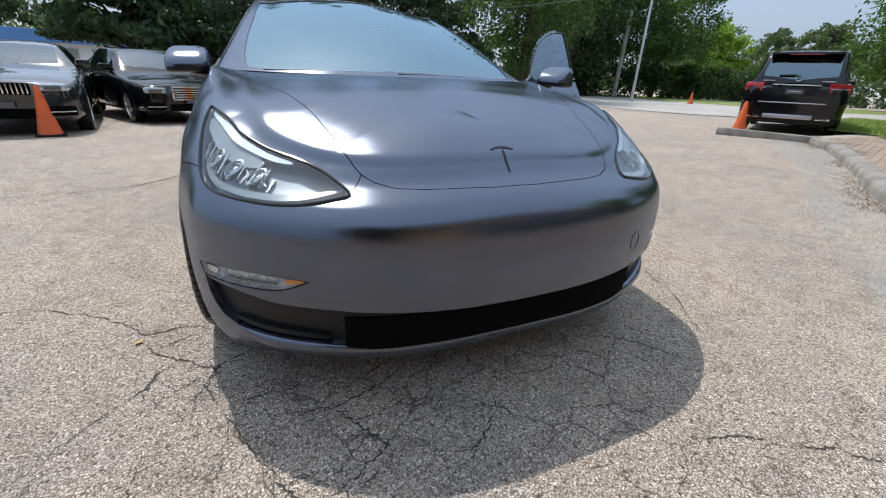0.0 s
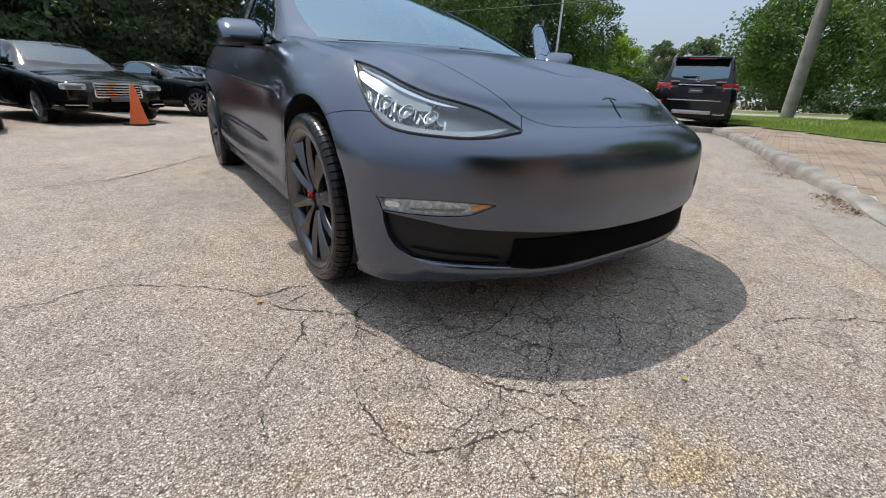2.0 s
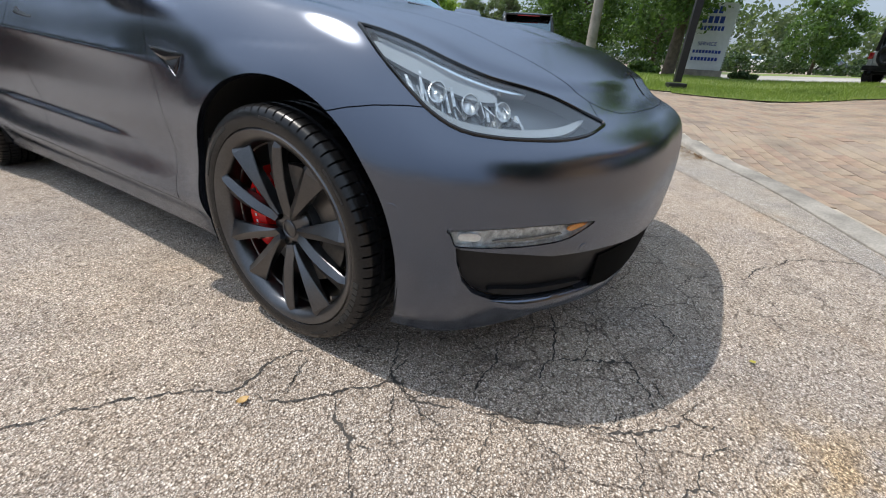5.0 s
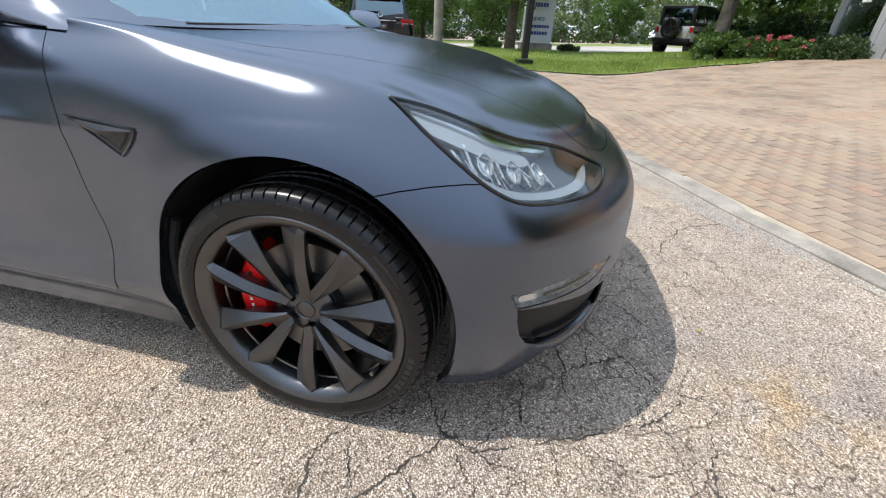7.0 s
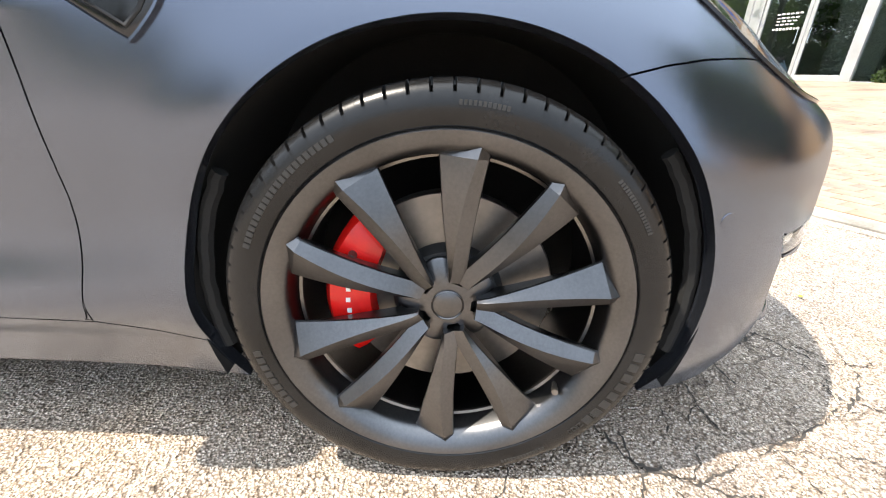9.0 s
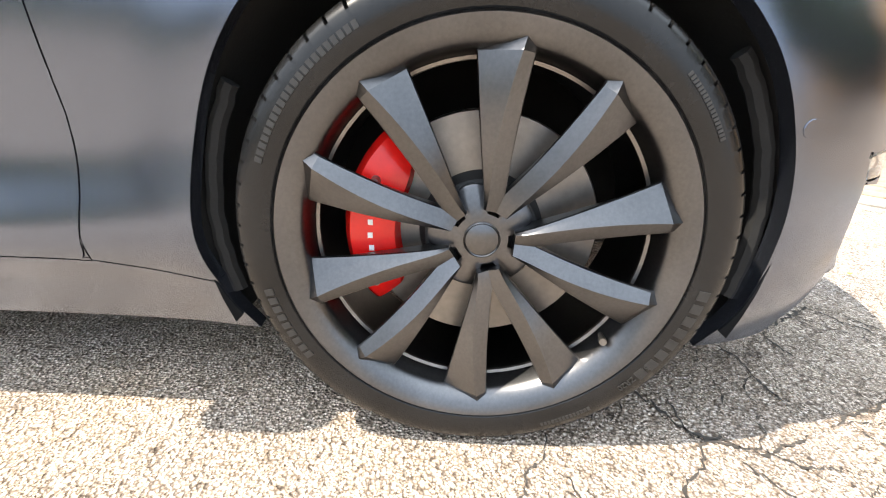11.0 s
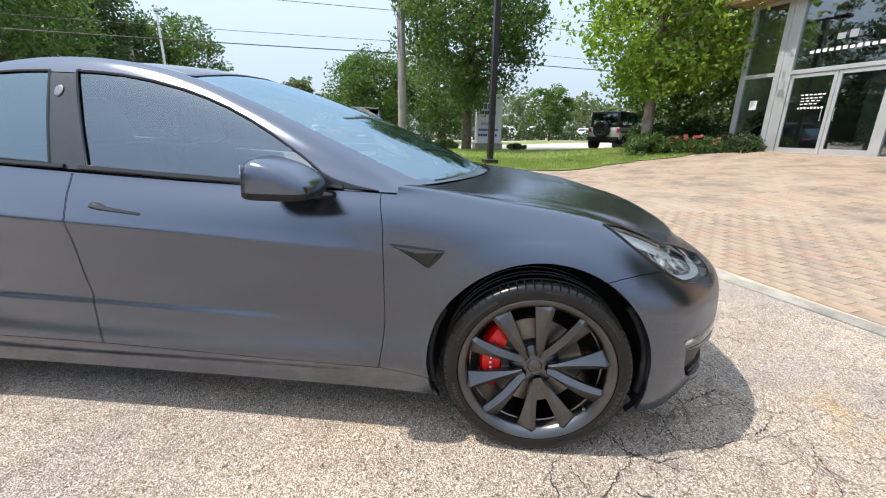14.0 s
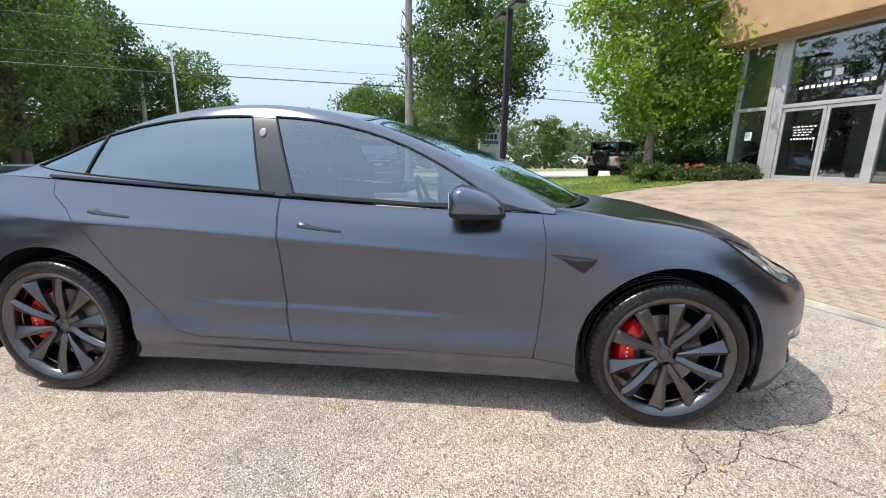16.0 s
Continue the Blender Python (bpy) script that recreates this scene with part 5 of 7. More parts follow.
for i in range(len(xs) - 1):
    for j in range(len(ys) - 1):
        cx, cy = xs[i] + .125, ys[j] + .125
        if ys[j] < edge_y(cx) and cx < lawn_x(cy) + .3:
            q = [pv(i, j), pv(i + 1, j), pv(i + 1, j + 1), pv(i, j + 1)]
            if len({tuple(p.co) for p in q}) == 4:
                bm.faces.new(q)
bmesh.ops.recalc_face_normals(bm, faces=bm.faces[:])
pavement = single("pavement", bm, M["joint"], "sunlit clay brick paving with sandy joints", "paving", kind="structure")

# lawn with grass blades
bm = bmesh.new()
cell = {}
lx, ly = np.arange(8.5, 21.1, .5), np.arange(-7.5, 6.1, .5)
for i in range(len(lx) - 1):
    for j in range(len(ly) - 1):
        cx, cy = lx[i] + .25, ly[j] + .25
        if cx > lawn_x(cy) and cx < 19.5 - .25 * abs(cy) and cx > 9 + (cy - 1.5) * .9:
            q = []
            for a, b in ((i, j), (i + 1, j), (i + 1, j + 1), (i, j + 1)):
                if (a, b) not in cell:
                    x, y = lx[a], ly[b]
                    x = max(x, lawn_x(y))
                    cell[a, b] = bm.verts.new((x, y, land(x, y) + .14))
                q.append(cell[a, b])
            if len({tuple(p.co) for p in q}) == 4:
                bm.faces.new(q)
bmesh.ops.recalc_face_normals(bm, faces=bm.faces[:])
if sum(fc.normal.z for fc in bm.faces) < 0:
    bmesh.ops.reverse_faces(bm, faces=bm.faces[:])
lawn_faces = [fc.calc_center_median() for fc in bm.faces]
single("lawn", bm, M["grass"], "mown green lawn strip beside the brick paving", "lawn", kind="structure")


def quads(name, P, mats, label, category, kind="stuff", parent=None):
    """Many free quads, P is (n, 4, 3)."""
    n = len(P)
    me = bpy.data.meshes.new(name)
    me.vertices.add(n * 4)
    me.vertices.foreach_set("co", P.reshape(-1).astype(np.float32))
    me.loops.add(n * 4)
    me.loops.foreach_set("vertex_index", np.arange(n * 4, dtype=np.int32))
    me.polygons.add(n)
    me.polygons.foreach_set("loop_start", np.arange(0, n * 4, 4, dtype=np.int32))
    me.polygons.foreach_set("loop_total", np.full(n, 4, np.int32))
    me.update()
    me.validate()
    me.materials.append(mats)
    ob = new(name, me)
    if parent:
        ob.parent = parent
        if label:
            tagged(ob, label, kind=kind)
    else:
        tagged(ob, label, category, kind=kind)
    return ob


rng = np.random.default_rng(4)


def leaf_mat(name, a, b, c):
    m = mat(name, b, 0.55)
    ge = m.node_tree.nodes.new("ShaderNodeNewGeometry")
    col = ramp(m, ge.outputs["Random Per Island"], [(0.0, a), (0.5, b), (1.0, c)])
    set_in(m, "Base Color", col)
    tree, nd, ln, bs = nodes_of(m)
    tl = nd.new("ShaderNodeBsdfTranslucent")
    ln.new(mix(m, 1.0, col, (1.3, 1.5, 0.6), "MULTIPLY"), tl.inputs[0])
    mx = nd.new("ShaderNodeMixShader")
    mx.inputs[0].default_value = 0.42
    ln.new(bs.outputs[0], mx.inputs[1])
    ln.new(tl.outputs[0], mx.inputs[2])
    ln.new(mx.outputs[0], nd["Material Output"].inputs[0])
    return m


M["blade"] = leaf_mat("grass_blade", (0.12, 0.18, 0.035), (0.19, 0.255, 0.06), (0.28, 0.32, 0.10))
pts = []
for c in lawn_faces:
    near = 1 if c.x < 13 else .35
    for _ in range(int(200 * near)):
        pts.append((c.x + rng.uniform(-.25, .25), c.y + rng.uniform(-.25, .25)))
pts = np.array(pts)
zz = np.array([land(x, y) for x, y in pts]) + .138
an, hh, ww = rng.uniform(0, math.tau, len(pts)), rng.uniform(.03, .075, len(pts)), rng.uniform(.004, .009, len(pts))
dx, dy = np.cos(an) * ww, np.sin(an) * ww
lx_, ly_ = rng.normal(0, .02, len(pts)), rng.normal(0, .02, len(pts))
P = np.empty((len(pts), 4, 3))
P[:, 0] = np.stack([pts[:, 0] - dx, pts[:, 1] - dy, zz], 1)
P[:, 1] = np.stack([pts[:, 0] + dx, pts[:, 1] + dy, zz], 1)
P[:, 2] = np.stack([pts[:, 0] + dx * .2 + lx_, pts[:, 1] + dy * .2 + ly_, zz + hh], 1)
P[:, 3] = np.stack([pts[:, 0] - dx * .2 + lx_, pts[:, 1] - dy * .2 + ly_, zz + hh], 1)
quads("grass", P, M["blade"], "short green blades of mown grass", "grass")

# road beyond the lawn, far verge
A = along([(13.5, 60), (13.8, 30), (15.2, 12), (18.6, 3.8), (20.2, -1), (21, -8), (24, -20), (34, -50)], 60)
B = along([(26, 60), (26.2, 30), (26.0, 12), (26.5, 3.5), (29, -2), (33, -9), (38, -20), (50, -50)], 60)
single("road", strip(A, B, .02, 6), M["road"], "pale sunlit road beyond the lawn", "road", kind="structure")
C2 = along([(34, 60), (34.2, 30), (34.0, 12), (34.5, 3.5), (37, -2), (41, -9), (46, -20), (58, -50)], 60)
single("verge", strip(B, C2, .03, 6), M["grass"], "green verge on the far side of the road", "verge", kind="structure")

# cracks in the asphalt
CRACKS_LONG = [[(-2.6, .35), (-1.91, .24), (-1.76, .28), (-1.66, .29), (-1.52, .22), (-1.37, .13), (-1.25, .02), (-1.17, -.08), (-1.06, -.06), (-.95, -.10), (-.87, -.14)],
               [(-1.17, -.09), (-1.12, -.20), (-1.04, -.28), (-.92, -.39), (-.93, -.46), (-.91, -.52), (-.88, -.60)], [(-1.03, -.29), (-1.09, -.36), (-1.14, -.45), (-1.3, -.62)],
               [(.36, -1.21), (.56, -1.27), (.65, -1.35), (.83, -1.47), (1.05, -1.9)], [(.46, -.69), (.60, -.76), (.76, -1.01)]]
CRACKS_SHADE = [[(-.70, -.27), (-.81, -.32), (-.90, -.38), (-.93, -.46)], [(-.54, -.54), (-.71, -.58), (-.80, -.58), (-.87, -.61)], [(-.27, -.58), (-.41, -.66), (-.56, -.71), (-.66, -.70), (-.71, -.74), (-.78, -.79)],
                [(-.79, -.32), (-.88, -.19)], [(-.88, -.60), (-.85, -.68), (-.79, -.80), (-.72, -.94), (-.62, -1.04), (-.47, -1.10)], [(-.41, -.85), (-.49, -.94), (-.58, -.99), (-.64, -1.0)], [(-.58, -.70), (-.51, -.81), (-.43, -.94)],
                [(-.06, -.84), (-.20, -1.0), (-.36, -.97)], [(-1.06, -.66), (-1.07, -.82), (-1.05, -1.0), (-.94, -1.06), (-.80, -1.09), (-.77, -1.18)]]
CRACKS_FAR = [[(-2.1, 2.3), (-1.67, 2.54), (-1.42, 2.83), (-.83, 3.69), (-.2, 4.3)], [(-3.1, 2.2), (-2.1, 2.36), (-1.77, 2.4), (-1.28, 3.03)], [(-5, 4.6), (-3.5, 4.2), (-2, 4.6), (0, 5.2), (1.6, 4.9)], [(.9, -.9), (1.2, -.4), (1.15, .2)],
              [(2.5, 3.2), (4.4, 3.5), (6.2, 4.6), (8.5, 5.2)], [(3, 5.5), (6, 6.4), (9, 6.6), (12, 8.2)]]
# side branches that leave the main cracks near the nose of the car
crack_rng = random.Random(21)
BRANCHES = []
for path in CRACKS_LONG[1:3] + CRACKS_SHADE:
    for (ax, ay), (bx, by) in zip(path, path[1:]):
        if crack_rng.random() < .75:
            f, turn, L = crack_rng.random(), crack_rng.choice((-1, 1)) * crack_rng.uniform(.7, 1.5), crack_rng.uniform(.10, .26)
            a = math.atan2(by - ay, bx - ax) + turn
            p, branch = (ax + (bx - ax) * f, ay + (by - ay) * f), []
            for k in range(4):
                branch.append(p)
                p = (p[0] + math.cos(a) * L / 3, p[1] + math.sin(a) * L / 3)
                a += crack_rng.uniform(-.6, .6)
            BRANCHES.append(branch)
CRACKS = CRACKS_LONG + CRACKS_SHADE + CRACKS_FAR + BRANCHES
ci = 0
for path in CRACKS:
    ci += 1
    n = len(path) * 40
    thin = .55 if path in BRANCHES else 1.0
    W = along(path, n)
    bm = bmesh.new()
    g = []
    for i, (x, y) in enumerate(W):
        jx, jy = .016 * noise.noise((x * 14, y * 14, ci)) + .012 * noise.noise((x * 55, y * 55, ci)) + .005 * noise.noise((x * 160, y * 160, ci)), .016 * noise.noise((x * 14, y * 14, ci + 50)) + .010 * noise.noise((x * 55, y * 55, ci + 9))
        d = W[min(i + 1, n - 1)] - W[max(i - 1, 0)]
        L = np.hypot(*d) + 1e-9
        w = max(.0005, (.0020 + .0026 * noise.noise((x * 9, y * 9, 7)) + .0034 * noise.noise((x * 90, y * 90, 3))) * min(1, 6 * min(i, n - 1 - i) / n)) * thin * (1.0 if path[0][1] < 2 else 1.7)
        x, y = x + jx, y + jy
        z = land(x, y) + .0025
        g.append([bm.verts.new((x - d[1] / L * w, y + d[0] / L * w, z)), bm.verts.new((x + d[1] / L * w, y - d[0] / L * w, z))])
    for r, s in zip(g, g[1:]):
        bm.faces.new((r[0], r[1], s[1], s[0]))
    bmesh.ops.recalc_face_normals(bm, faces=bm.faces[:])
    if sum(fc.normal.z for fc in bm.faces) < 0:
        bmesh.ops.reverse_faces(bm, faces=bm.faces[:])
    single("crack", bm, M["crack"], "thin jagged dark crack in worn asphalt", "crack", "cracks in the asphalt", kind="structure")

# leaves and litter on the asphalt
M["litter"] = leaf_mat("dry_leaf_litter", (0.10, 0.05, 0.025), (0.17, 0.09, 0.045), (0.26, 0.16, 0.08))
M["yellow_leaf"] = varied("yellow_leaf", (0.42, 0.36, 0.05), 0.5, 0.2, 30, 90)
M["dry_leaf"] = varied("dry_tan_leaf", (0.50, 0.32, 0.12), 0.6, 0.2, 30, 90)


def fallen_leaf(x, y, size, turn, mm, label):
    bm = bmesh.new()
    rows = []
    for i in range(9):
        f = i / 8
        wd = size * .36 * math.sin(math.pi * f) ** .8 + .0004
        rows.append([bm.verts.new((sx * wd, (f - .5) * size, .004 + .12 * size * abs(sx) + .25 * size * (f - .5) ** 2)) for sx in (-1, 0, 1)])
    for r, s in zip(rows, rows[1:]):
        for j in range(2):
            bm.faces.new((r[j], r[j + 1], s[j + 1], s[j]))
    single("fallen_leaf", bm, M[mm], label, "leaf", at=pose(x, y, land(x, y) + .002, 0, 0, turn))


fallen_leaf(-.22, -1.22, .019, 30, "yellow_leaf", "small yellow fallen leaf on the asphalt")
fallen_leaf(-1.18, -.13, .030, 75, "dry_leaf", "dry tan fallen leaf on the asphalt")
rng = np.random.default_rng(12)
n = 1500
k = rng.integers(0, 62, n)
off = np.abs(rng.normal(0, .11, n)) + .01
clump = np.array([noise.noise((float(E_[i][0]) * 1.4, 3.3, 0)) for i in k]) > .02
k, off = k[clump], off[clump]
dirs = np.array([E_[min(i + 1, 139)] - E_[max(i - 1, 0)] for i in k])
dirs /= np.hypot(dirs[:, 0], dirs[:, 1])[:, None]
nrm = np.stack([-dirs[:, 1], dirs[:, 0]], 1)
nrm *= np.where(nrm[:, 0] * .55 + nrm[:, 1] * -.83 > 0, -1, 1)[:, None]
xy = E_[k] + nrm * off[:, None] + dirs * rng.uniform(-.06, .06, (len(k), 1))
zz = np.array([land(x, y) for x, y in xy]) + .006 + rng.uniform(0, .008, len(k))
an, sz = rng.uniform(0, math.tau, len(k)), rng.uniform(.006, .020, len(k))
ux, uy = np.cos(an) * sz, np.sin(an) * sz
P = np.empty((len(k), 4, 3))
for j, (a, b) in enumerate(((-1, 0), (0, -.5), (1, 0), (0, .5))):
    P[:, j] = np.stack([xy[:, 0] + ux * a - uy * b, xy[:, 1] + uy * a + ux * b, zz + rng.uniform(-.003, .006, len(k))], 1)
quads("leaf_litter", P, M["litter"], "dry brown leaf litter along the kerb", "litter")

# ---- building with the glazed entrance ----
M["stucco"] = varied("tan_stucco", (0.42, 0.27, 0.15), 0.9, 0.15, 1.5, 70, 0.003)
M["alu"] = varied("brushed_aluminium_frame", (0.55, 0.56, 0.57), 0.35, 0.08, 3, 60, metal=0.5)
M["pane"] = glass("shop_window_glass", (0.66, 0.72, 0.71), film=0.13)
M["inside"] = varied("dim_office_wall", (0.60, 0.59, 0.57), 0.8, 0.15, 1, 30)
M["darkfloor"] = varied("grey_office_floor", (0.38, 0.36, 0.34), 0.4, 0.2, 2, 40)
M["blue"] = varied("blue_sign_paint", (0.02, 0.09, 0.45), 0.4, 0.1)
BLD = pose(10.24, -7.79, .655, 0, 0, 205)


def bpart(name, args, mm, parent, label="", bevel=.006):
    bm = bmesh.new()
    box(bm, *args, bevel)
    return part(name, bm, mm, parent, label, smooth=False)


bld = thing("building", "tan stucco office building with a glazed aluminium entrance", "building", at=BLD)
bpart("fascia", (-1.75, -.75, 4.02, 24, 7, 5.6), M["stucco"], bld, "tan stucco fascia overhanging the glass", .03)
bpart("coping", (-1.81, -.81, 5.6, 24.06, 7.06, 5.72), M["alu"], bld)
bpart("soffit", (-1.68, -.66, 3.99, 24, 6.9, 4.018), M["stucco"], bld)
bpart("blue_sign", (1.9, -.84, 4.75, 4.4, -.76, 5.3), M["blue"], bld, "blue sign panel on the fascia")
bpart("wall_back", (-1.3, 5.8, -.6, 24, 6.0, 4.0), M["inside"], bld)
bpart("wall_side", (-1.36, .15, -.6, -1.2, 6, 4.0), M["inside"], bld)
bpart("wall_front", (6.82, -.1, -.6, 24, .1, 4.0), M["stucco"], bld)
bpart("wall_side", (23.8, .1, -.6, 24, 6, 4.0), M["stucco"], bld)
bpart("floor_slab", (-1.35, -.12, -.6, 24, 6, -.004), M["darkfloor"], bld)
bpart("inner_wall", (.2, 3.0, 0, 1.4, 3.1, 3.2), M["inside"], bld)
bpart("reception_desk", (2.2, 2.2, 0, 4.2, 2.9, 1.1), M["inside"], bld)
for x0, x1 in ((-1.36, -1.24), (-.42, -.28), (-.12, 0), (2.10, 2.24), (3.55, 3.67), (5.1, 5.22), (6.7, 6.82)):
    bpart("mullion", (x0, -.06, 0, x1, .08, 4.0), M["alu"], bld)
bpart("post_infill", (-.28, -.03, 0, -.12, .05, 4.0), M["alu"], bld)
for x0, x1 in ((-1.24, -.42), (0, 2.10), (2.24, 3.55), (3.67, 5.1), (5.22, 6.7)):
    door_bay = x0 == 0
    bpart("transom", (x0, -.05, 2.10, x1, .07, 2.20), M["alu"], bld)
    bpart("head_rail", (x0, -.05, 3.92, x1, .07, 4.0), M["alu"], bld)
    if not door_bay:
        bpart("sill_rail", (x0, -.05, 0, x1, .07, .12), M["alu"], bld)
        bpart("window_pane", (x0 - .01, 0, .11, x1 + .01, .012, 2.11), M["pane"], bld, bevel=0)
    bpart("window_pane", (x0 - .01, 0, 2.19, x1 + .01, .012, 3.93), M["pane"], bld, bevel=0)
for x0, x1, hs in ((.01, 1.05, 1), (1.06, 2.09, -1)):
    dr = bpart("glass_door", (x0 + .06, 0, .16, x1 - .06, .014, 2.02), M["pane"], bld, "glazed aluminium entrance door", 0)
    for a in ((x0, -.025, .02, x0 + .075, .03, 2.09), (x1 - .075, -.025, .02, x1, .03, 2.09), (x0 + .075, -.025, .02, x1 - .075, .03, .24), (x0 + .075, -.025, 2.0, x1 - .075, .03, 2.09)):
        bpart("door_rail", a, M["alu"], dr)
    xh = x1 - .13 if hs > 0 else x0 + .13
    bm = bmesh.new()
    tube(bm, [(xh, -.025, .92), (xh, -.075, .92), (xh, -.075, 1.22), (xh, -.025, 1.22)], .012, 8)
    part("pull_handle", bm, M["chrome"], dr)
# numerals and lettering on the glass, as plain bars
for name, rows in (("glass_lettering", ((.82, 1.30, 2.80, .17, 2), (.30, 1.95, 2.56, .085, 12))), ("opening_hours", ((.34, .92, 1.55, .035, 6), (.36, .86, 1.47, .03, 5), (.36, .84, 1.40, .03, 4), (.36, .78, 1.33, .03, 4), (.32, .92, 1.22, .05, 8)))):
    for x0, x1, z, hgt, cnt in rows:
        bm = bmesh.new()
        for i in range(cnt):
            a = x0 + (x1 - x0) * i / cnt
            box(bm, a, -.006, z, a + (x1 - x0) / cnt * .68, -.002, z + hgt * (1 if (i * 7) % 3 else .8))
        part(name, bm, M["white"], bld, "white lettering bars on glass", smooth=False)
bpart("notice", (-.95, -.006, 1.25, -.75, -.002, 1.5), M["white"], bld, bevel=0)
bm = bmesh.new()
for q in range(3):
    box(bm, -2.3 + q * .18, -.95, 5.25 + q * .02, -2.0 + q * .18, -.70, 5.33 + q * .02, .01)
part("floodlight", bm, M["alu"], bld)

M["sky_blue"] = varied("faded_blue_fascia", (0.10, 0.24, 0.52), 0.5, 0.1)
# far shop with a blue fascia behind the parked cars
shop = thing("shop_building", "distant low white shop building with a blue fascia", "building", at=pose(-14.2, 44.5, -.25, 0, 0, 16))
bpart("wall", (-4.5, 0, 0, 4.5, 6, 2.7), M["white"], shop, bevel=.02)
bpart("fascia", (-4.8, -.5, 2.7, 4.8, 6.2, 3.6), M["sky_blue"], shop, "blue fascia band", .03)
for x0 in (-3.6, -1.2, 1.4):
    pn = bpart("window", (x0, -.03, .8, x0 + 1.7, .02, 2.3), M["pane"], shop, bevel=0)
    bpart("window_frame", (x0 - .08, -.05, 2.3, x0 + 1.78, .0, 2.4), M["alu"], pn)

# ---- poles, sign, wires ----
M["dark_metal"] = varied("dark_bronze_metal", (0.02, 0.02, 0.022), 0.4, 0.2, 4, 60, metal=0.3)
M["weathered"] = varied("weathered_grey_pole", (0.30, 0.275, 0.25), 0.9, 0.3, 2, 40, 0.004)
M["cable"] = mat("black_cable", (0.02, 0.02, 0.02), 0.6)
lamp = thing("lamp_post", "dark bronze square lamp post standing on the lawn", "lamp post", at=pose(10.6, .05, land(10.6, .05) + .13, 0, 0, 20))
bpart("base", (-.20, -.20, -.1, .20, .20, .14), M["dark_metal"], lamp, bevel=.02)
bpart("pole", (-.078, -.078, .16, .078, .078, 5.35), M["dark_metal"], lamp, bevel=.008)
bpart("arm", (-.35, -.03, 5.28, .35, .03, 5.35), M["dark_metal"], lamp)
for x in (-.52, .52):
    bpart("lamp_head", (x - .24, -.17, 5.24, x + .24, .17, 5.36), M["dark_metal"], lamp, bevel=.02)
    bpart("lamp_glass", (x - .2, -.13, 5.225, x + .2, .13, 5.241), M["lamp_white"], lamp, bevel=0)
up = thing("utility_pole", "weathered grey wooden utility pole with wires", "utility pole", at=pose(18.0, 4.25, land(18, 4.25), 0, 0, 0))
bm = bmesh.new()
tube(bm, [(0, 0, -.3), (0, 0, 3), (.02, .02, 7), (.03, .03, 11)], [.215, .20, .17, .14], 16)
part("pole", bm, M["weathered"], up)
bm = bmesh.new()
tube(bm, [(-.17, -.02, 0), (-.16, -.02, 3), (-.14, 0, 6.5)], .03, 8)
part("conduit", bm, M["alu"], up)
for z, s in ((6.6, .18), (6.95, .14), (7.6, .12)):
    bm = bmesh.new()
    tube(bm, [(-.1, .1, z - .12), (-.22, .2, z), (-.3, .28, z + s), (-.18, .3, z + s * 1.2), (-.12, .2, z + .05)], .022, 8)
    part("bracket", bm, M["dark_metal"], up)
bm = bmesh.new()
tube(bm, [(-.2, .16, 7.9), (-.42, .3, 7.2), (-.40, .3, 6.4), (-.2, .16, 5.7), (-.15, .1, 4.6)], .012, 6)
part("cable_loop", bm, M["cable"], up)
for za, zb, rad in ((4.45, 4.7, .020), (4.95, 5.1, .010), (6.2, 6.5, .012), (8.4, 8.6, .010), (9.1, 9.3, .010)):
    for end in ((-2.0, 52.0), (35.0, -37.0)):
        bm = bmesh.new()
        pts = []
        for k in range(25):
            f = k / 24
            pts.append(((end[0] - 18.0) * f, (end[1] - 4.25) * f, za + (zb - za) * f - 1.0 * f * (1 - f)))
        tube(bm, pts, rad, 5)
        part("wire", bm, M["cable"], up)
pl = thing("utility_pole", "tall weathered wooden utility pole at the lot edge", "utility pole", at=pose(25.5, 24.5, 0, 0, 2, 0))
bm = bmesh.new()
tube(bm, [(0, 0, -.3), (0, 0, 6.2)], [.16, .13], 12)
part("pole", bm, M["weathered"], pl)
sl = thing("street_lamp", "slim grey street lamp above the trees", "street lamp", at=pose(21.4, 18.8, land(21, 18), 0, 0, 40))
bm = bmesh.new()
tube(bm, [(0, 0, -.2), (0, 0, 7.0), (.15, 0, 7.35)], [.09, .055, .04], 10)
part("pole", bm, M["alu"], sl)
bpart("lamp_head", (-.1, -.12, 7.3, .42, .12, 7.45), M["alu"], sl, bevel=.04)
# sign
M["sign_white"] = varied("white_sign_panel", (0.72, 0.74, 0.76), 0.4, 0.06)
sign = thing("pylon_sign", "white pylon sign with blue lettering bars and ribbed sides", "sign", at=pose(21.6, .1, land(21.6, .1), 0, 0, -72))
bpart("panel", (-.72, -.16, .35, .72, .16, 2.95), M["sign_white"], sign, bevel=.01)
bpart("plinth", (-.8, -.25, -.1, .8, .25, .35), M["kerb"], sign)
for i in range(26):
    z = .42 + i * .097
    bpart("side_rib", (.725, -.15, z, .78, .15, z + .05), M["alu"], sign, bevel=.004)
M["sign_blue"] = varied("deep_blue_letters", (0.02, 0.05, 0.30), 0.4, 0.1)
for z, hgt, n, x0, x1 in ((2.55, .26, 3, -.45, .2), (2.18, .26, 4, -.55, .35), (1.90, .17, 7, -.55, .40), (1.02, .12, 9, -.6, .55), (.72, .14, 8, -.6, .5)):
    for i in range(n):
        a, w = x0 + (x1 - x0) * i / n, (x1 - x0) / n * .72
        bpart("letter_bar", (a, -.19, z, a + w, -.155, z + hgt), M["sign_blue"], sign, bevel=.004)
tx = bpy.data.curves.new("text", "FONT")
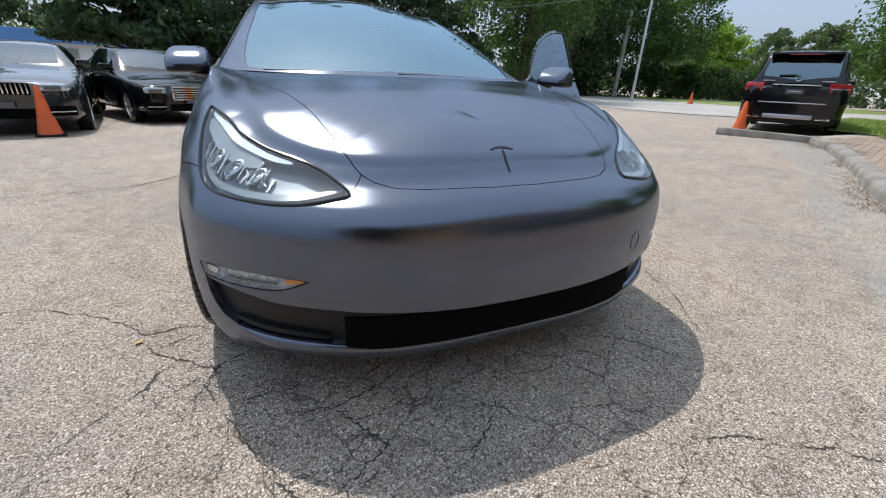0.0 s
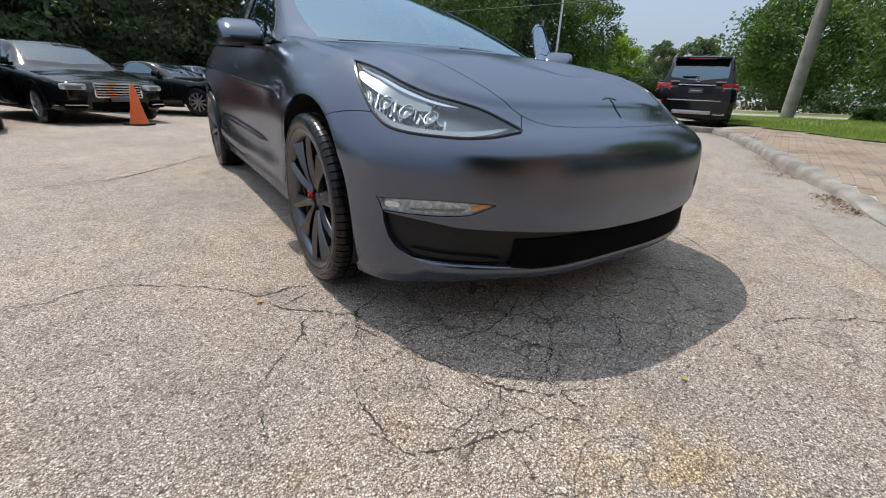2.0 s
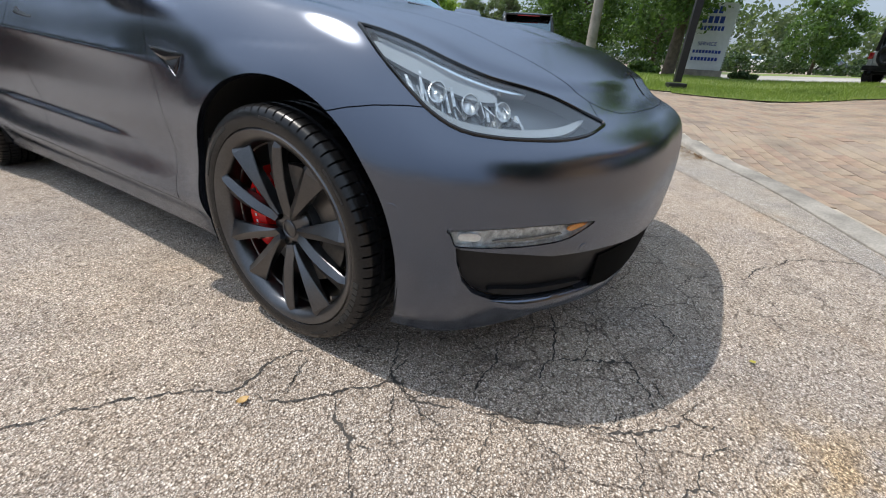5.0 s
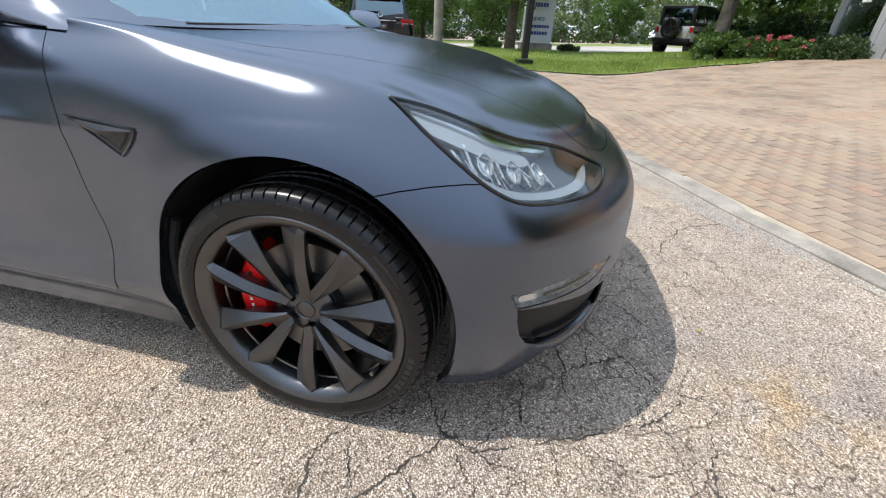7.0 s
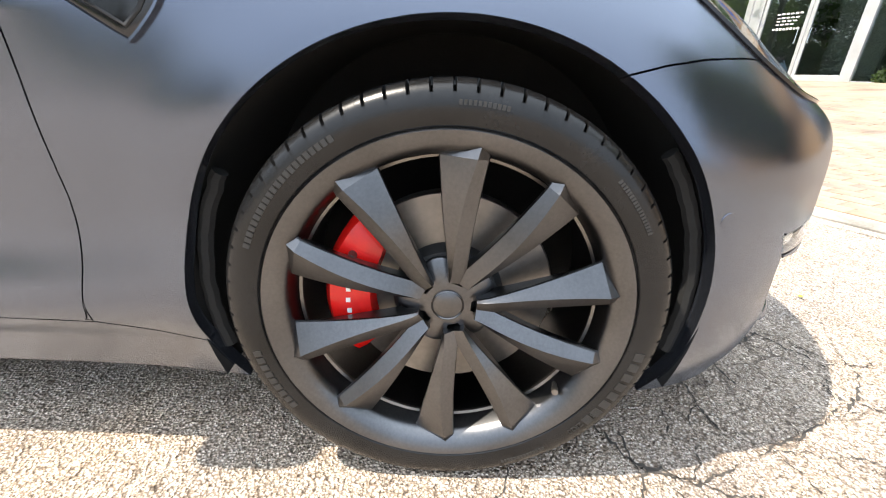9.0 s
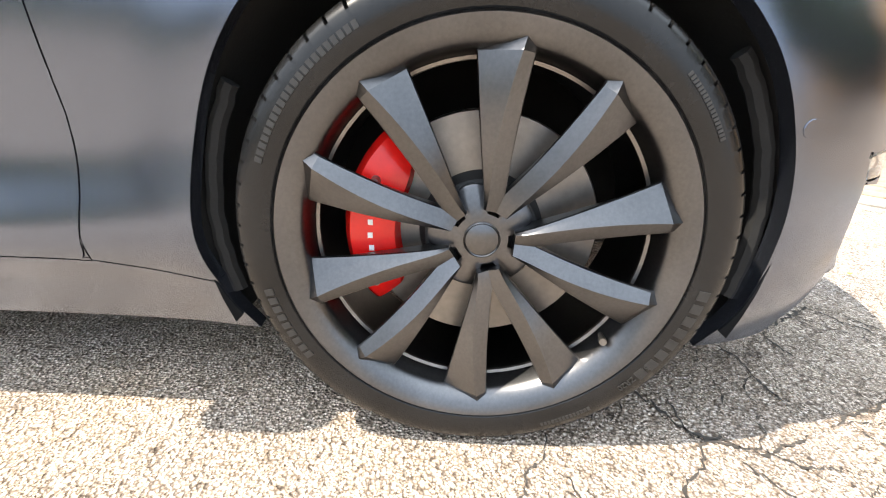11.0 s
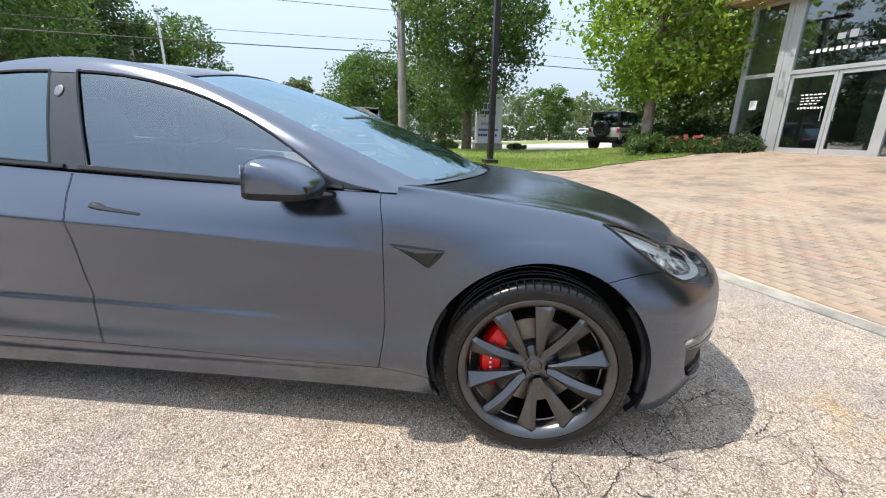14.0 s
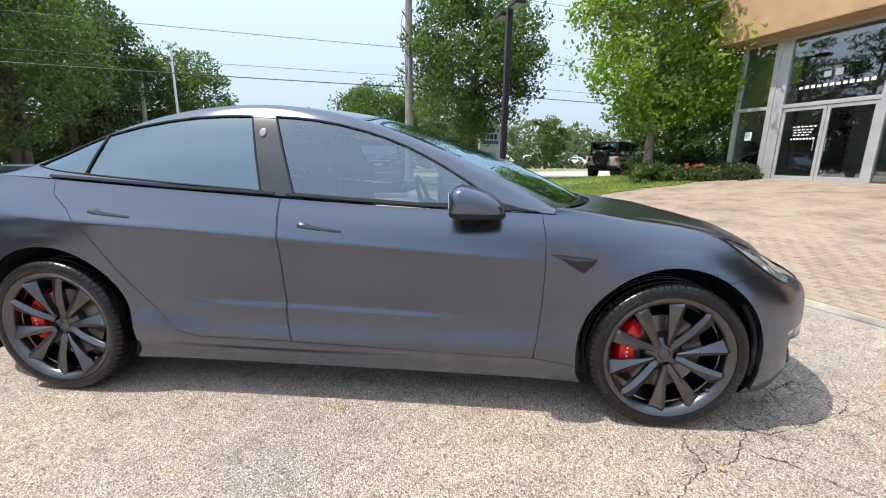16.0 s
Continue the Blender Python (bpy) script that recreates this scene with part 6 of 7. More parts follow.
tx.body, tx.size, tx.extrude = "SERVICE", .21, .006
tob = bpy.data.objects.new("text_tmp", tx)
me = bpy.data.meshes.new_from_object(tob)
bpy.data.objects.remove(tob)
ob = new("lettering", me)
me.materials.append(M["sign_blue"])
ob.parent = sign
ob.matrix_basis = pose(-.48, -.166, 1.32, 90, 0, 0)

# ---- orange cones ----
M["orange"] = varied("faded_orange_plastic", (0.75, 0.13, 0.03), 0.5, 0.12, 5, 80)


def cone():
    c = thing("traffic_cone", "faded orange plastic traffic cone standing on the asphalt", "cone", "orange cones")
    bm = bmesh.new()
    lathe(bm, [(0.15, .035), (.145, .05), (.085, .36), (.035, .69), (.026, .71), (.020, .71), (.020, .70)], 28)
    part("body", bm, M["orange"], c)
    bm = bmesh.new()
    box(bm, -.18, -.18, 0, .18, .18, .035, .012)
    part("base", bm, M["black_rough"], c, "black rubber base")
    return c


c0 = cone()
c0.matrix_basis = pose(-3.58, 6.43, land(-3.58, 6.43), 0, 0, 20)
for x, y, r in ((-1.62, 8.12, 50), (9.4, 4.4, 10), (24.5, 17.0, 30)):
    copy_thing(c0, pose(x, y, land(x, y), 0, 0, r))

# ---- trees and bushes ----
M["bark"] = varied("grey_brown_bark", (0.13, 0.10, 0.075), 0.95, 0.4, 5, 50, 0.01)
M["bark_pale"] = varied("pale_birch_bark", (0.30, 0.25, 0.20), 0.9, 0.4, 5, 40, 0.008)
M["leaf_bright"] = leaf_mat("bright_green_leaves", (0.12, 0.20, 0.025), (0.19, 0.285, 0.04), (0.27, 0.36, 0.065))
M["leaf_mid"] = leaf_mat("mid_green_leaves", (0.044, 0.084, 0.024), (0.070, 0.125, 0.032), (0.11, 0.17, 0.048))
M["leaf_dark"] = leaf_mat("dark_green_leaves", (0.024, 0.046, 0.018), (0.040, 0.070, 0.025), (0.068, 0.105, 0.035))
# distance haze is put into these leaves as paler, greyer greens
M["leaf_far"] = leaf_mat("haze_tinted_far_leaves", (0.07, 0.10, 0.05), (0.10, 0.135, 0.07), (0.14, 0.17, 0.09))
M["needle"] = leaf_mat("dark_pine_needles", (0.030, 0.052, 0.030), (0.046, 0.074, 0.040), (0.072, 0.104, 0.052))
M["rose"] = leaf_mat("pink_rose_petals", (0.55, 0.10, 0.17), (0.65, 0.17, 0.25), (0.75, 0.29, 0.36))


def leaf_quads(C, R, per, size, rng, flat=.8):
    """Leaves in clusters round the centres C with radii R."""
    n = len(C) * per
    c = np.repeat(C, per, 0)
    r = np.repeat(R, per)
    d = rng.normal(size=(n, 3))
    d /= np.linalg.norm(d, axis=1)[:, None]
    d[:, 2] *= flat
    p = c + d * (r * rng.uniform(.25, 1, n) ** .6)[:, None]
    u = rng.normal(size=(n, 3))
    u /= np.linalg.norm(u, axis=1)[:, None]
    w = np.cross(u, rng.normal(size=(n, 3)))
    w /= np.linalg.norm(w, axis=1)[:, None]
    s = size * rng.uniform(.6, 1.3, n)
    P = np.empty((n, 4, 3))
    P[:, 0] = p - u * s[:, None]
    P[:, 1] = p + w * (s * .55)[:, None]
    P[:, 2] = p + u * s[:, None]
    P[:, 3] = p - w * (s * .55)[:, None]
    return P


def tree(x, y, h, r, z0, leaf, bark, seed, clumps=110, per=90, size=.09, label="", trunks=1, kind="broad", base=None):
    rng = np.random.default_rng(seed)
    t = thing("tree", label, "tree", at=pose(x, y, land(x, y) if base is None else base, 0, 0, 0))
    hc = (h + z0) / 2
    hr = (h - z0) / 2
    cs = []
    while len(cs) < clumps:
        q = rng.uniform(-1, 1, 3)
        L = np.linalg.norm(q)
        if kind == "pine":
            f = (q[2] + 1) / 2
            if np.hypot(q[0], q[1]) < (1 - f * .82) and np.hypot(q[0], q[1]) > .12:
                cs.append(q)
        elif .35 < L < 1 and noise.noise((q[0] * 2.1 + seed, q[1] * 2.1, q[2] * 2.1)) > -.22:
            cs.append(q)
    Cn = np.array(cs) * [r, r, hr] + [0, 0, hc]
    R = rng.uniform(.13, .27, clumps) * r * (1 if kind != "pine" else .8)
    bm = bmesh.new()
    for k in range(trunks):
        ox, oy = (0, 0) if trunks == 1 else (.22 * math.cos(k * 2.3), .22 * math.sin(k * 2.3))
        tr = max(.09, h * .020) / math.sqrt(trunks)
        lean = rng.normal(0, .03 * h, 2) * (1 + (trunks - 1) * .6)
        top_z = h * .86
        tube(bm, [(ox, oy, -.2), (ox + lean[0] * .1, oy + lean[1] * .1, h * .2), (ox + lean[0] * .5, oy + lean[1] * .5, h * .5), (ox + lean[0], oy + lean[1], top_z)], [tr * 1.35, tr, tr * .62, tr * .15], 10)
    for i in range(0, clumps, 3):
        p = Vector(Cn[i])
        zt = max(z0 * .8, min(p.z - .25 * math.hypot(p.x, p.y), h * .8))
        a = Vector((0, 0, zt))
        mid = a.lerp(p, .55) + Vector((0, 0, .06 * r))
        tube(bm, [a, mid, p], [max(.018, h * .006), max(.012, h * .0035), .008], 5, cap=False)
    part("trunk", bm, M[bark], t)
    P = leaf_quads(Cn, R * 1.25, per, size, rng, .75 if kind != "pine" else .45)
    ob = quads("crown", P, M[leaf], "", "", parent=t)
    return t


tree(12.8, -5.35, 9.6, 2.9, 2.2, "leaf_bright", "bark_pale", 3, 260, 120, .085, "tall bright green birch with pale paired trunks on the lawn", 2, base=.2)
tree(19.4, 1.2, 10.2, 3.4, 2.2, "leaf_mid", "bark", 5, 230, 120, .095, "dense dark green tree beside the road")
tree(15.5, 22.5, 10.8, 3.9, 1.6, "leaf_mid", "bark", 8, 170, 110, .11, "broad dark green tree at the lot edge", 2)
tree(27.0, 29.8, 11.5, 4.5, .8, "leaf_dark", "bark", 29, 190, 110, .14, "tall dark green tree behind the lot")
tree(23.0, 27.5, 11.8, 4.5, 1.0, "leaf_dark", "bark", 9, 150, 90, .13, "large dark green tree behind the lot")
tree(31.2, 26.0, 10.0, 3.9, .6, "leaf_mid", "bark", 10, 170, 100, .13, "large green tree beside a utility pole")
tree(40.4, 27.1, 6.6, 2.5, .3, "leaf_bright", "bark", 12, 110, 80, .16, "light green tree across the road")
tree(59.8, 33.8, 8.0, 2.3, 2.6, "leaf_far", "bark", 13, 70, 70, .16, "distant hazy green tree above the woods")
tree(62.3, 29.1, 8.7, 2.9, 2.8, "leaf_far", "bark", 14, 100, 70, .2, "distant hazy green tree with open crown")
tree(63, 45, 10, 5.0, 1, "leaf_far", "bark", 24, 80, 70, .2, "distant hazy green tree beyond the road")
tree(33.5, 9.3, 7.2, 4.0, .9, "leaf_mid", "bark", 15, 190, 110, .12, "spreading maple across the road above parked cars")
tree(31.5, 3.5, 6.2, 3.6, .8, "leaf_mid", "bark", 16, 120, 100, .12, "rounded green tree across the road")
tree(40, -6, 5.0, 2.2, .6, "leaf_mid", "bark", 19, 70, 80, .13, "small green tree beyond the road")
tree(20.5, -13.5, 8.5, 4.0, .8, "leaf_mid", "bark", 20, 150, 100, .12, "leafy green tree behind the hedge")
tree(15.2, -12.5, 7.2, 3.2, .6, "leaf_mid", "bark", 21, 130, 100, .10, "leafy green tree beside the office")
tree(19.0, -8.6, 6.5, 2.6, 1.2, "leaf_mid", "bark", 26, 110, 100, .10, "green tree behind the birch")
for k, (x, y, h, r) in enumerate(((-4.0, -11.5, 8.5, 3.4),)):
    tree(x, y, h, r, .8, "leaf_dark", "bark", 130 + k, 170, 100, .12, "dark green tree at the edge of the drive")
k = 40
for x, y, h, r, z0 in ((-17, 27, 8.6, 3.6, 3.0), (-12.6, 25, 8.2, 3.2, 2.9), (-5.6, 23.5, 8.6, 3.4, 2.2), (-1.8, 24.5, 14, 4.6, 1.0), (3.4, 26, 14, 4.4, 1.2), (8.6, 26, 12.5, 4.4, 1.2), (.8, 31, 14, 5, .8), (12.6, 30, 13, 4.6, 1.0), (-22, 20, 6.8, 3.4, 1.9)):
    k += 1
    tree(x, y, h, r, z0, "needle", "bark", k, 210, 90, .13, "tall dark evergreen tree behind parked cars", kind="pine")


def bush(x, y, z, rx, ry, rz, leaf, seed, label, clumps=40, per=110, size=.045, turn=0, name="bush"):
    rng = np.random.default_rng(seed)
    q = rng.normal(size=(clumps, 3))
    q /= np.linalg.norm(q, axis=1)[:, None]
    q[:, 2] = np.abs(q[:, 2])
    q = np.sign(q) * np.abs(q) ** .7
    Cn = q * [rx, ry, rz] * rng.uniform(.55, .95, (clumps, 1))
    t = thing(name, label, "bush", at=pose(x, y, z, 0, 0, turn))
    bm = bmesh.new()
    for i in range(0, clumps, 5):
        tube(bm, [(0, 0, 0), Cn[i] * .5, Cn[i]], [.02, .012, .006], 5, cap=False)
    part("stems", bm, M["bark"], t)
    quads("foliage", leaf_quads(Cn, np.full(clumps, .34 * min(rx, rz)), per, size, rng), M[leaf], "", "", parent=t)
    return t


def bz(x, y):
    return land(x, y) + .08


# planting bed, hedge, roses
bm = bmesh.new()
box(bm, 0, 0, -.4, 3.6, 2.6, -.10, .03)
single("planting_bed", bm, M["soil"], "dark mulch planting bed beside the entrance", "flower bed", kind="structure", at=pose(10.3, -7.6, land(11, -7), 0, 0, 18))
for i in range(6):
    x, y = 11.6 + i * .95, -8.0 + i * .33
    bush(x, y, bz(x, y), .62, .55, 1.05, "leaf_dark", 60 + i, "tall clipped dark green hedge shrub", 46, 110, .045, 20, "hedge_shrub")
for i, (x, y, s) in enumerate(((10.75, -7.25, .40), (10.25, -7.0, .36), (11.3, -7.0, .42))):
    bush(x, y, bz(x, y), s * 1.25, s * 1.2, s * 1.25, "leaf_dark", 80 + i, "low clipped boxwood shrub near the glass", 34, 110, .03, 20, "boxwood")
bush(11.6, -4.9, bz(11.6, -4.9), .62, .6, .72, "leaf_mid", 90, "loose green shrub at the lawn edge", 40, 120, .045)
for i, (x, y) in enumerate(((11.3, -5.8), (11.9, -6.0), (10.9, -6.25))):
    t = bush(x, y, bz(x, y), .5, .5, .5, "leaf_mid", 95 + i, "rose bush with pink blossoms in the bed", 30, 100, .04, 0, "rose_bush")
    rng = np.random.default_rng(200 + i)
    q = rng.normal(size=(14, 3))
    q /= np.linalg.norm(q, axis=1)[:, None]
    q[:, 2] = np.abs(q[:, 2])
    quads("blossoms", leaf_quads(q * [.52, .52, .58], np.full(14, .06), 26, .035, rng), M["rose"], "", "", parent=t)
x, y = 7.0, -8.75
bush(x, y, land(x, y), .45, .4, .55, "leaf_dark", 101, "round clipped shrub beside the entrance", 36, 110, .035)
bush(x - .1, y - .25, land(x, y) + .5, .45, .42, 1.9, "leaf_bright", 102, "upright light green shrub beside the entrance", 60, 110, .045)
bush(20.4, 2.3, land(20, 2), 1.2, .7, .55, "leaf_mid", 103, "low leafy plants round the sign", 40, 110, .06)
bush(21.5, -1.6, land(21, -1), .9, .6, .4, "leaf_dark", 104, "low dark plants round the sign", 30, 110, .05)

# far woods and hedges along the horizon
rng = np.random.default_rng(77)
Cn, R = [], []
for i in range(1300):
    a = math.radians(rng.uniform(-62, 140))
    d = rng.uniform(78, 100)
    hgt = 7.4 + 2.6 * noise.noise((math.cos(a) * 9, math.sin(a) * 9, 0)) + 1.6 * noise.noise((a * 40, 3, 0))
    Cn.append((d * math.cos(a), d * math.sin(a), rng.uniform(.5, hgt)))
    R.append(rng.uniform(1.2, 2.4))
# the haze over these woods is in the leaf colour
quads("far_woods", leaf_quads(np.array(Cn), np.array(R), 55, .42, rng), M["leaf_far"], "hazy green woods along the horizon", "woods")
Cn, R = [], []
for i in range(420):
    f = rng.uniform(0, 1)
    x, y = 38 + 12 * f + rng.normal(0, 1.0), 30 - 60 * f + rng.normal(0, .8)
    Cn.append((x, y, rng.uniform(.2, 1.5)))
    R.append(rng.uniform(.4, .8))
for i in range(300):
    f = rng.uniform(0, 1)
    x, y = 19 + 22 * f + rng.normal(0, .5), 30.5 - 9 * f + rng.normal(0, .6)
    Cn.append((x, y, rng.uniform(.2, 2.6)))
    R.append(rng.uniform(.5, .9))
ring_c, ring_r = [], []
for i in range(640):
    a = math.radians(rng.uniform(248, 304))
    d = rng.uniform(25, 34)
    hgt = 15.0 + 3.0 * noise.noise((math.cos(a) * 5, math.sin(a) * 5, 0)) + 1.5 * noise.noise((a * 30, 5, 0))
    ring_c.append((d * math.cos(a), d * math.sin(a) + 4, rng.uniform(.4, hgt)))
    ring_r.append(rng.uniform(1.0, 1.9))
quads("woods", leaf_quads(np.array(ring_c), np.array(ring_r), 60, .34, rng), M["leaf_mid"], "dense green trees round the lot", "woods")
quads("undergrowth", leaf_quads(np.array(Cn), np.array(R), 70, .13, rng), M["leaf_dark"], "dense green undergrowth along the far verge", "undergrowth")

# ---- parked vehicles ----
M["paint_black"] = mat("gloss_black_paint", (0.005, 0.005, 0.006), 0.10, 0, .35, 0.3, .03)
M["paint_dark"] = mat("gloss_anthracite_paint", (0.018, 0.019, 0.022), 0.15, 0.2, .5, 1.0, .03)
M["paint_silver"] = mat("silver_paint", (0.55, 0.56, 0.57), 0.3, 0.6, .5, 1.0, .05)
M["paint_white"] = mat("white_paint", (0.78, 0.78, 0.77), 0.3, 0, .5, 1.0, .05)
M["paint_blue"] = mat("blue_paint", (0.02, 0.04, 0.20), 0.25, 0.2, .5, 1.0, .05)
M["tail_red"] = mat("red_lamp_glass", (0.35, 0.01, 0.012), 0.12, 0, .5, 1.0, .03)
M["head_lamp"] = mat("clear_head_lamp", (0.55, 0.58, 0.60), 0.12, 0.6)
M["alloy"] = mat("silver_alloy", (0.50, 0.50, 0.51), 0.28, 0.9)
M["plate"] = varied("plain_plate", (0.10, 0.10, 0.11), 0.5, 0.1)


def road_wheel(parent, x, y, r, rimm, wide=.23):
    w = new("wheel")
    w.parent = parent
    w.location = (x, y, r)
    s = 1 if x > 0 else -1
    h = wide / 2
    bm = bmesh.new()
    lathe(bm, [(r * .66, h * .9), (r * .70, h), (r * .90, h), (r * .98, h * .85), (r, h * .6), (r, -h * .6), (r * .98, -h * .85), (r * .7, -h), (r * .66, -h)], 36, "x")
    bmesh.ops.recalc_face_normals(bm, faces=bm.faces[:])
    part("tyre", bm, M["rubber"], w)
    bm = bmesh.new()
    lathe(bm, [(r * .69, s * h * .92), (r * .66, s * h * .9), (r * .62, s * h * .55), (r * .60, -s * h * .6), (r * .69, -s * h * .8)], 36, "x")
    for k in range(10):
        a = math.tau * k / 10
        m4 = Matrix.Rotation(a, 4, "X")
        box(bm, s * h * .55 - .012, -r * .055, r * .10, s * h * .80, r * .055, r * .65, .006, m4)
    lathe(bm, [(0, s * h * .84), (r * .15, s * h * .82), (r * .17, s * h * .5)], 20, "x")
    bmesh.ops.recalc_face_normals(bm, faces=bm.faces[:])
    part("rim", bm, rimm, w)
    bm = bmesh.new()
    lathe(bm, [(0, s * .02), (r * .6, s * .02), (r * .6, -s * .02)], 28, "x")
    part("brake_disc", bm, M["black_rough"], w)


def vehicle(name, label, category, at, v, group=""):
    t = thing(name, label, category, group, at=at)
    WBv, r, pm = v["wb"], v["r"], v["paint"]
    py, pw = zip(*v["plan"])
    ty, tz = zip(*v["top"])
    y = np.concatenate([np.linspace(py[0], py[0] + .35, 16)[:-1], np.linspace(py[0] + .35, py[-1] - .35, 60), np.linspace(py[-1] - .35, py[-1], 16)[1:]])
    w, zt = spl(py, pw, y), spl(ty, tz, y)
    e = np.minimum(1, np.minimum(y - py[0], py[-1] - y) / .22)
    zb = .20 + (1 - e) ** 2 * .10 + v.get("lift", 0)
    zs = zt - .10 * (1 - .4 * e)
    rails = [(.86, zb), (.965, zb + .09), (1.0, zb + (zs - zb) * .45), (.992, zb + (zs - zb) * .78), (.955, zs), (.86, zt - .03), (.5, zt), (0, zt + .012)]
    R = np.stack([np.stack([w * f, y, z if isinstance(z, np.ndarray) else np.full_like(y, z)], 1) for f, z in rails], 1)
    k = np.arange(len(rails))
    tt = np.linspace(0, k[-1], 40)
    co = np.empty((len(y), 40, 3))
    for i in range(len(y)):
        for a in range(3):
            co[i, :, a] = spl(k, R[i, :, a], tt)
    bm = grid_bm(co)
    for i in (0, len(y) - 1):
        vs = [q for q in bm.verts if abs(q.co.y - y[i]) < 1e-6]
        vs.sort(key=lambda q: q.co.z)
        c = bm.verts.new((0, y[i], vs[0].co.z))
        ring = [c] + vs
        bm.faces.new(ring if i else ring[::-1])
    for yc in (0, WBv):
        cut(bm, lambda c, yc=yc: np.hypot(c[:, 1] - yc, c[:, 2] - r) - (r + .05))
        dead = [fc for fc in bm.faces if math.hypot(fc.calc_center_median().y - yc, fc.calc_center_median().z - r) < r + .05 and abs(fc.calc_center_median().x) > w.max() * .7]
        bmesh.ops.delete(bm, geom=dead, context="FACES")
    bm.normal_update()
    part("body", whole(bm), pm, t)
    # cabin
    cy, cz = zip(*v["roof"])
    y0, y1 = cy[0], cy[-1]
    yy = np.linspace(y0, y1, 70)
    zc = spl(cy, cz, yy)
    by = np.interp(yy, y, w) * .90
    bz_ = np.interp(yy, y, zt) - .035
    rr = by * v.get("tumble", .76)
    ze = np.maximum(bz_, zc - .055)
    rx = np.where(zc - bz_ < .06, by, rr)
    fade = np.clip((zc - bz_) / .35, 0, 1)
    rx = by + (rr - by) * fade
    rails = [np.stack([by, yy, bz_], 1), np.stack([(by + rx) / 2 + .01, yy, (bz_ + ze) / 2], 1), np.stack([rx, yy, ze], 1), np.stack([rx * .8, yy, ze + (zc - ze) * .7], 1), np.stack([rx * .4, yy, zc], 1), np.stack([rx * 0, yy, zc + .006], 1)]
    R = np.stack(rails, 1)
    tt = np.linspace(0, 5, 36)
    co = np.empty((70, 36, 3))
    for i in range(70):
        for a in range(3):
            co[i, :, a] = spl(np.arange(6), R[i, :, a], tt)
    bm = grid_bm(co)
    fs = [poly_f(p, side_on) for p in v["windows"]]
    wf, rf = v["screens"]
    hw = float(rr.max())
    f_a = poly_f([(-.2, wf[0]), (hw * .95, wf[0] + .10), (hw * .86, wf[1]), (-.2, wf[1] - .04)], from_above)
    f_b = poly_f([(-.2, rf[0]), (hw * .86, rf[0] - .02), (hw * .92, rf[1] - .06), (-.2, rf[1])], from_above)
    for f in fs + [f_a, f_b]:
        cut(bm, f)
    Cc = centres(bm)
    ins = [f(Cc) < 0 for f in fs]
    side = np.any(ins, 0)
    fa, fb = (f_a(Cc) < 0) & ~side, (f_b(Cc) < 0) & ~side
    part("roof", whole(edged(taken(bm, ~(side | fa | fb)), .001, .01)), pm, t)
    part("windscreen", whole(taken(bm, fa)), M["glass_car" if not v.get("dark") else "glass_dark"], t)
    part("rear_window", whole(taken(bm, fb)), M["glass_dark"], t)
    for q in ins:
        for sx in (1, -1):
            b = taken(bm, q & ~fa & ~fb)
            part("side_window", mirrored(b) if sx < 0 else b, M["glass_dark"], t)
    bm.free()
    W = w.max()
    bm = bmesh.new()
    box(bm, -W * .8, y0 + .1, .25, W * .8, y1 - .1, .70, .05)
    part("cabin_floor", bm, M["cabin"], t)
    for sx in (-1, 1):
        if v.get("seats", True):
            bm = bmesh.new()
            ys = y0 + (y1 - y0) * .42
            box(bm, sx * W * .42 - .22, ys, .5, sx * W * .42 + .22, ys + .14, 1.12, .05)
            part("seat", bm, M["cabin"], t)
        for yc in (0, WBv):
            bm = bmesh.new()
            rings = []
            for k2 in range(21):
                a = math.radians(-10 + 200 * k2 / 20)
                rings.append([bm.verts.new((sx * x, yc + (r + .055) * f * math.cos(a), r + (r + .055) * f * math.sin(a))) for x, f in ((W * .97, 1), (W * .55, 1), (W * .55, .05))])
            for p, q in zip(rings, rings[1:]):
                for j in range(2):
                    bm.faces.new((p[j], q[j], q[j + 1], p[j + 1]))
            part("wheel_housing", bm, M["black_rough"], t)
            road_wheel(t, sx * (W * .98 - .12), yc, r, v.get("rim", M["alloy"]))
        # mirror
        my, mz = v["mirror"]
        bm = bmesh.new()
        box(bm, sx * W * .98 - .11, my - .05, mz - .07, sx * W * .98 + .11, my + .06, mz + .07, .045)
        part("door_mirror", bm, v.get("mirror_paint", pm), t)
        # door seams and handles
        for dy in v["seams"]:
            bm = bmesh.new()
            zz = float(np.interp(dy, y, zt))
            ww = float(np.interp(dy, y, w))
            tube(bm, [(sx * (ww * .99 + .003), dy, .36), (sx * (ww + .003), dy, .36 + (zz - .45) * .5), (sx * (ww * .985 + .003), dy, zz - .14)], .004, 5)
            part("door_seam", bm, M["black_satin"], t)
        for dy in v["handles"]:
            bm = bmesh.new()
            ww = float(np.interp(dy, y, w))
            zz = float(np.interp(dy, y, zt)) - .15
            box(bm, sx * (ww * .99) - .015, dy - .09, zz - .014, sx * (ww * .99) + .02, dy + .09, zz + .014, .008)
            part("handle", bm, M["chrome"] if v.get("bright") else pm, t)
    v["yend"], v["w"], v["yy"], v["zt"] = (py[0], py[-1]), w, y, zt
    return t


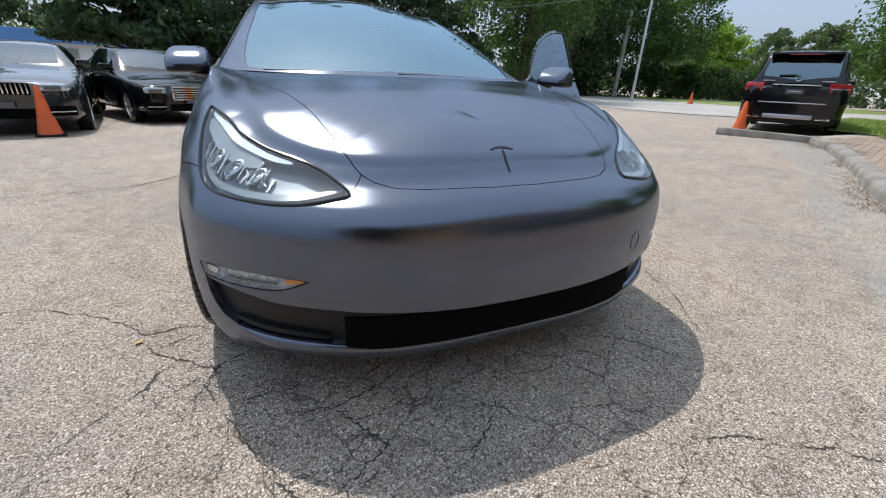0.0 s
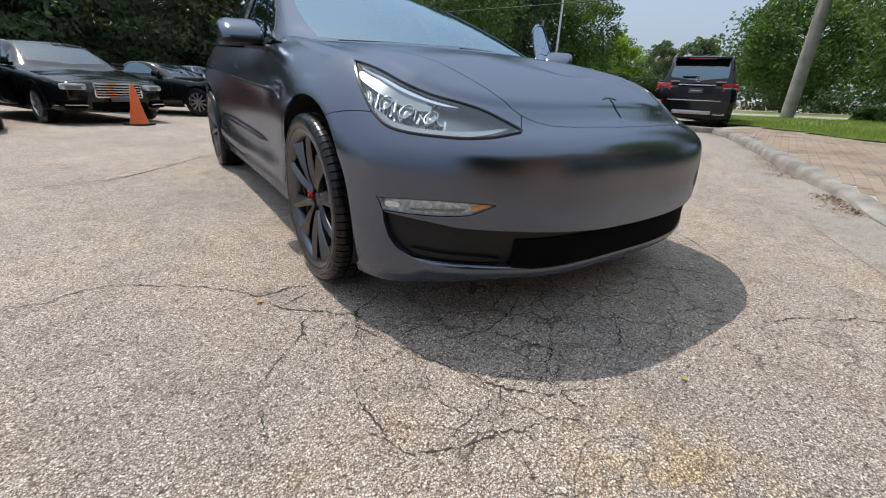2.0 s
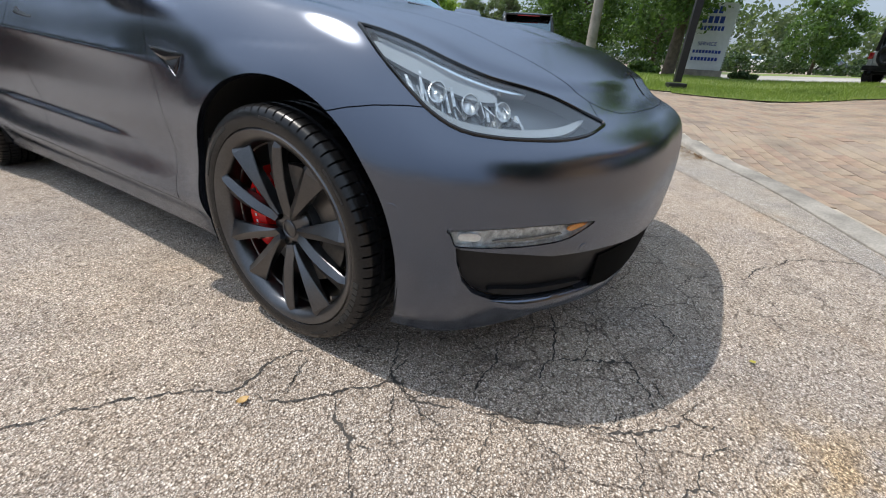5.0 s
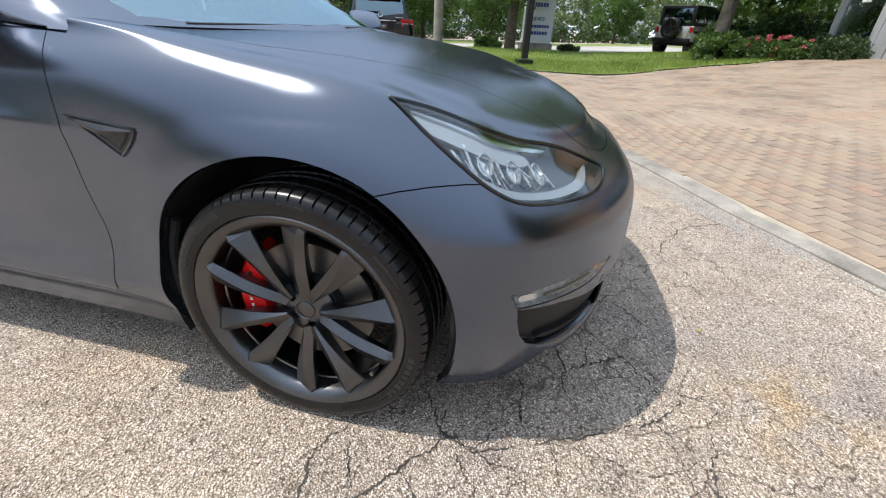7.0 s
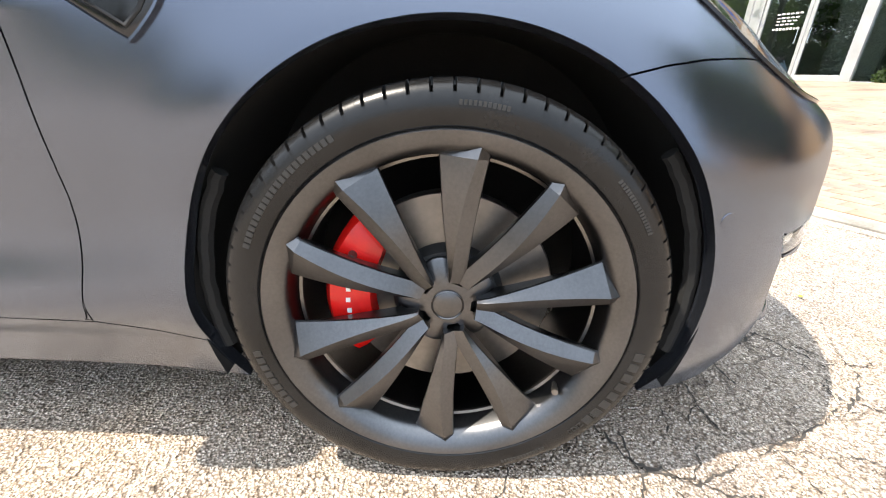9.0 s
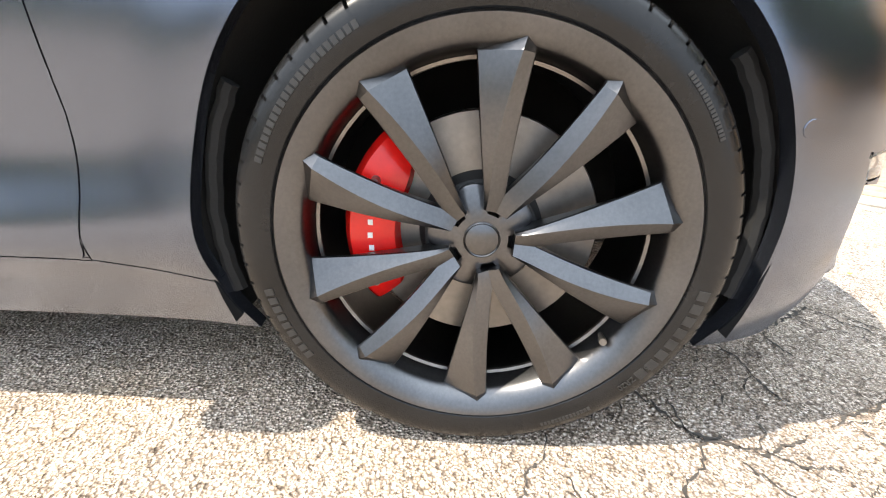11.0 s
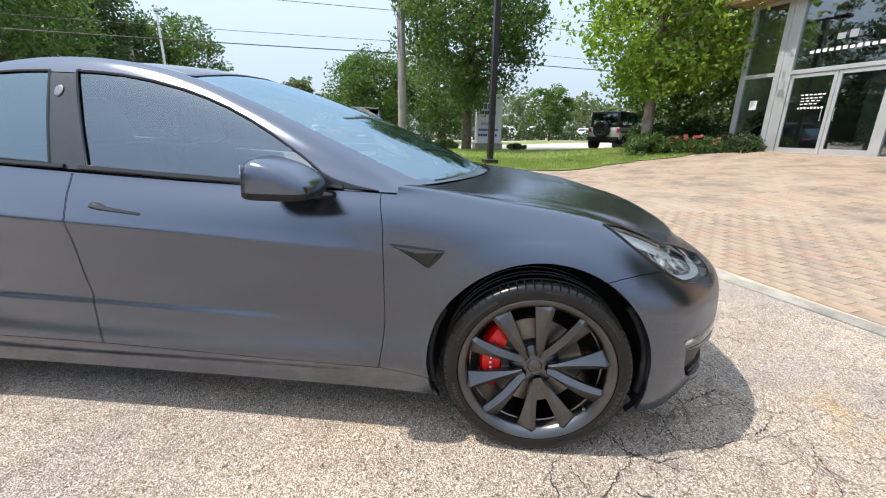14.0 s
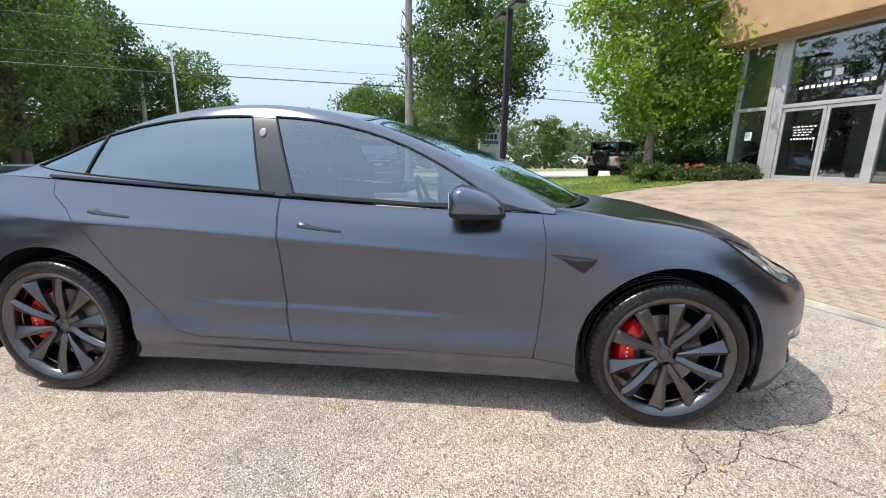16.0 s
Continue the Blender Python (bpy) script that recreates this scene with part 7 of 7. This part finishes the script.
def vbox(t, name, args, mm, bevel=.01, turn=None, label=""):
    bm = bmesh.new()
    box(bm, *args, bevel)
    if turn:
        c = Vector(((args[0] + args[3]) / 2, (args[1] + args[4]) / 2, (args[2] + args[5]) / 2))
        bmesh.ops.transform(bm, matrix=Matrix.Translation(c) @ Matrix.Rotation(radians(turn), 4, "Z") @ Matrix.Translation(-c), verts=bm.verts[:])
    return part(name, bm, mm, t, label)


def spot(x, y, f):
    return pose(x, y, land(x, y), 0, 0, heading(f))


def front_end(t, y, z, slats, hz, chrome=True, hw=.42, gz=(.52, .80), lamp=(.60, .84)):
    """Grille, lamps and intakes of a car front."""
    g = vbox(t, "grille", (-hw, y - .02, gz[0], hw, y + .10, gz[1]), M["mesh"], .03)
    if chrome:
        for a in ((-hw - .02, y - .035, gz[1] - .01, hw + .02, y + .04, gz[1] + .02), (-hw - .02, y - .035, gz[0] - .02, hw + .02, y + .04, gz[0] + .01), (-hw - .03, y - .03, gz[0], -hw, y + .04, gz[1]), (hw, y - .03, gz[0], hw + .03, y + .04, gz[1])):
            vbox(t, "grille_frame", a, M["chrome"], .008)
        for i in range(slats):
            zz = gz[0] + (gz[1] - gz[0]) * (i + 1) / (slats + 1)
            vbox(t, "grille_slat", (-hw, y - .032, zz - .010, hw, y + .01, zz + .010), M["chrome"], .004)
    else:
        for i in range(slats):
            xx = -hw + 2 * hw * (i + .5) / slats
            if abs(xx) > .05:
                vbox(t, "grille_slat", (xx - .008, y - .032, gz[0] + .01, xx + .008, y + .01, gz[1] - .01), M["chrome"], .003)
    for sx in (-1, 1):
        l = vbox(t, "headlight", (sx * lamp[0] - .19, y + .03, hz - .055, sx * lamp[0] + .19, y + .22, hz + .055), M["head_lamp"], .05, sx * 24)
        vbox(t, "lamp_insert", (sx * lamp[0] - .12, y + .015, hz - .04, sx * lamp[0] + .10, y + .12, hz + .03), M["lamp_dark"], .02, sx * 24)
        vbox(t, "lower_intake", (sx * .66 - .17, y + .02, .30, sx * .66 + .15, y + .16, .44), M["mesh"], .03, sx * 22)
        vbox(t, "intake_trim", (sx * .66 - .17, y + .0, .355, sx * .66 + .15, y + .05, .372), M["chrome"], .004, sx * 22)
    vbox(t, "lower_grille", (-.45, y - .012, .27, .45, y + .10, .41), M["mesh"], .03)
    vbox(t, "plate", (-.16, y - .05, .42, .16, y - .03, .50), M["plate"], .004)


SED = dict(wb=3.0, r=.345, plan=[(-.88, .50), (-.82, .68), (-.68, .82), (-.45, .91), (0, .945), (1.5, .95), (3, .945), (3.6, .88), (3.95, .72), (4.05, .6)],
           top=[(-.88, .60), (-.82, .70), (-.6, .79), (0, .90), (.8, 1.0), (2.8, 1.02), (3.4, 1.08), (3.95, 1.04), (4.05, .92)],
           roof=[(.62, .95), (1.05, 1.22), (1.45, 1.42), (1.9, 1.475), (2.4, 1.465), (2.9, 1.36), (3.4, 1.14), (3.55, 1.05)],
           windows=[[(1.15, 1.06), (1.35, 1.20), (1.6, 1.345), (1.95, 1.385), (1.98, 1.05)], [(2.06, 1.05), (2.04, 1.385), (2.4, 1.37), (2.85, 1.25), (3.05, 1.13), (2.9, 1.08)]],
           screens=((.74, 1.42), (2.78, 3.42)), mirror=(.98, 1.05), seams=(.55, 2.0, 2.95), handles=(1.75, 2.75), bright=True, paint=M["paint_black"])
t = vehicle("sedan", "glossy black luxury sedan with a chrome slatted grille", "car", spot(-2.25, 9.3, (.45, -.893)), dict(SED))
front_end(t, -.90, 0, 4, .66, True, .36, (.50, .72), (.63, .84))
vbox(t, "chrome_strip", (-.93, -.70, .345, -.80, -.62, .36), M["chrome"], .004)
S2 = dict(SED, paint=M["paint_dark"], wb=2.97)
S2["roof"] = [(.65, .93), (1.05, 1.16), (1.45, 1.33), (1.9, 1.385), (2.4, 1.37), (2.9, 1.27), (3.4, 1.10), (3.55, 1.04)]
S2["windows"] = [[(1.15, 1.04), (1.35, 1.16), (1.6, 1.27), (1.95, 1.31), (1.98, 1.04)], [(2.06, 1.04), (2.04, 1.31), (2.4, 1.29), (2.85, 1.19), (3.0, 1.11), (2.9, 1.07)]]
t = vehicle("sedan", "dark glossy sedan with twin grilles and swept lamps", "car", spot(-4.2, 7.2, (.22, -.975)), S2)
front_end(t, -.90, 0, 14, .70, False, .36, (.60, .76), (.60, .84))
S3 = dict(SED, paint=M["paint_black"], wb=2.52, seams=(.6, 1.75), handles=(1.6,))
S3["plan"] = [(-.80, .55), (-.76, .72), (-.6, .84), (0, .90), (1.5, .905), (2.6, .90), (3.3, .82), (3.55, .62)]
S3["top"] = [(-.80, .60), (-.74, .72), (0, .86), (.8, .93), (2.6, .95), (3.3, .93), (3.55, .80)]
S3["roof"] = [(.62, .90), (1.0, 1.15), (1.3, 1.27), (1.6, 1.29), (1.9, 1.24), (2.15, 1.05), (2.25, .94)]
S3["windows"] = [[(1.05, .98), (1.2, 1.10), (1.4, 1.20), (1.6, 1.225), (1.8, 1.18), (1.95, .99)]]
S3["screens"] = ((.72, 1.28), (1.86, 2.18))
S3["mirror"] = (.95, .98)
t = vehicle("coupe", "older black coupe with amber corner lamps and silver wheels", "car", spot(.15, 11.7, (.80, -.60)), S3)
front_end(t, -.82, 0, 3, .62, True, .30, (.50, .68), (.58, .66))
for sx in (-1, 1):
    vbox(t, "corner_lamp", (sx * .80 - .10, -.70, .56, sx * .80 + .10, -.56, .68), M["amber"], .02, sx * 50, "amber corner lamp")
S4 = dict(SED, paint=M["paint_white"], seams=(.55, 2.0), rim=M["alloy"])
for x, y, f, p, lb in ((-7.2, 11.2, (.3, -.95), "paint_white", "white sedan parked behind the dark cars"), (-12, 27, (.9, -.3), "paint_blue", "blue sedan parked under the trees"), (-8.0, 25.6, (.95, -.2), "paint_blue", "dark blue sedan parked near the evergreens"), (-1.6, 22.5, (-.9, -.3), "paint_silver", "silver sedan parked far back under the trees")):
    vehicle("sedan", lb, "car", spot(x, y, f), dict(S4, paint=M[p]))

# black sport utility vehicle, seen from behind
SUV = dict(wb=2.92, r=.375, lift=.08, plan=[(-.90, .55), (-.8, .80), (-.5, .93), (0, .965), (1.5, .965), (2.92, .965), (3.5, .94), (3.82, .88), (3.90, .80)],
           top=[(-.9, .75), (-.8, .95), (0, 1.05), (.7, 1.10), (3.5, 1.12), (3.82, 1.10), (3.9, 1.0)],
           roof=[(.55, 1.08), (1.0, 1.42), (1.35, 1.66), (1.9, 1.755), (3.0, 1.74), (3.55, 1.66), (3.72, 1.40), (3.85, 1.10)],
           windows=[[(1.1, 1.16), (1.45, 1.58), (1.95, 1.66), (1.95, 1.16)], [(2.03, 1.16), (2.03, 1.66), (2.85, 1.64), (2.9, 1.18)], [(2.97, 1.18), (2.95, 1.63), (3.3, 1.58), (3.45, 1.22)]],
           screens=((.68, 1.34), (3.56, 3.84)), mirror=(.95, 1.18), seams=(.5, 2.0, 2.9), handles=(1.8, 2.75), paint=M["paint_black"], dark=True, seats=False, tumble=.80)
SV = spot(11.1, 4.4, (.90, .44)) @ Matrix.Translation((0, -2.92, 0))
t = vehicle("suv", "glossy black sport utility vehicle parked beside the kerb", "suv", SV, SUV)
for sx in (-1, 1):
    l = vbox(t, "tail_lamp", (sx * .72 - .18, 3.66, .92, sx * .72 + .19, 3.86, 1.11), M["tail_red"], .03, -sx * 20, "wide red tail lamp")
    vbox(t, "lamp_insert", (sx * .70 - .18, 3.74, .99, sx * .70 + .14, 3.872, 1.015), M["lamp_white"], .004, -sx * 20)
    vbox(t, "exhaust_trim", (sx * .62 - .13, 3.80, .36, sx * .62 + .13, 3.90, .43), M["chrome"], .02)
    vbox(t, "reflector", (sx * .66 - .12, 3.84, .56, sx * .66 + .12, 3.88, .585), M["tail_red"], .004)
    vbox(t, "roof_rail", (sx * .66 - .02, 1.5, 1.74, sx * .66 + .02, 3.3, 1.79), M["alloy"], .012)
vbox(t, "chrome_strip", (-.42, 3.86, 1.055, .42, 3.91, 1.08), M["chrome"], .006)
vbox(t, "bumper_strip", (-.60, 3.88, .69, .60, 3.915, .71), M["chrome"], .005)
vbox(t, "plate_recess", (-.36, 3.86, .85, .36, 3.905, 1.02), M["black_satin"], .02)
vbox(t, "plate", (-.16, 3.90, .88, .16, 3.915, .98), M["plate"], .004)
vbox(t, "plate_bar", (-.11, 3.914, .92, .11, 3.920, .945), M["alloy"], .002)
vbox(t, "skid_plate", (-.45, 3.84, .36, .45, 3.915, .46), M["alloy"], .03)
vbox(t, "lower_valance", (-.82, 3.78, .30, .82, 3.86, .52), M["black_satin"], .03)
vbox(t, "spoiler", (-.62, 3.45, 1.69, .62, 3.72, 1.735), M["paint_black"], .02)
vbox(t, "brake_light", (-.30, 3.70, 1.675, .30, 3.73, 1.695), M["tail_red"], .004)
vbox(t, "rear_wiper", (-.02, 3.80, 1.25, .36, 3.83, 1.275), M["black_satin"], .006)
bm = bmesh.new()
ring = [(.055 * math.cos(a), 3.885, 1.20 + .055 * math.sin(a)) for a in (math.tau * k / 24 for k in range(25))]
tube(bm, ring, .007, 8, cap=False)
part("badge", bm, M["chrome"], t)
for x0 in (-.62, .40):
    vbox(t, "badge_bar", (x0, 3.855, 1.135, x0 + .22, 3.875, 1.158), M["alloy"], .002)

# silver off-road vehicle with a spare wheel
t = thing("off_road_car", "silver boxy off-road vehicle with a black top and spare wheel", "off-road car", at=spot(19.0, -5.5, (.72, -.69)))
for name, args, mm in (("body", (-.80, -3.4, .55, .80, 0, 1.12), "paint_silver"), ("hood", (-.72, -4.0, .62, .72, -2.6, 1.18), "paint_silver"), ("hard_top", (-.74, -2.3, 1.12, .74, -.02, 1.84), "black_satin"),
                       ("rear_bumper", (-.80, 0, .50, .80, .14, .68), "black_satin"), ("underbody", (-.6, -3.4, .40, .6, -.1, .56), "black_rough"), ("tailgate", (-.62, -.02, .62, .62, .03, 1.12), "paint_silver")):
    vbox(t, name, args, M[mm], .05)
vbox(t, "rear_window", (-.60, -.03, 1.22, .60, .0, 1.74), M["glass_dark"], .02)
for sx in (-1, 1):
    for y0, y1 in ((-2.2, -1.5), (-1.42, -.75), (-.68, -.1)):
        vbox(t, "side_window", (sx * .745 - .006, y0, 1.24, sx * .745 + .006, y1, 1.72), M["glass_dark"], .003)
    for yc in (-.62, -3.05):
        vbox(t, "fender", (sx * .84 - .10, yc - .50, .86, sx * .84 + .10, yc + .50, .95), M["black_satin"], .03)
        road_wheel(t, sx * .80, yc, .40, M["black_satin"], .26)
    vbox(t, "tail_lamp", (sx * .73 - .06, -.01, .88, sx * .73 + .06, .05, 1.08), M["tail_red"], .01)
    vbox(t, "mirror", (sx * .98 - .09, -2.35, 1.15, sx * .98 + .09, -2.25, 1.35), M["black_satin"], .03)
    vbox(t, "sill", (sx * .82 - .05, -2.5, .46, sx * .82 + .05, -1.2, .54), M["black_satin"], .02)
sp = new("spare_wheel")
sp.parent = t
sp.matrix_basis = pose(.05, .16, 1.02, 0, 0, 90)
bm = bmesh.new()
lathe(bm, [(.25, -.11), (.30, -.13), (.36, -.12), (.40, -.08), (.40, .08), (.36, .12), (.30, .13), (.25, .11)], 32, "x")
bmesh.ops.recalc_face_normals(bm, faces=bm.faces[:])
part("tyre", bm, M["rubber"], sp)
bm = bmesh.new()
lathe(bm, [(.27, .09), (.22, .06), (.08, .05), (.07, .09), (0, .10)], 28, "x")
for k in range(5):
    box(bm, .04, -.035, .06, .085, .035, .24, .008, Matrix.Rotation(math.tau * k / 5, 4, "X"))
bmesh.ops.recalc_face_normals(bm, faces=bm.faces[:])
part("rim", bm, M["black_satin"], sp)

# far cars across the road
FAR = dict(wb=2.75, r=.35, lift=.03, plan=[(-.85, .6), (-.7, .82), (0, .91), (2.75, .91), (3.4, .86), (3.65, .75)], top=[(-.85, .65), (-.7, .85), (0, .98), (.7, 1.02), (3.4, 1.04), (3.65, .95)],
           roof=[(.55, .99), (1.0, 1.32), (1.4, 1.56), (2.0, 1.63), (2.9, 1.60), (3.3, 1.42), (3.55, 1.05)], windows=[[(1.1, 1.10), (1.45, 1.46), (1.9, 1.53), (1.9, 1.10)], [(1.98, 1.10), (1.98, 1.53), (2.8, 1.50), (3.1, 1.14)]],
           screens=((.68, 1.38), (3.0, 3.5)), mirror=(.95, 1.08), seams=(.5, 1.94), handles=(1.75,), paint=M["paint_white"], dark=True, seats=False)
base = vehicle("far_car", "white parked car across the road", "car", spot(52, 18.0, (-.3, -.95)), dict(FAR), "cars across the road")
silver = vehicle("far_car", "silver parked car across the road", "car", spot(55, 8.5, (.2, -.98)), dict(FAR, paint=M["paint_silver"]), "cars across the road")
dark = vehicle("far_car", "dark parked car across the road", "car", spot(53.5, 13, (-.2, -.98)), dict(FAR, paint=M["paint_dark"]), "cars across the road")
for i, (x, y) in enumerate(((36, 14), (34, 2), (36, -.8), (38, 17.5), (40, -3.5), (43.5, -8.5), (46, -12), (40.5, 21), (44, 24.5), (47, 8), (48, 3), (49, -3), (38.5, -6.0))):
    f = (-.25 + .12 * math.sin(i * 2.1), -.96)
    copy_thing((base, silver, dark)[i % 3 if i % 4 else 0], spot(x * 1.5, y * 1.5, f))

# ---- pavers ----
def brick_mesh(u, v, L=.2005, W=.1005):
    """Corner points of one paver with a worn chamfer, round its centre."""
    out = []
    for z, inset in ((-.010, 0), (.0035, 0), (.0065, .005)):
        for a, b in ((-1, -1), (1, -1), (1, 1), (-1, 1)):
            p = u * (a * (L / 2 - inset)) + v * (b * (W / 2 - inset))
            out.append((p[0], p[1], z))
    return np.array(out)


def slope(x, y):
    return (pave_z(x + .1, y) - pave_z(x - .1, y)) / .2, (pave_z(x, y + .1) - pave_z(x, y - .1)) / .2


PAVE_U, PAVE_V = np.array((.956, .292)), np.array((-.292, .956))
BRICK_F = [(8, 9, 10, 11)] + [(r * 4 + k, r * 4 + (k + 1) % 4, r * 4 + 4 + (k + 1) % 4, r * 4 + 4 + k) for r in (0, 1) for k in range(4)]
rng = np.random.default_rng(31)
to_building = BLD.inverted()
spots = []
for j in range(-110, 40):
    for i in range(-50, 62):
        p = PAVE_U * (i * .2035 + (j % 2) * .1018) + PAVE_V * (j * .1035)
        x, y = p + (2.0, -2.0)
        if not (-6 < x < 11 and -8.6 < y < 2.6):
            continue
        if y > edge_y(x) - .19 or x > lawn_x(y) - .02:
            continue
        q = to_building @ Vector((x, y, 0))
        if q.y > -.2 and q.x > -2.2:
            continue
        spots.append((x, y))
spots = np.array(spots)
spots = spots[np.argsort(np.hypot(spots[:, 0] - 1.9, spots[:, 1] + 2.1))]
corners = brick_mesh(PAVE_U, PAVE_V)
meshes = []
for k in range(4):
    me = bpy.data.meshes.new("brick")
    c = corners.copy()
    c[:, :2] *= 1 + rng.uniform(-.012, .004)
    c[8:, 2] += rng.uniform(-.0012, .0012, 4)
    me.from_pydata([tuple(p) for p in c], [], BRICK_F)
    me.materials.append(M["brick"])
    meshes.append(me)
for k, (x, y) in enumerate(spots[:300]):
    b = new("brick", meshes[k % 4])
    b.parent = pavement
    sx_, sy_ = slope(x, y)
    b.matrix_basis = pose(x, y, pave_z(x, y) + .011 + rng.uniform(-.0015, .0015), math.degrees(sy_) + rng.normal(0, .35), -math.degrees(sx_) + rng.normal(0, .35), rng.normal(0, .7))
rest_of = spots[300:]
V = np.empty((len(rest_of), 12, 3))
for k, (x, y) in enumerate(rest_of):
    a = rng.normal(0, .012)
    ca, sa = math.cos(a), math.sin(a)
    c = corners.copy()
    c[:, 0], c[:, 1] = corners[:, 0] * ca - corners[:, 1] * sa, corners[:, 0] * sa + corners[:, 1] * ca
    c[:, 2] += c[:, 0] * rng.normal(0, .006) + c[:, 1] * rng.normal(0, .006)
    z = pave_z(x, y)
    sx_, sy_ = slope(x, y)
    c[:, 2] += c[:, 0] * sx_ + c[:, 1] * sy_
    V[k] = c + (x, y, z + .011 + rng.uniform(-.0015, .0015))
F = (np.array([f for f in BRICK_F])[None] + 12 * np.arange(len(rest_of))[:, None, None]).reshape(-1, 4)
me = bpy.data.meshes.new("bricks")
me.from_pydata([tuple(p) for p in V.reshape(-1, 3)], [], [tuple(int(q) for q in f) for f in F])
me.materials.append(M["brick"])
field = new("brick_field", me)
field.parent = pavement
tagged(field, "worn reddish tan clay pavers in running bond", kind="stuff")
